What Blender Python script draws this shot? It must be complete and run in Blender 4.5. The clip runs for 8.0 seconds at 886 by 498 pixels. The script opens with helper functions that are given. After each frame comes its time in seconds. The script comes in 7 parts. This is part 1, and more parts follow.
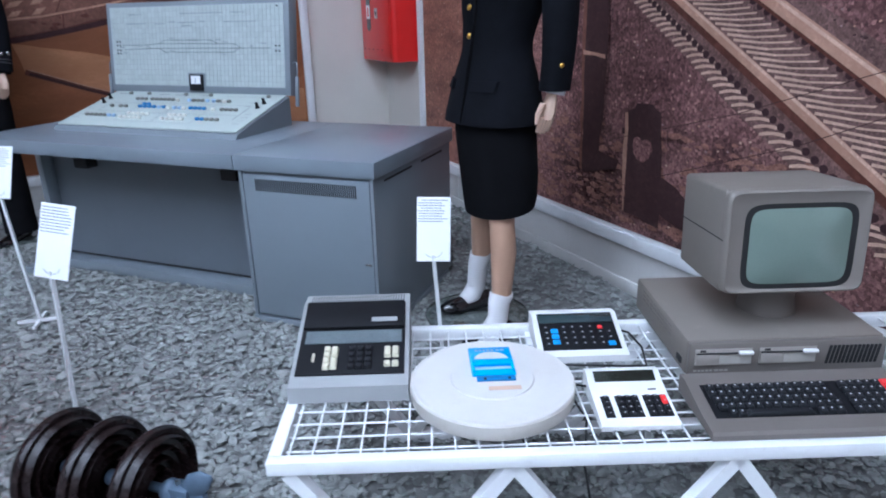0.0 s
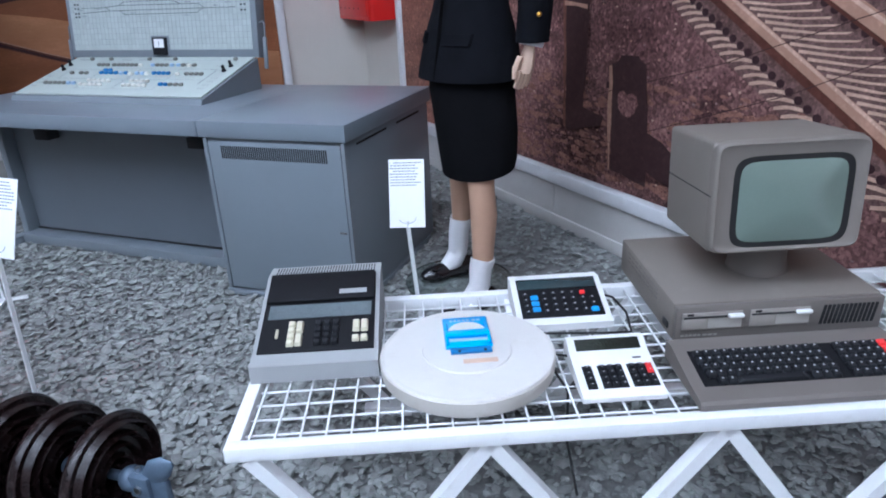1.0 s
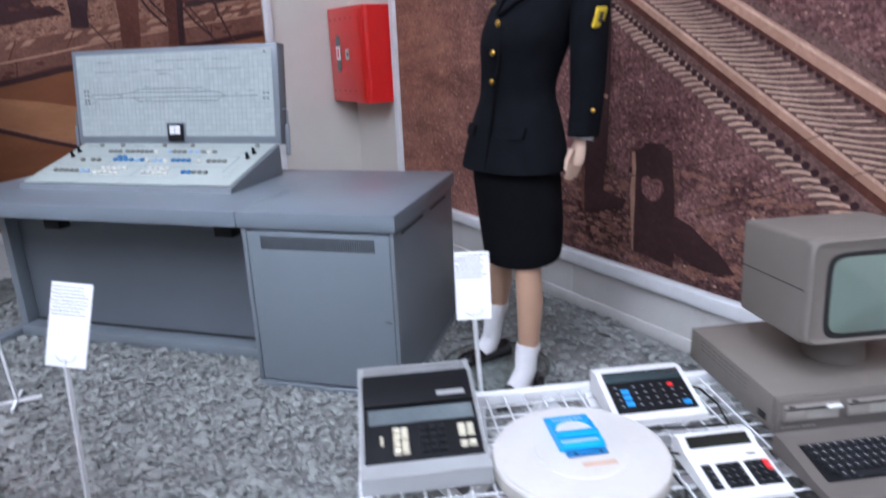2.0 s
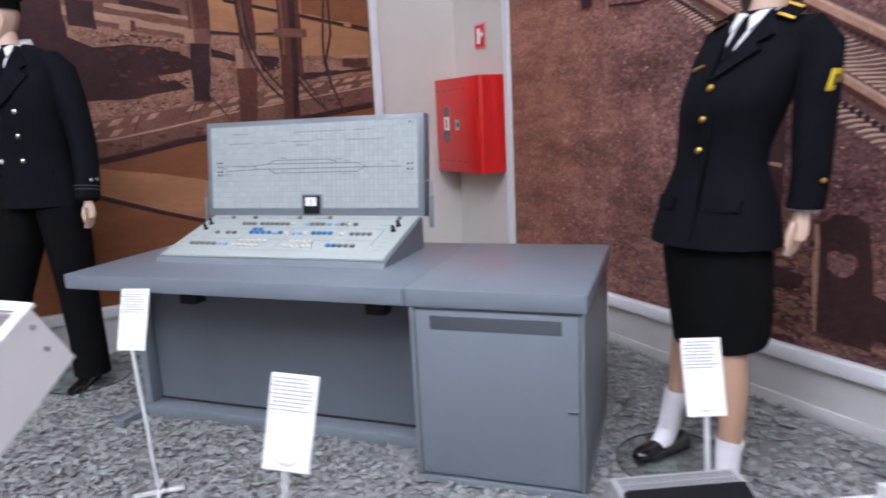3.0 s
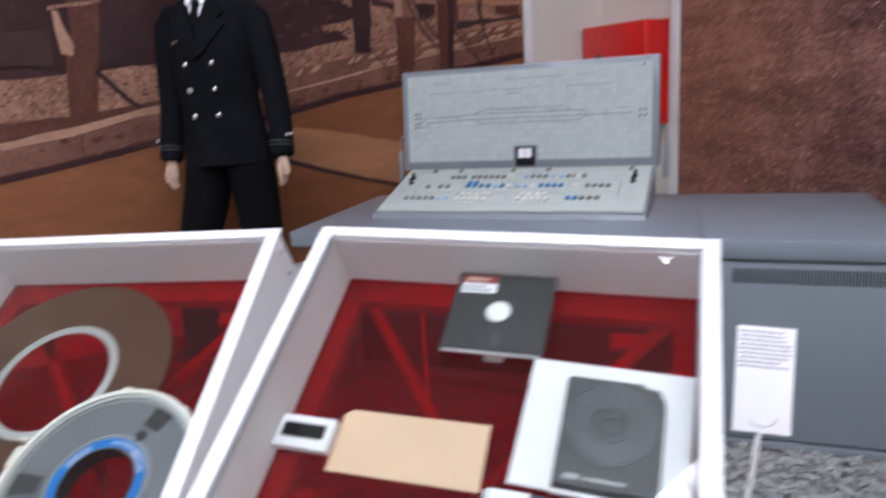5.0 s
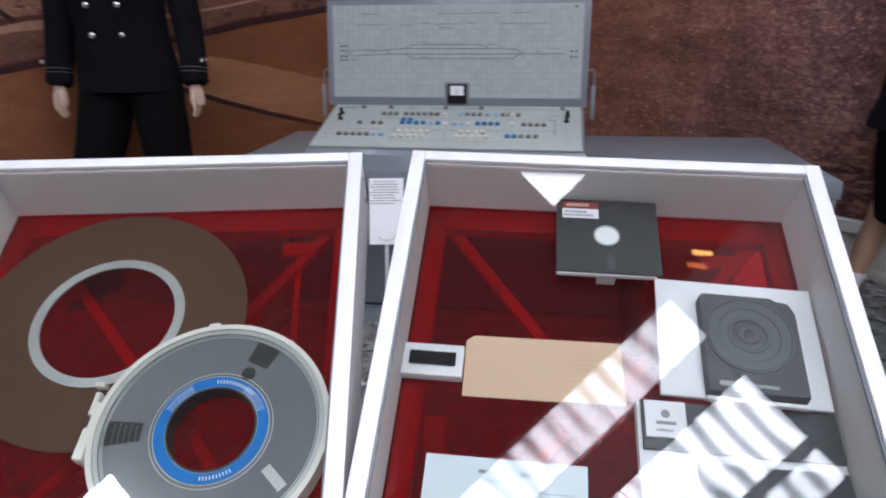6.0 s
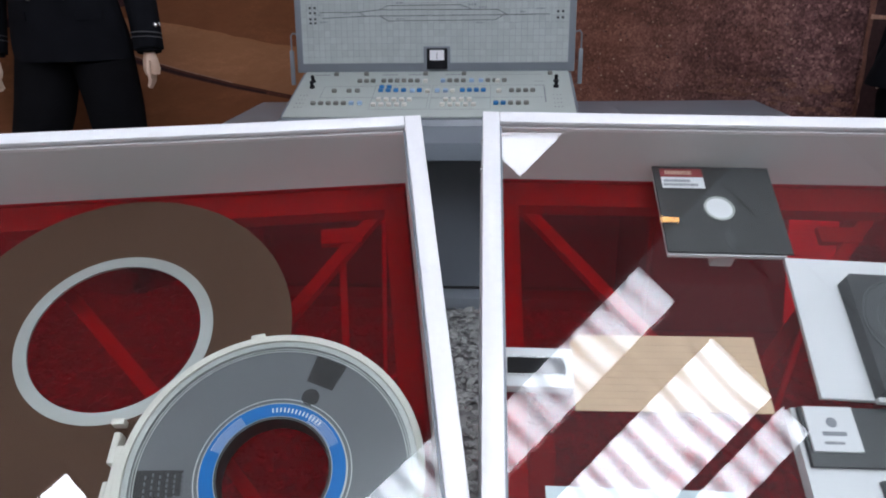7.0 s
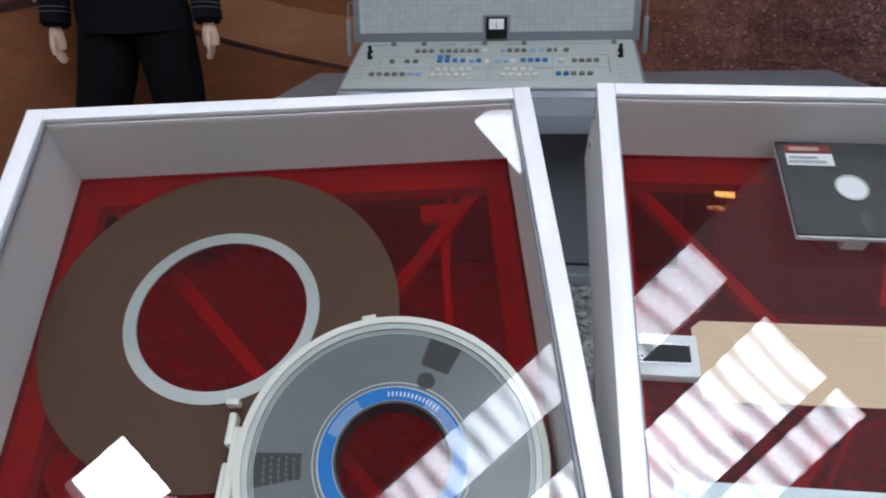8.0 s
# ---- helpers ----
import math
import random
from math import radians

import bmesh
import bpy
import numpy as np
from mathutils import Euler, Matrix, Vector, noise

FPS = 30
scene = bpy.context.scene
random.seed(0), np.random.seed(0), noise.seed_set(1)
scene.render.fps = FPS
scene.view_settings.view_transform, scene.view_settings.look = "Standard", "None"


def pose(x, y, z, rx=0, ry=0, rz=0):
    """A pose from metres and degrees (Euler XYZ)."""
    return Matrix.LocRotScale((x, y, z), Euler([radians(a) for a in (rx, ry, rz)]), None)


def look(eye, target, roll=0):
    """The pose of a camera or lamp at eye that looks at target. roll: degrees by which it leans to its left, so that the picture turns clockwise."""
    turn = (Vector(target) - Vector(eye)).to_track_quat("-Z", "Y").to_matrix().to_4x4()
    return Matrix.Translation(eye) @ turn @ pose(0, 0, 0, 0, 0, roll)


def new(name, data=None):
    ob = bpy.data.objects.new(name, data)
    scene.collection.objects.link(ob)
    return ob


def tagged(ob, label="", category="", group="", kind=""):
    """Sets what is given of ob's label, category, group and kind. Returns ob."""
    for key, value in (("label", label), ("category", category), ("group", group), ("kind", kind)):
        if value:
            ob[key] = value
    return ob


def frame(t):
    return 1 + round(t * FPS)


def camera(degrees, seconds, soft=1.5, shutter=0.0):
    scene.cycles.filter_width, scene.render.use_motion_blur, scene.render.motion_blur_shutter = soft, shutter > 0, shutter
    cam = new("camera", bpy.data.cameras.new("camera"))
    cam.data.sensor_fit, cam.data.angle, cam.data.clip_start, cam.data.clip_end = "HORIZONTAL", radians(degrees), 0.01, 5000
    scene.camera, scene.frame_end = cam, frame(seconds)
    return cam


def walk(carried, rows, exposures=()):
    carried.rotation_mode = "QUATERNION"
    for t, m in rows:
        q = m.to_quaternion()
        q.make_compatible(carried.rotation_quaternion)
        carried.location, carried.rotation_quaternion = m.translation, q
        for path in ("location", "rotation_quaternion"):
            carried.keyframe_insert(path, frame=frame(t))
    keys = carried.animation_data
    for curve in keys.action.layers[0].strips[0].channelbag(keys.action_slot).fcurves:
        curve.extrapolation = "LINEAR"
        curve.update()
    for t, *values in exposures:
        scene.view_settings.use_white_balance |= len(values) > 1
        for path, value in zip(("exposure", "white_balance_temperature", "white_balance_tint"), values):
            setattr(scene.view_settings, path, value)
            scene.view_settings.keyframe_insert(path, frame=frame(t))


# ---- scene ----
cam = camera(66.6, 8.0, soft=1.8, shutter=0.5)
PATH = [
    (0, (-1.879, 3.808, 1.209), (-2.607, 5.549, 0.546), -1.4),
    (0.2, (-1.87, 3.856, 1.198), (-2.596, 5.588, 0.509), -1),
    (0.5, (-1.855, 3.897, 1.176), (-2.595, 5.612, 0.46), -1.2),
    (0.7, (-1.851, 3.908, 1.183), (-2.572, 5.621, 0.443), -1.6),
    (1, (-1.87, 3.922, 1.17), (-2.567, 5.636, 0.41), -2.8),
    (1.2, (-1.882, 3.923, 1.174), (-2.573, 5.63, 0.395), -2.7),
    (2.3, (-2.369, 3.815, 1.275), (-2.913, 5.676, 0.784), -2.3),
    (2.5, (-2.469, 3.824, 1.273), (-3.068, 5.68, 0.829), -1.6),
    (2.7, (-2.571, 3.854, 1.27), (-3.209, 5.709, 0.879), -2.3),
    (3, (-2.73, 3.869, 1.268), (-3.413, 5.709, 0.884), -2.9),
    (3.2, (-2.832, 3.858, 1.268), (-3.557, 5.681, 0.8834), -3),
    (3.5, (-2.966, 3.799, 1.283), (-3.734, 5.604, 0.89), -2.9),
    (3.8, (-3.09, 3.708, 1.291), (-3.747, 5.556, 0.904), -2.5),
    (4, (-3.176, 3.655, 1.291), (-3.693, 5.545, 0.892), -2),
    (4.2, (-3.261, 3.635, 1.295), (-3.721, 5.538, 0.886), -1.6),
    (4.3, (-3.3, 3.633, 1.29), (-3.776, 5.533, 0.8844), -1.7),
    (4.5, (-3.4, 3.65, 1.28), (-3.921, 5.538, 0.875), -1.7),
    (4.7, (-3.506, 3.674, 1.263), (-4.108, 5.538, 0.8596), -2.7),
    (5, (-3.627, 3.682, 1.246), (-4.354, 5.482, 0.762), -4),
    (5.2, (-3.71, 3.659, 1.242), (-4.478, 5.42, 0.689), -4.5),
    (6.3, (-4.038, 3.596, 1.218), (-4.218, 5.47, 0.544), -0.1),
    (6.5, (-4.083, 3.64, 1.206), (-4.26, 5.51, 0.518), -0.6),
    (6.7, (-4.115, 3.688, 1.197), (-4.262, 5.551, 0.484), -0.46),
    (7, (-4.144, 3.737, 1.189), (-4.29, 5.591, 0.454), -0.9),
    (7.2, (-4.156, 3.748, 1.185), (-4.285, 5.592, 0.423), -0.9),
    (7.5, (-4.194, 3.755, 1.178), (-4.351, 5.589, 0.396), -0.8),
    (7.7, (-4.219, 3.758, 1.179), (-4.409, 5.582, 0.381), -1),
    (8, (-4.225, 3.76, 1.186), (-4.479, 5.571, 0.377), -1.6),
]
EXPOSURES = [(0.0, -0.57, 5200, 11), (1.2, -0.59, 5400, 12), (2.5, -0.38, 5850, 18), (3.5, -0.40, 6100, 19), (5.0, -0.74, 6200, 19), (6.5, -1.32, 6150, 17), (8.0, -1.33, 6100, 15)]
walk(cam, [(t, look(eye, target, roll)) for t, eye, target, roll in PATH], EXPOSURES)

# ---- camera exposure, light ----
ROOM = pose(-4.338, 8.649, 0, 0, 0, -41.23)     # x along the right wall, y along the left wall, origin in the corner
CASE_R = pose(-3.888, 4.574, 0.951, 33.2, 1.4, 2.0)     # x across, y up the slope, z out of the case floor
CASE_L = pose(-4.504, 4.509, 0.951, 32.4, -0.5, 10.7)
TABLE = pose(-2.659, 4.716, 0, 0, 0, 23.6)
CEILING = 5.8

world = bpy.data.worlds.new("world")
scene.world = world
world.use_nodes = True
wn = world.node_tree
sky = wn.nodes.new("ShaderNodeTexSky")
sky.sky_type, sky.sun_disc, sky.sun_elevation, sky.sun_rotation = 'NISHITA', False, radians(40), radians(120)
wn.links.new(sky.outputs[0], wn.nodes["Background"].inputs[0])
wn.nodes["Background"].inputs[1].default_value = 0.1



# ---- materials ----
def nd(tree, kind, **inputs):
    n = tree.nodes.new(kind)
    for key, value in inputs.items():
        n.inputs[key.replace("_", " ")].default_value = value
    return n


def rgba(c):
    return (c[0], c[1], c[2], 1)


def shade(c, f):
    return tuple(min(1, v * f) for v in c)


def mat(name, col, rough=0.5, metal=0.0, var=0.12, scale=8.0, bump=0.1, bscale=180.0, spec=0.5, coat=0.0, island=0.0, dirt=None, dirt_amount=0.0):
    """A painted, moulded or woven surface: two scales of colour, uneven gloss, fine relief."""
    m = bpy.data.materials.new(name)
    m.use_nodes = True
    t = m.node_tree
    p = t.nodes["Principled BSDF"]
    p.inputs["Metallic"].default_value = metal
    p.inputs["Specular IOR Level"].default_value = spec
    p.inputs["Coat Weight"].default_value = coat
    co = t.nodes.new("ShaderNodeTexCoord")
    n1 = nd(t, "ShaderNodeTexNoise", Scale=scale, Detail=5.0, Roughness=0.6)
    n2 = nd(t, "ShaderNodeTexNoise", Scale=bscale, Detail=3.0, Roughness=0.6)
    for n in (n1, n2):
        t.links.new(co.outputs["Object"], n.inputs["Vector"])
    mixn = t.nodes.new("ShaderNodeMath")
    mixn.operation = "MULTIPLY_ADD"
    t.links.new(n2.outputs["Fac"], mixn.inputs[0])
    mixn.inputs[1].default_value = 0.4
    t.links.new(n1.outputs["Fac"], mixn.inputs[2])
    ramp = t.nodes.new("ShaderNodeValToRGB")
    ramp.color_ramp.elements[0].position, ramp.color_ramp.elements[1].position = 0.45, 0.95
    ramp.color_ramp.elements[0].color, ramp.color_ramp.elements[1].color = rgba(shade(col, 1 - var)), rgba(shade(col, 1 + var))
    t.links.new(mixn.outputs[0], ramp.inputs[0])
    out = ramp.outputs[0]
    if dirt:
        n3 = nd(t, "ShaderNodeTexNoise", Scale=scale * 2.3, Detail=8.0, Roughness=0.75)
        t.links.new(co.outputs["Object"], n3.inputs["Vector"])
        r3 = t.nodes.new("ShaderNodeValToRGB")
        r3.color_ramp.elements[0].position, r3.color_ramp.elements[1].position = 0.55, 0.75
        r3.color_ramp.elements[0].color, r3.color_ramp.elements[1].color = (0, 0, 0, 1), (dirt_amount,) * 3 + (1,)
        t.links.new(n3.outputs["Fac"], r3.inputs[0])
        mx = t.nodes.new("ShaderNodeMix")
        mx.data_type = "RGBA"
        t.links.new(r3.outputs[0], mx.inputs["Factor"])
        t.links.new(out, mx.inputs["A"])
        mx.inputs["B"].default_value = rgba(dirt)
        out = mx.outputs["Result"]
    if island:
        g = t.nodes.new("ShaderNodeNewGeometry")
        hsv = t.nodes.new("ShaderNodeHueSaturation")
        ma = t.nodes.new("ShaderNodeMath")
        ma.operation = "MULTIPLY_ADD"
        t.links.new(g.outputs["Random Per Island"], ma.inputs[0])
        ma.inputs[1].default_value, ma.inputs[2].default_value = 2 * island, 1 - island
        t.links.new(ma.outputs[0], hsv.inputs["Value"])
        t.links.new(out, hsv.inputs["Color"])
        out = hsv.outputs[0]
    t.links.new(out, p.inputs["Base Color"])
    rr = t.nodes.new("ShaderNodeMapRange")
    rr.inputs["To Min"].default_value, rr.inputs["To Max"].default_value = max(0.02, rough - 0.08), min(1, rough + 0.1)
    t.links.new(n1.outputs["Fac"], rr.inputs["Value"])
    t.links.new(rr.outputs[0], p.inputs["Roughness"])
    if bump:
        b = nd(t, "ShaderNodeBump", Strength=bump, Distance=0.002)
        t.links.new(n2.outputs["Fac"], b.inputs["Height"])
        t.links.new(b.outputs[0], p.inputs["Normal"])
    return m


def print_mat(name, cols, scale, fine, rough=0.45, stretch=(1, 1, 1), cols2=None, span=(0, 1), gain=1.0, grain=1.0, flow=0.0):
    """A printed photograph of loose ground: coarse patches and fine grains of three colours. grain: their contrast; flow: long slanting streaks."""
    cols = [shade(c, gain) for c in cols]
    cols2 = [shade(c, gain) for c in cols2] if cols2 else None
    m = bpy.data.materials.new(name)
    m.use_nodes = True
    t = m.node_tree
    p = t.nodes["Principled BSDF"]
    p.inputs["Roughness"].default_value = rough
    p.inputs["Specular IOR Level"].default_value = 0.16
    co = t.nodes.new("ShaderNodeTexCoord")
    mp = t.nodes.new("ShaderNodeMapping")
    mp.inputs["Scale"].default_value = stretch
    t.links.new(co.outputs["Object"], mp.inputs["Vector"])
    n1 = nd(t, "ShaderNodeTexNoise", Scale=scale, Detail=7.0, Roughness=0.7, Distortion=0.4)
    v = nd(t, "ShaderNodeTexVoronoi", Scale=fine)
    n2 = nd(t, "ShaderNodeTexNoise", Scale=fine * 0.9, Detail=7.0, Roughness=0.85)
    for n in (n1, v, n2):
        t.links.new(mp.outputs[0], n.inputs["Vector"])
    sep = t.nodes.new("ShaderNodeSeparateColor")
    t.links.new(v.outputs["Color"], sep.inputs[0])
    a = t.nodes.new("ShaderNodeMath")
    a.operation = "MULTIPLY_ADD"
    t.links.new(sep.outputs[0], a.inputs[0])
    a.inputs[1].default_value = 0.30 * grain
    t.links.new(n1.outputs["Fac"], a.inputs[2])
    b = t.nodes.new("ShaderNodeMath")
    b.operation = "MULTIPLY_ADD"
    t.links.new(n2.outputs["Fac"], b.inputs[0])
    b.inputs[1].default_value = 1.05 * grain
    t.links.new(a.outputs[0], b.inputs[2])
    pale = t.nodes.new("ShaderNodeMath")       # a few pale grains among the rest
    pale.operation = "GREATER_THAN"
    pale.inputs[1].default_value = 0.9
    t.links.new(sep.outputs[1], pale.inputs[0])
    g2 = t.nodes.new("ShaderNodeMath")
    g2.operation = "MULTIPLY_ADD"
    g2.inputs[1].default_value = 0.22 * grain
    t.links.new(pale.outputs[0], g2.inputs[0])
    t.links.new(b.outputs[0], g2.inputs[2])
    ramp = t.nodes.new("ShaderNodeValToRGB")
    e = ramp.color_ramp.elements
    e.new(0.5)
    low = [0.9 * a + 0.30 * c for a, c in zip(cols[0], cols[2])]
    mid = [0.2 * b + 0.78 * c for b, c in zip(cols[1], cols[2])]
    for k, (pos, c) in enumerate(zip((0.2, 0.5, 0.85), (low, mid, shade(cols[2], 1.35)))):
        e[k].position, e[k].color = pos, rgba(c)
    mr = t.nodes.new("ShaderNodeMapRange")
    mid_sum = 0.52 + 0.67 * grain
    mr.inputs["From Min"].default_value, mr.inputs["From Max"].default_value = mid_sum - 0.41, mid_sum + 0.41
    t.links.new(g2.outputs[0], mr.inputs["Value"])
    t.links.new(mr.outputs[0], ramp.inputs[0])
    out = ramp.outputs[0]
    if cols2:       # the print's second ground colour takes over along x
        r2 = t.nodes.new("ShaderNodeValToRGB")
        e = r2.color_ramp.elements
        e.new(0.5)
        for k, (pos, c) in enumerate(zip((0.2, 0.5, 0.85), cols2)):
            e[k].position, e[k].color = pos, rgba(c)
        t.links.new(mr.outputs[0], r2.inputs[0])
        sx = t.nodes.new("ShaderNodeSeparateXYZ")
        t.links.new(co.outputs["Object"], sx.inputs[0])
        big = nd(t, "ShaderNodeTexNoise", Scale=1.3, Detail=6.0, Roughness=0.65)
        t.links.new(co.outputs["Object"], big.inputs["Vector"])
        ad = t.nodes.new("ShaderNodeMath")
        ad.operation = "MULTIPLY_ADD"
        t.links.new(big.outputs["Fac"], ad.inputs[0])
        ad.inputs[1].default_value = 1.6
        t.links.new(sx.outputs[0], ad.inputs[2])
        gr = t.nodes.new("ShaderNodeMapRange")
        gr.inputs["From Min"].default_value, gr.inputs["From Max"].default_value = span[0] + 0.8, span[1] + 0.8
        t.links.new(ad.outputs[0], gr.inputs["Value"])
        mx = t.nodes.new("ShaderNodeMix")
        mx.data_type = "RGBA"
        t.links.new(gr.outputs[0], mx.inputs["Factor"])
        t.links.new(out, mx.inputs["A"])
        t.links.new(r2.outputs[0], mx.inputs["B"])
        out = mx.outputs["Result"]
    if flow:        # slanting streaks and broad light and dark patches of the photograph
        m2 = t.nodes.new("ShaderNodeMapping")
        m2.inputs["Rotation"].default_value = (0, radians(38), 0)
        m2.inputs["Scale"].default_value = (0.9, 1, 4.2)
        t.links.new(co.outputs["Object"], m2.inputs["Vector"])
        st = nd(t, "ShaderNodeTexNoise", Scale=3.2, Detail=9.0, Roughness=0.72, Distortion=0.5)
        t.links.new(m2.outputs[0], st.inputs["Vector"])
        bg = nd(t, "ShaderNodeTexNoise", Scale=1.5, Detail=3.0, Roughness=0.5)
        t.links.new(co.outputs["Object"], bg.inputs["Vector"])
        sm = t.nodes.new("ShaderNodeMath")
        sm.operation = "ADD"
        t.links.new(st.outputs["Fac"], sm.inputs[0])
        t.links.new(bg.outputs["Fac"], sm.inputs[1])
        vr = t.nodes.new("ShaderNodeMapRange")
        vr.inputs["From Min"].default_value, vr.inputs["From Max"].default_value = 0.65, 1.35
        vr.inputs["To Min"].default_value, vr.inputs["To Max"].default_value = 1 - flow, 1 + flow
        t.links.new(sm.outputs[0], vr.inputs["Value"])
        hv = t.nodes.new("ShaderNodeHueSaturation")
        t.links.new(vr.outputs[0], hv.inputs["Value"])
        t.links.new(out, hv.inputs["Color"])
        out = hv.outputs[0]
    t.links.new(out, p.inputs["Base Color"])
    return m


def clear_mat(name, tint, gloss=1.5, rough=0.0, body=None, body_amount=0.0):
    """A thin clear pane: what lies behind it, tinted, and a mirror image that grows towards grazing angles."""
    m = bpy.data.materials.new(name)
    m.use_nodes = True
    t = m.node_tree
    t.nodes.remove(t.nodes["Principled BSDF"])
    out = t.nodes["Material Output"]
    tr = nd(t, "ShaderNodeBsdfTransparent", Color=rgba(tint))
    last = tr
    if body:
        df = nd(t, "ShaderNodeBsdfDiffuse", Color=rgba(body))
        mx = nd(t, "ShaderNodeMixShader", Fac=body_amount)
        t.links.new(tr.outputs[0], mx.inputs[1])
        t.links.new(df.outputs[0], mx.inputs[2])
        last = mx
    gl = nd(t, "ShaderNodeBsdfGlossy", Roughness=rough)
    lw = nd(t, "ShaderNodeLayerWeight", Blend=0.5)
    pw = t.nodes.new("ShaderNodeMath")
    pw.operation = "POWER"
    pw.inputs[1].default_value = 5.0
    t.links.new(lw.outputs["Facing"], pw.inputs[0])
    fr = t.nodes.new("ShaderNodeMath")
    fr.operation = "MULTIPLY_ADD"
    f0 = ((gloss - 1) / (gloss + 1)) ** 2
    fr.inputs[1].default_value, fr.inputs[2].default_value = 1 - f0, f0
    t.links.new(pw.outputs[0], fr.inputs[0])
    mix = t.nodes.new("ShaderNodeMixShader")
    t.links.new(fr.outputs[0], mix.inputs[0])
    t.links.new(last.outputs[0], mix.inputs[1])
    t.links.new(gl.outputs[0], mix.inputs[2])
    t.links.new(mix.outputs[0], out.inputs["Surface"])
    return m


def glow_mat(name, col, strength, streaks=0.0):
    m = bpy.data.materials.new(name)
    m.use_nodes = True
    t = m.node_tree
    t.nodes.remove(t.nodes["Principled BSDF"])
    em = nd(t, "ShaderNodeEmission", Color=rgba(col), Strength=strength)
    if streaks:
        co = t.nodes.new("ShaderNodeTexCoord")
        wv = nd(t, "ShaderNodeTexWave", Scale=1.0, Distortion=2.6, Detail=2.0)
        wv.wave_type, wv.bands_direction = "BANDS", "Y"
        wv.inputs["Detail Scale"].default_value, wv.inputs["Scale"].default_value = 0.7, 1.45
        n = nd(t, "ShaderNodeTexNoise", Scale=1.7, Detail=5.0, Roughness=0.7)
        for node in (wv, n):
            t.links.new(co.outputs["Object"], node.inputs["Vector"])
        ad = t.nodes.new("ShaderNodeMath")
        ad.operation = "MULTIPLY_ADD"
        ad.inputs[1].default_value = 0.55
        t.links.new(wv.outputs["Fac"], ad.inputs[0])
        t.links.new(n.outputs["Fac"], ad.inputs[2])
        r = t.nodes.new("ShaderNodeMapRange")
        r.inputs["From Min"].default_value, r.inputs["From Max"].default_value = 0.40, 0.95
        r.inputs["To Min"].default_value, r.inputs["To Max"].default_value = strength * (1 - streaks), strength * (1 + streaks)
        t.links.new(ad.outputs[0], r.inputs["Value"])
        t.links.new(r.outputs[0], em.inputs["Strength"])
    t.links.new(em.outputs[0], t.nodes["Material Output"].inputs["Surface"])
    return m


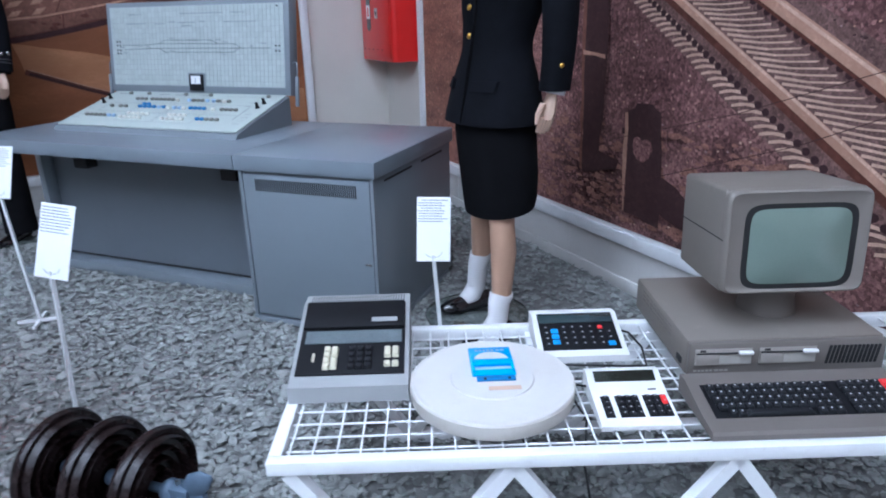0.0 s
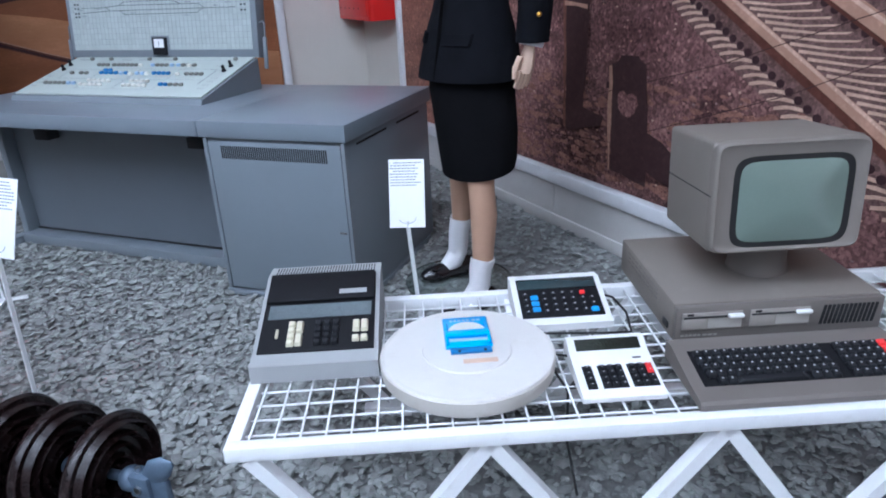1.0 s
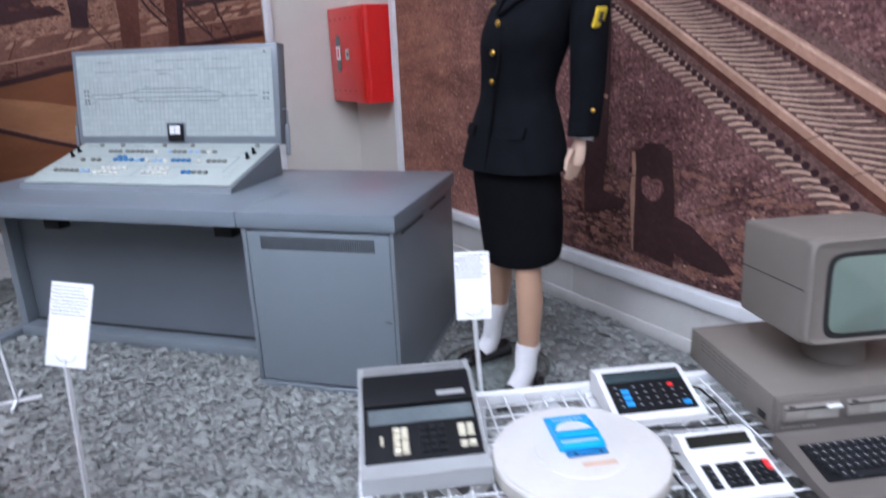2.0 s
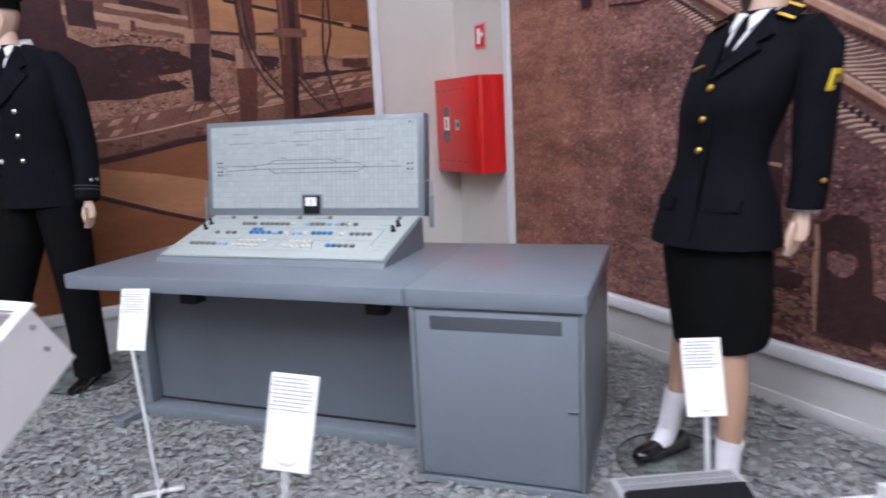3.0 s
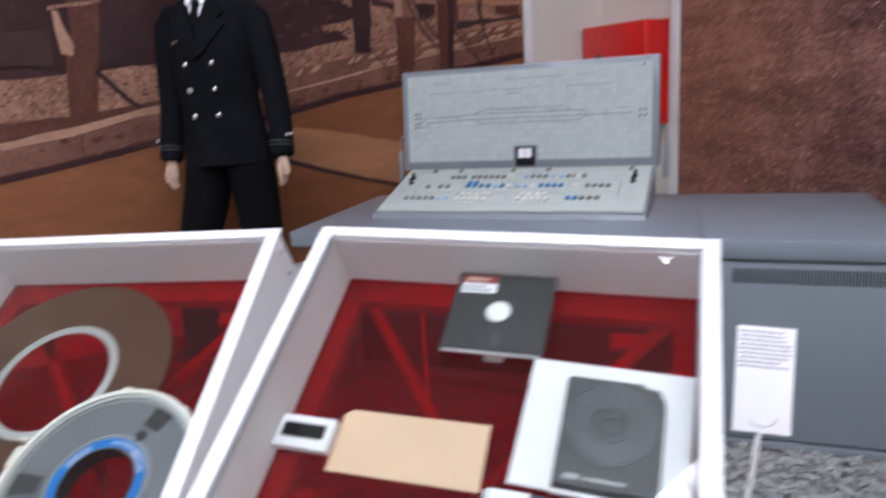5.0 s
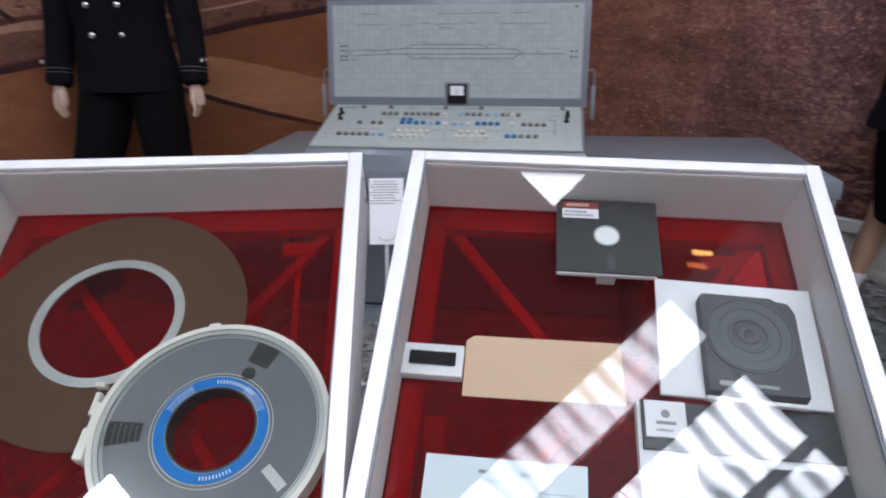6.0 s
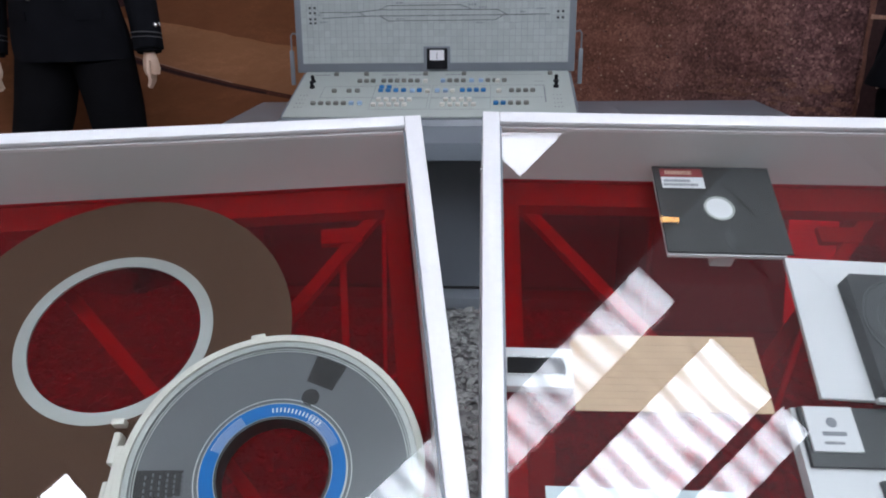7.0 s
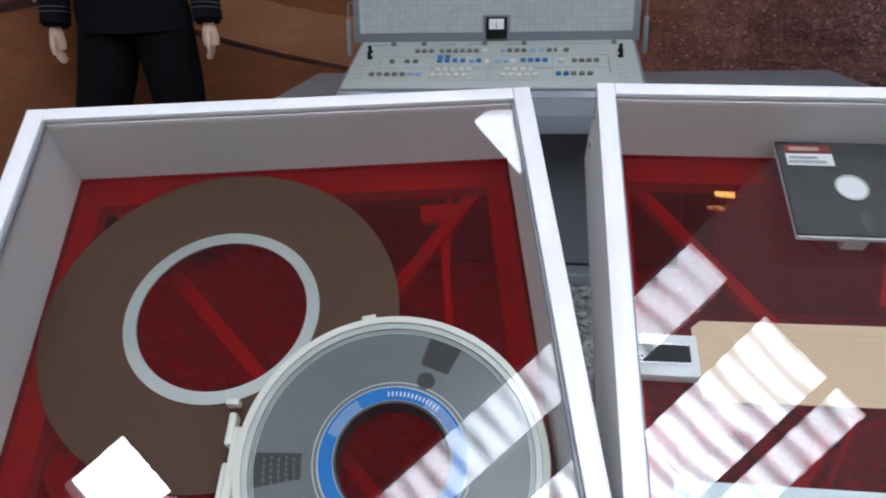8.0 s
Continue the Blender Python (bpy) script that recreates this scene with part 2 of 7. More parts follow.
M = dict(
    gravel=mat("crushed_stone", (0.275, 0.285, 0.275), 0.85, var=0.2, scale=30, bump=0.5, bscale=300, island=0.24),
    soil=mat("stone_dust", (0.20, 0.20, 0.195), 0.95, var=0.3, scale=25, bump=0.8, bscale=120),
    wall=mat("wall_paint", (0.62, 0.585, 0.53), 0.7, var=0.05, scale=2, bump=0.15, bscale=90),
    plaster=mat("ceiling_paint", (0.44, 0.375, 0.36), 0.8, var=0.06, scale=1.5),
    white_steel=mat("white_enamel", (0.82, 0.83, 0.84), 0.35, var=0.04, scale=10, bump=0.08, bscale=140, coat=0.2, dirt=(0.5, 0.47, 0.42), dirt_amount=0.35),
    white_board=mat("white_melamine", (0.80, 0.79, 0.79), 0.5, var=0.03, scale=6, bump=0.05),
    trim=mat("white_plastic_trim", (0.78, 0.79, 0.80), 0.4, var=0.05, scale=5, bump=0.05, dirt=(0.45, 0.43, 0.4), dirt_amount=0.3),
    base=mat("skirting_panel", (0.60, 0.59, 0.57), 0.55, var=0.07, scale=4, bump=0.1, dirt=(0.35, 0.33, 0.3), dirt_amount=0.3),
    grey=mat("grey_enamel", (0.175, 0.20, 0.225), 0.38, var=0.05, scale=3, bump=0.10, bscale=220, coat=0.15, dirt=(0.16, 0.165, 0.175), dirt_amount=0.25),
    grey_door=mat("grey_door_enamel", (0.178, 0.207, 0.235), 0.45, var=0.04, scale=3, bump=0.10, bscale=220, dirt=(0.16, 0.17, 0.185), dirt_amount=0.25),
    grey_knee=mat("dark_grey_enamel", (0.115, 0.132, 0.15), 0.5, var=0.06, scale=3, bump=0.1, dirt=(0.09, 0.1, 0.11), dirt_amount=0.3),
    grey_top=mat("grey_table_enamel", (0.19, 0.222, 0.255), 0.31, var=0.04, scale=2.5, bump=0.03, bscale=160, coat=0.08, dirt=(0.15, 0.165, 0.18), dirt_amount=0.3),
    dark_gap=mat("dark_gap", (0.012, 0.012, 0.013), 0.8, var=0.2),
    mosaic=mat("mosaic_tile", (0.39, 0.435, 0.425), 0.4, var=0.05, scale=40, bump=0.05, island=0.06),
    joint=mat("mosaic_joint", (0.26, 0.285, 0.30), 0.8, var=0.1),
    panel=mat("control_panel_paint", (0.44, 0.49, 0.46), 0.45, var=0.04, scale=12, bump=0.04),
    ink=mat("black_ink", (0.03, 0.03, 0.035), 0.6, var=0.2),
    pale_ink=mat("faded_ink", (0.25, 0.27, 0.28), 0.6, var=0.2),
    btn_grey=mat("grey_button", (0.19, 0.19, 0.17), 0.4, var=0.15),
    btn_blue=mat("blue_button", (0.02, 0.17, 0.42), 0.35, var=0.15),
    btn_pale=mat("pale_blue_button", (0.35, 0.50, 0.68), 0.35, var=0.1),
    btn_white=mat("white_button", (0.74, 0.73, 0.66), 0.35, var=0.08),
    black_plastic=mat("black_plastic", (0.010, 0.010, 0.012), 0.55, var=0.2, bump=0.08, spec=0.15),
    key_black=mat("black_keycap", (0.011, 0.012, 0.015), 0.5, var=0.2, spec=0.3),
    key_legend=mat("key_legend", (0.40, 0.40, 0.41), 0.5),
    red_paint=mat("red_enamel", (0.62, 0.012, 0.010), 0.32, var=0.06, scale=6, bump=0.06, coat=0.3),
    red_key=mat("red_key", (0.75, 0.03, 0.03), 0.35),
    blue_key=mat("blue_key", (0.03, 0.30, 0.72), 0.35),
    chrome=mat("worn_chrome", (0.6, 0.6, 0.6), 0.25, metal=1.0, var=0.1),
    paper=mat("sign_paper", (0.84, 0.85, 0.87), 0.35, var=0.02, scale=5, bump=0.03),
    grey_ink=mat("printed_text", (0.27, 0.28, 0.31), 0.6),
    cloth=mat("black_uniform_cloth", (0.0068, 0.0072, 0.0095), 0.95, var=0.3, scale=14, bump=0.5, bscale=700, spec=0.08),
    cloth_skirt=mat("black_skirt_cloth", (0.0055, 0.0055, 0.0066), 0.95, var=0.3, scale=12, bump=0.5, bscale=700, spec=0.08),
    skin=mat("mannequin_skin", (0.62, 0.44, 0.33), 0.45, var=0.05, scale=8, bump=0.03),
    stocking=mat("mannequin_leg", (0.50, 0.31, 0.21), 0.5, var=0.05, scale=8, bump=0.03),
    sock=mat("white_cotton", (0.76, 0.75, 0.76), 0.9, var=0.04, scale=20, bump=0.4, bscale=500),
    shoe=mat("patent_leather", (0.008, 0.008, 0.009), 0.16, var=0.2, coat=0.5),
    shirt=mat("white_shirt", (0.78, 0.79, 0.82), 0.8, var=0.03, bump=0.2, bscale=600),
    gold=mat("gilt_button", (0.72, 0.42, 0.08), 0.3, metal=1.0, var=0.1),
    silver=mat("silver_button", (0.75, 0.75, 0.75), 0.25, metal=1.0, var=0.1),
    braid=mat("silver_braid", (0.09, 0.09, 0.095), 0.6),
    patch=mat("yellow_patch", (0.70, 0.50, 0.02), 0.7, var=0.2, scale=60),
    hair=mat("dark_hair", (0.03, 0.018, 0.012), 0.6, var=0.4, scale=60),
    beige=mat("beige_plastic", (0.190, 0.167, 0.144), 0.55, var=0.05, scale=6, bump=0.18, bscale=420, dirt=(0.28, 0.25, 0.22), dirt_amount=0.3),
    beige_dark=mat("taupe_plastic", (0.150, 0.132, 0.117), 0.55, var=0.06, scale=6, bump=0.18, bscale=420),
    drive=mat("drive_front", (0.30, 0.275, 0.245), 0.5, var=0.06),
    drive_pale=mat("drive_panel", (0.42, 0.40, 0.36), 0.45, var=0.05),
    screen=mat("picture_tube", (0.162, 0.212, 0.178), 0.12, var=0.05, scale=3, bump=0.0, coat=0.6),
    calc_grey=mat("grey_plastic", (0.34, 0.35, 0.35), 0.5, var=0.05, scale=9, bump=0.15, bscale=350),
    calc_white=mat("white_plastic", (0.76, 0.76, 0.75), 0.45, var=0.04, scale=9, bump=0.06),
    ivory=mat("ivory_key", (0.62, 0.58, 0.44), 0.4, var=0.05),
    display=mat("display_filter", (0.03, 0.05, 0.055), 0.08, var=0.2, coat=0.8),
    display_glass=mat("display_window", (0.30, 0.37, 0.40), 0.05, metal=0.6, var=0.3, scale=5, bump=0.0, coat=1.0),
    green_glass=mat("green_display", (0.008, 0.014, 0.010), 0.1, var=0.2, coat=0.6),
    drum=mat("off_white_plastic", (0.64, 0.62, 0.59), 0.45, var=0.05, scale=7, bump=0.1, bscale=300, dirt=(0.5, 0.46, 0.4), dirt_amount=0.35),
    drum_side=mat("yellowed_plastic", (0.60, 0.57, 0.52), 0.5, var=0.06, scale=9, bump=0.1, bscale=300, dirt=(0.42, 0.38, 0.3), dirt_amount=0.4),
    sky_plastic=mat("sky_blue_plastic", (0.02, 0.40, 0.84), 0.3, var=0.08, coat=0.3),
    tape_label=mat("faded_label", (0.62, 0.44, 0.33), 0.7, var=0.1),
    porcelain=mat("brown_porcelain", (0.014, 0.008, 0.008), 0.25, var=0.3, scale=14, bump=0.2, bscale=260, spec=0.28, dirt=(0.08, 0.065, 0.06), dirt_amount=0.4),
    galvanised=mat("blue_grey_casting", (0.10, 0.14, 0.195), 0.5, metal=0.3, var=0.2, scale=25, bump=0.4, bscale=160),
    platter=mat("magnetic_oxide", (0.084, 0.045, 0.028), 0.55, var=0.05, scale=4, bump=0.0, spec=0.12),
    alu=mat("brushed_aluminium", (0.46, 0.48, 0.46), 0.4, metal=0.55, var=0.06),
    belt=mat("cream_plastic", (0.72, 0.70, 0.63), 0.4, var=0.04),
    clear_grey=mat("smoky_flange", (0.15, 0.16, 0.17), 0.2, var=0.08, scale=10, bump=0.0, coat=0.4),
    tape=mat("tape_pack", (0.055, 0.057, 0.06), 0.45, var=0.15),
    blue_label=mat("blue_label", (0.003, 0.15, 0.46), 0.45, spec=0.25, var=0.05),
    card=mat("punch_card", (0.68, 0.48, 0.32), 0.7, var=0.04, scale=12),
    sleeve=mat("black_jacket", (0.028, 0.029, 0.03), 0.5, var=0.15),
    label_red=mat("label_red", (0.27, 0.03, 0.032), 0.5),
    hdd_cover=mat("satin_cover", (0.078, 0.084, 0.090), 0.36, var=0.25, bump=0.1),
    hdd=mat("dark_casting", (0.052, 0.056, 0.060), 0.5, var=0.2, bump=0.2),
    foam=mat("white_foam_board", (0.80, 0.80, 0.82), 0.6, var=0.03),
    sheet=mat("blue_white_sheet", (0.68, 0.76, 0.80), 0.6, var=0.03),
    plate_edge=mat("plate_edge", (0.030, 0.040, 0.036), 0.3, var=0.1),
    cable=mat("black_cable", (0.012, 0.012, 0.012), 0.5),
    lamp_body=mat("lamp_housing", (0.3, 0.3, 0.3), 0.5),
    mullion=mat("mullion_paint", (0.25, 0.23, 0.24), 0.6),
    # prints
    p_rust=print_mat("print_rusty_gravel", ((0.092, 0.030, 0.020), (0.165, 0.059, 0.040), (0.38, 0.172, 0.122)), 2.2, 88, cols2=((0.060, 0.026, 0.026), (0.170, 0.082, 0.078), (0.40, 0.215, 0.190)), span=(1.0, 2.1), gain=0.84, grain=0.85, flow=0.50),
    p_earth=print_mat("print_rusty_earth", ((0.080, 0.032, 0.024), (0.160, 0.069, 0.052), (0.32, 0.162, 0.122)), 5, 110, gain=0.82, grain=0.95),
    p_purple=print_mat("print_purple_gravel", ((0.044, 0.026, 0.030), (0.133, 0.081, 0.084), (0.252, 0.168, 0.158)), 2.5, 105),
    p_ballast=print_mat("print_dark_ballast", ((0.033, 0.017, 0.018), (0.075, 0.042, 0.041), (0.162, 0.093, 0.081)), 6, 110),
    p_rail=print_mat("print_rail", ((0.259, 0.140, 0.095), (0.345, 0.191, 0.131), (0.432, 0.251, 0.180)), 4, 60, gain=0.95, grain=0.4),
    p_sleeper=print_mat("print_sleeper", ((0.280, 0.173, 0.126), (0.432, 0.279, 0.211), (0.561, 0.381, 0.288)), 8, 120, grain=0.45),
    p_dark=print_mat("print_dark_post", ((0.016, 0.006, 0.008), (0.026, 0.011, 0.013), (0.043, 0.020, 0.022)), 3, 70, grain=0.5),
    p_orange=print_mat("print_orange_bank", ((0.142, 0.048, 0.021), (0.190, 0.067, 0.029), (0.228, 0.090, 0.041)), 1.2, 50, stretch=(1, 1, 2.5), gain=1.0, grain=0.28, flow=0.18),
    p_tan=print_mat("print_tan_slab", ((0.234, 0.099, 0.045), (0.309, 0.136, 0.063), (0.374, 0.176, 0.088)), 1.6, 50, stretch=(1, 1, 3), gain=1.0, grain=0.25, flow=0.12),
    p_stone=print_mat("print_pale_stones", ((0.100, 0.044, 0.030), (0.225, 0.105, 0.070), (0.38, 0.195, 0.135)), 4, 95, gain=0.78, grain=0.95),
    p_kerb=print_mat("print_kerb", ((0.072, 0.030, 0.023), (0.128, 0.054, 0.040), (0.196, 0.090, 0.064)), 3, 70, gain=0.9, grain=0.5, flow=0.2),
    p_pale=print_mat("print_pale_edge", ((0.259, 0.134, 0.086), (0.362, 0.194, 0.129), (0.449, 0.255, 0.177)), 4, 70, gain=0.85, grain=0.5),
    p_shadow=print_mat("print_post_shadow", ((0.038, 0.017, 0.019), (0.056, 0.027, 0.028), (0.086, 0.044, 0.043)), 3, 60, gain=0.62, grain=0.5),
    p_violet=print_mat("print_violet_shade", ((0.023, 0.008, 0.010), (0.045, 0.017, 0.019), (0.066, 0.027, 0.029)), 2.5, 60, gain=0.72, grain=0.35),
    p_brown=print_mat("print_brown_post", ((0.040, 0.013, 0.009), (0.067, 0.023, 0.016), (0.103, 0.038, 0.027)), 3, 60, grain=0.5),
)
M["glass"] = clear_mat("clear_glass", (0.94, 0.96, 0.95))
M["plate_glass"] = clear_mat("plate_glass", (0.88, 0.91, 0.90), gloss=1.5)
M["red_acrylic"] = clear_mat("red_acrylic", (0.75, 0.015, 0.072), gloss=1.36, rough=0.0, body=(0.30, 0.075, 0.095), body_amount=0.05)
M["warm"] = glow_mat("warm_lamp", (1.0, 0.46, 0.12), 45.0)


# ---- mesh helpers ----
def box(bm, x0, x1, y0, y1, z0, z1, bev=0.0, seg=2, mi=0, m=None):
    r = bmesh.ops.create_cube(bm, size=1.0, matrix=Matrix.Translation(((x0 + x1) / 2, (y0 + y1) / 2, (z0 + z1) / 2)) @ Matrix.Diagonal((x1 - x0, y1 - y0, z1 - z0, 1)))
    vs = r["verts"]
    if bev:
        es = list({e for v in vs for e in v.link_edges})
        g = bmesh.ops.bevel(bm, geom=es, offset=bev, segments=seg, affect="EDGES", profile=0.5)
        vs = list({v for f in g["faces"] for v in f.verts} | {v for v in vs if v.is_valid})
    for f in {f for v in vs for f in v.link_faces}:
        f.material_index = mi
    if m is not None:
        bmesh.ops.transform(bm, matrix=m, verts=vs)
    return vs


def disc(bm, r0, r1, z0, z1, seg=32, mi=0, m=None):
    """A ring (r0 > 0) or a full disc between two heights."""
    vs = []
    loops = []
    prof = [(r0, z0), (r1, z0), (r1, z1), (r0, z1)] if r0 > 0 else [(r1, z0), (r1, z1)]
    for r, z in prof:
        loops.append([bm.verts.new((r * math.cos(2 * math.pi * i / seg), r * math.sin(2 * math.pi * i / seg), z)) for i in range(seg)])
        vs += loops[-1]
    n = len(loops)
    pairs = [(i, (i + 1) % n) for i in range(n)] if r0 > 0 else [(0, 1)]
    for a, b in pairs:
        for i in range(seg):
            j = (i + 1) % seg
            bm.faces.new((loops[a][i], loops[a][j], loops[b][j], loops[b][i])).material_index = mi
    if r0 <= 0:
        bm.faces.new(list(reversed(loops[0]))).material_index = mi
        bm.faces.new(loops[1]).material_index = mi
    if m is not None:
        bmesh.ops.transform(bm, matrix=m, verts=vs)
    return vs


def lathe(bm, prof, seg=36, mi=0, m=None):
    """Turns a closed or open profile of (radius, height) round the z axis."""
    loops = [[bm.verts.new((r * math.cos(2 * math.pi * i / seg), r * math.sin(2 * math.pi * i / seg), z)) for i in range(seg)] for r, z in prof]
    for a, b in zip(loops, loops[1:]):
        for i in range(seg):
            j = (i + 1) % seg
            bm.faces.new((a[i], a[j], b[j], b[i])).material_index = mi
    for lp in (loops[0], loops[-1]):
        if (lp[0].co.xy).length > 1e-4:
            bm.faces.new(lp).material_index = mi
    vs = [v for lp in loops for v in lp]
    if m is not None:
        bmesh.ops.transform(bm, matrix=m, verts=vs)
    return vs


def tube(bm, pts, radii, n=10, mi=0, flat=1.0):
    """A round limb, rod or cable along points, with a radius at each; flat squeezes it sideways."""
    pts = [Vector(p) for p in pts]
    if not isinstance(radii, (list, tuple)):
        radii = [radii] * len(pts)
    loops = []
    side = None
    for k, (p, r) in enumerate(zip(pts, radii)):
        d = (pts[min(k + 1, len(pts) - 1)] - pts[max(k - 1, 0)]).normalized()
        if side is None:
            side = d.cross(Vector((0, 1, 0)) if abs(d.y) < 0.9 else Vector((1, 0, 0))).normalized()
        side = (side - d * side.dot(d)).normalized()
        up = d.cross(side)
        loops.append([bm.verts.new(p + r * (side * math.cos(2 * math.pi * i / n) + up * flat * math.sin(2 * math.pi * i / n))) for i in range(n)])
    for a, b in zip(loops, loops[1:]):
        for i in range(n):
            j = (i + 1) % n
            bm.faces.new((a[i], a[j], b[j], b[i])).material_index = mi
    bm.faces.new(list(reversed(loops[0]))).material_index = mi
    bm.faces.new(loops[-1]).material_index = mi


def bar(bm, a, b, w, h, mi=0, up=(0, 0, 1)):
    """A square steel bar from a to b."""
    a, b = Vector(a), Vector(b)
    d = (b - a).normalized()
    s = d.cross(Vector(up))
    if s.length < 1e-4:
        s = d.cross(Vector((1, 0, 0)))
    s.normalize()
    t = s.cross(d)
    vs = [bm.verts.new(p + s * i * w / 2 + t * j * h / 2) for p in (a, b) for i, j in ((-1, -1), (1, -1), (1, 1), (-1, 1))]
    for q in ((0, 1, 5, 4), (1, 2, 6, 5), (2, 3, 7, 6), (3, 0, 4, 7), (3, 2, 1, 0), (4, 5, 6, 7)):
        bm.faces.new([vs[i] for i in q]).material_index = mi
    return vs


def loft(bm, rings, n=28, mi=0, power=2.0, caps=True):
    """Level rings (z, centre x, centre y, half width, half depth) joined to one skin."""
    loops = []
    for z, cx, cy, rx, ry in rings:
        lp = []
        for i in range(n):
            a = 2 * math.pi * i / n
            c, s = math.cos(a), math.sin(a)
            lp.append(bm.verts.new((cx + rx * math.copysign(abs(c) ** (2 / power), c), cy + ry * math.copysign(abs(s) ** (2 / power), s), z)))
        loops.append(lp)
    for a, b in zip(loops, loops[1:]):
        for i in range(n):
            j = (i + 1) % n
            bm.faces.new((a[i], a[j], b[j], b[i])).material_index = mi
    if caps:
        bm.faces.new(list(reversed(loops[0]))).material_index = mi
        bm.faces.new(loops[-1]).material_index = mi


def poly(bm, pts, mi=0):
    f = bm.faces.new([bm.verts.new(p) for p in pts])
    f.material_index = mi
    return f


def finish(bm, name, mats, smooth=40):
    bmesh.ops.recalc_face_normals(bm, faces=bm.faces)
    me = bpy.data.meshes.new(name)
    bm.to_mesh(me)
    bm.free()
    for m in mats if isinstance(mats, (list, tuple)) else [mats]:
        me.materials.append(m)
    if smooth:
        me.polygons.foreach_set("use_smooth", [True] * len(me.polygons))
        me.set_sharp_from_angle(angle=radians(smooth))
    return me


def part(name, bm, mats, parent, label="", m=None, smooth=40):
    ob = new(name, finish(bm, name, mats, smooth) if isinstance(bm, bmesh.types.BMesh) else bm)
    ob.parent = parent
    if m is not None:
        ob.matrix_basis = m
    if label:
        tagged(ob, label)
    return ob


def thing(name, m, label, category, group=""):
    ob = new(name)
    ob.matrix_basis = m
    return tagged(ob, label, category, group)


def single(name, bm, mats, m, label, category, group="", kind="", smooth=40):
    ob = new(name, finish(bm, name, mats, smooth))
    ob.matrix_basis = m
    return tagged(ob, label, category, group, kind)


def B():
    return bmesh.new()


def bx(*a, **k):
    bm = bmesh.new()
    box(bm, *a, **k)
    return bm


# ---- the room ----
def wall(name, m, length, height, thick, label, mats):
    """A wall whose face lies in the local xz plane, with its thickness behind it (+y)."""
    return single(name, bx(0, length, 0, thick, 0, height), mats, m, label, "wall", kind="structure", smooth=0)


single("ground", bx(-0.3, 13.3, -13.3, 0.3, -0.3, -0.012), M["soil"], ROOM, "grey stone dust under the gravel", "ground", kind="structure", smooth=0)
wall("wall_right", ROOM, 13.0, CEILING, 0.2, "light grey painted wall behind the printed mural", M["wall"])
wall("wall_left", ROOM @ pose(0, -13.0, 0, 0, 0, 90), 13.0, CEILING, 0.2, "light grey painted wall behind the printed mural", M["wall"])
wall("wall_far", ROOM @ pose(13.0, 0.2, 0, 0, 0, -90), 13.2, CEILING, 0.2, "plain light grey wall closing the hall", M["wall"])
wall("wall_back", ROOM @ pose(13.0, -13.0, 0, 0, 0, 180), 13.2, CEILING, 0.2, "plain light grey wall closing the hall", M["wall"])

# roof lights: (x0, x1, y0, y1) in the room's axes; C and D are unseen, added fill
GLOW = {"T": 38.0, "A": 16.0, "B": 27.0, "B2": 21.0, "C": 10.0, "W": 60.0, "D": 15.0, "S": 0.85}
LIGHTS = [("T", 2.24, 2.82, -2.15, -1.56), ("A", 4.06, 4.48, -9.0, -1.97), ("B", 4.91, 5.60, -9.0, -1.97), ("B2", 5.72, 6.03, -9.0, -1.97), ("C", 7.6, 10.1, -9.0, -1.4), ("W", 2.29, 2.89, -6.56, -5.95), ("D", 0.5, 2.0, -12.8, -9.6)]
# ceiling between and beyond the bright strips: dim glow added for the glass's veil
LIGHTS += [("S", 4.00, 4.06, -9.0, 0.0), ("S", 4.06, 4.48, -1.97, 0.0), ("S", 4.48, 4.91, -9.0, 0.0), ("S", 4.91, 5.60, -1.97, 0.0), ("S", 5.60, 5.72, -9.0, 0.0), ("S", 5.72, 6.03, -1.97, 0.0), ("S", 6.03, 7.6, -9.0, 0.0)]


def ceiling():
    """The ceiling with its openings, from strips between the edges of the roof lights."""
    xs = sorted({-0.2, 13.2, *[v for q in LIGHTS for v in q[1:3]]})
    ys = sorted({-13.2, 0.2, *[v for q in LIGHTS for v in q[3:5]]})
    bm = B()
    for x0, x1 in zip(xs, xs[1:]):
        for y0, y1 in zip(ys, ys[1:]):
            cx, cy = (x0 + x1) / 2, (y0 + y1) / 2
            if not any(a < cx < b and c < cy < d for _, a, b, c, d in LIGHTS):
                box(bm, x0, x1, y0, y1, CEILING, CEILING + 0.12)
    bmesh.ops.remove_doubles(bm, verts=bm.verts, dist=1e-5)
    single("ceiling", bm, M["plaster"], ROOM, "dark painted ceiling with roof lights", "ceiling", kind="structure", smooth=0)


ceiling()
for tag, x0, x1, y0, y1 in LIGHTS:
    rl = thing("roof_light_or_fill", ROOM, "ceiling area beside the bright strips with an added dim glow" if tag == "S" else "roof light panel with a dark frame; C and D are added fill", "window", "roof lights")
    part("pane", bx(x0, x1, y0, y1, CEILING + 0.13, CEILING + 0.15), glow_mat("roof_glow_" + tag, (0.91, 0.95, 1.0), GLOW[tag], 0.75 if tag in ("A", "B", "B2") else 0.0), rl, smooth=0)
    n = max(1, round((y1 - y0) / 1.3))
    for k in range(1, n):
        y = y0 + (y1 - y0) * k / n
        part("glazing_bar", bx(x0, x1, y - 0.005, y + 0.005, CEILING + 0.10, CEILING + 0.125), M["mullion"], rl, smooth=0)

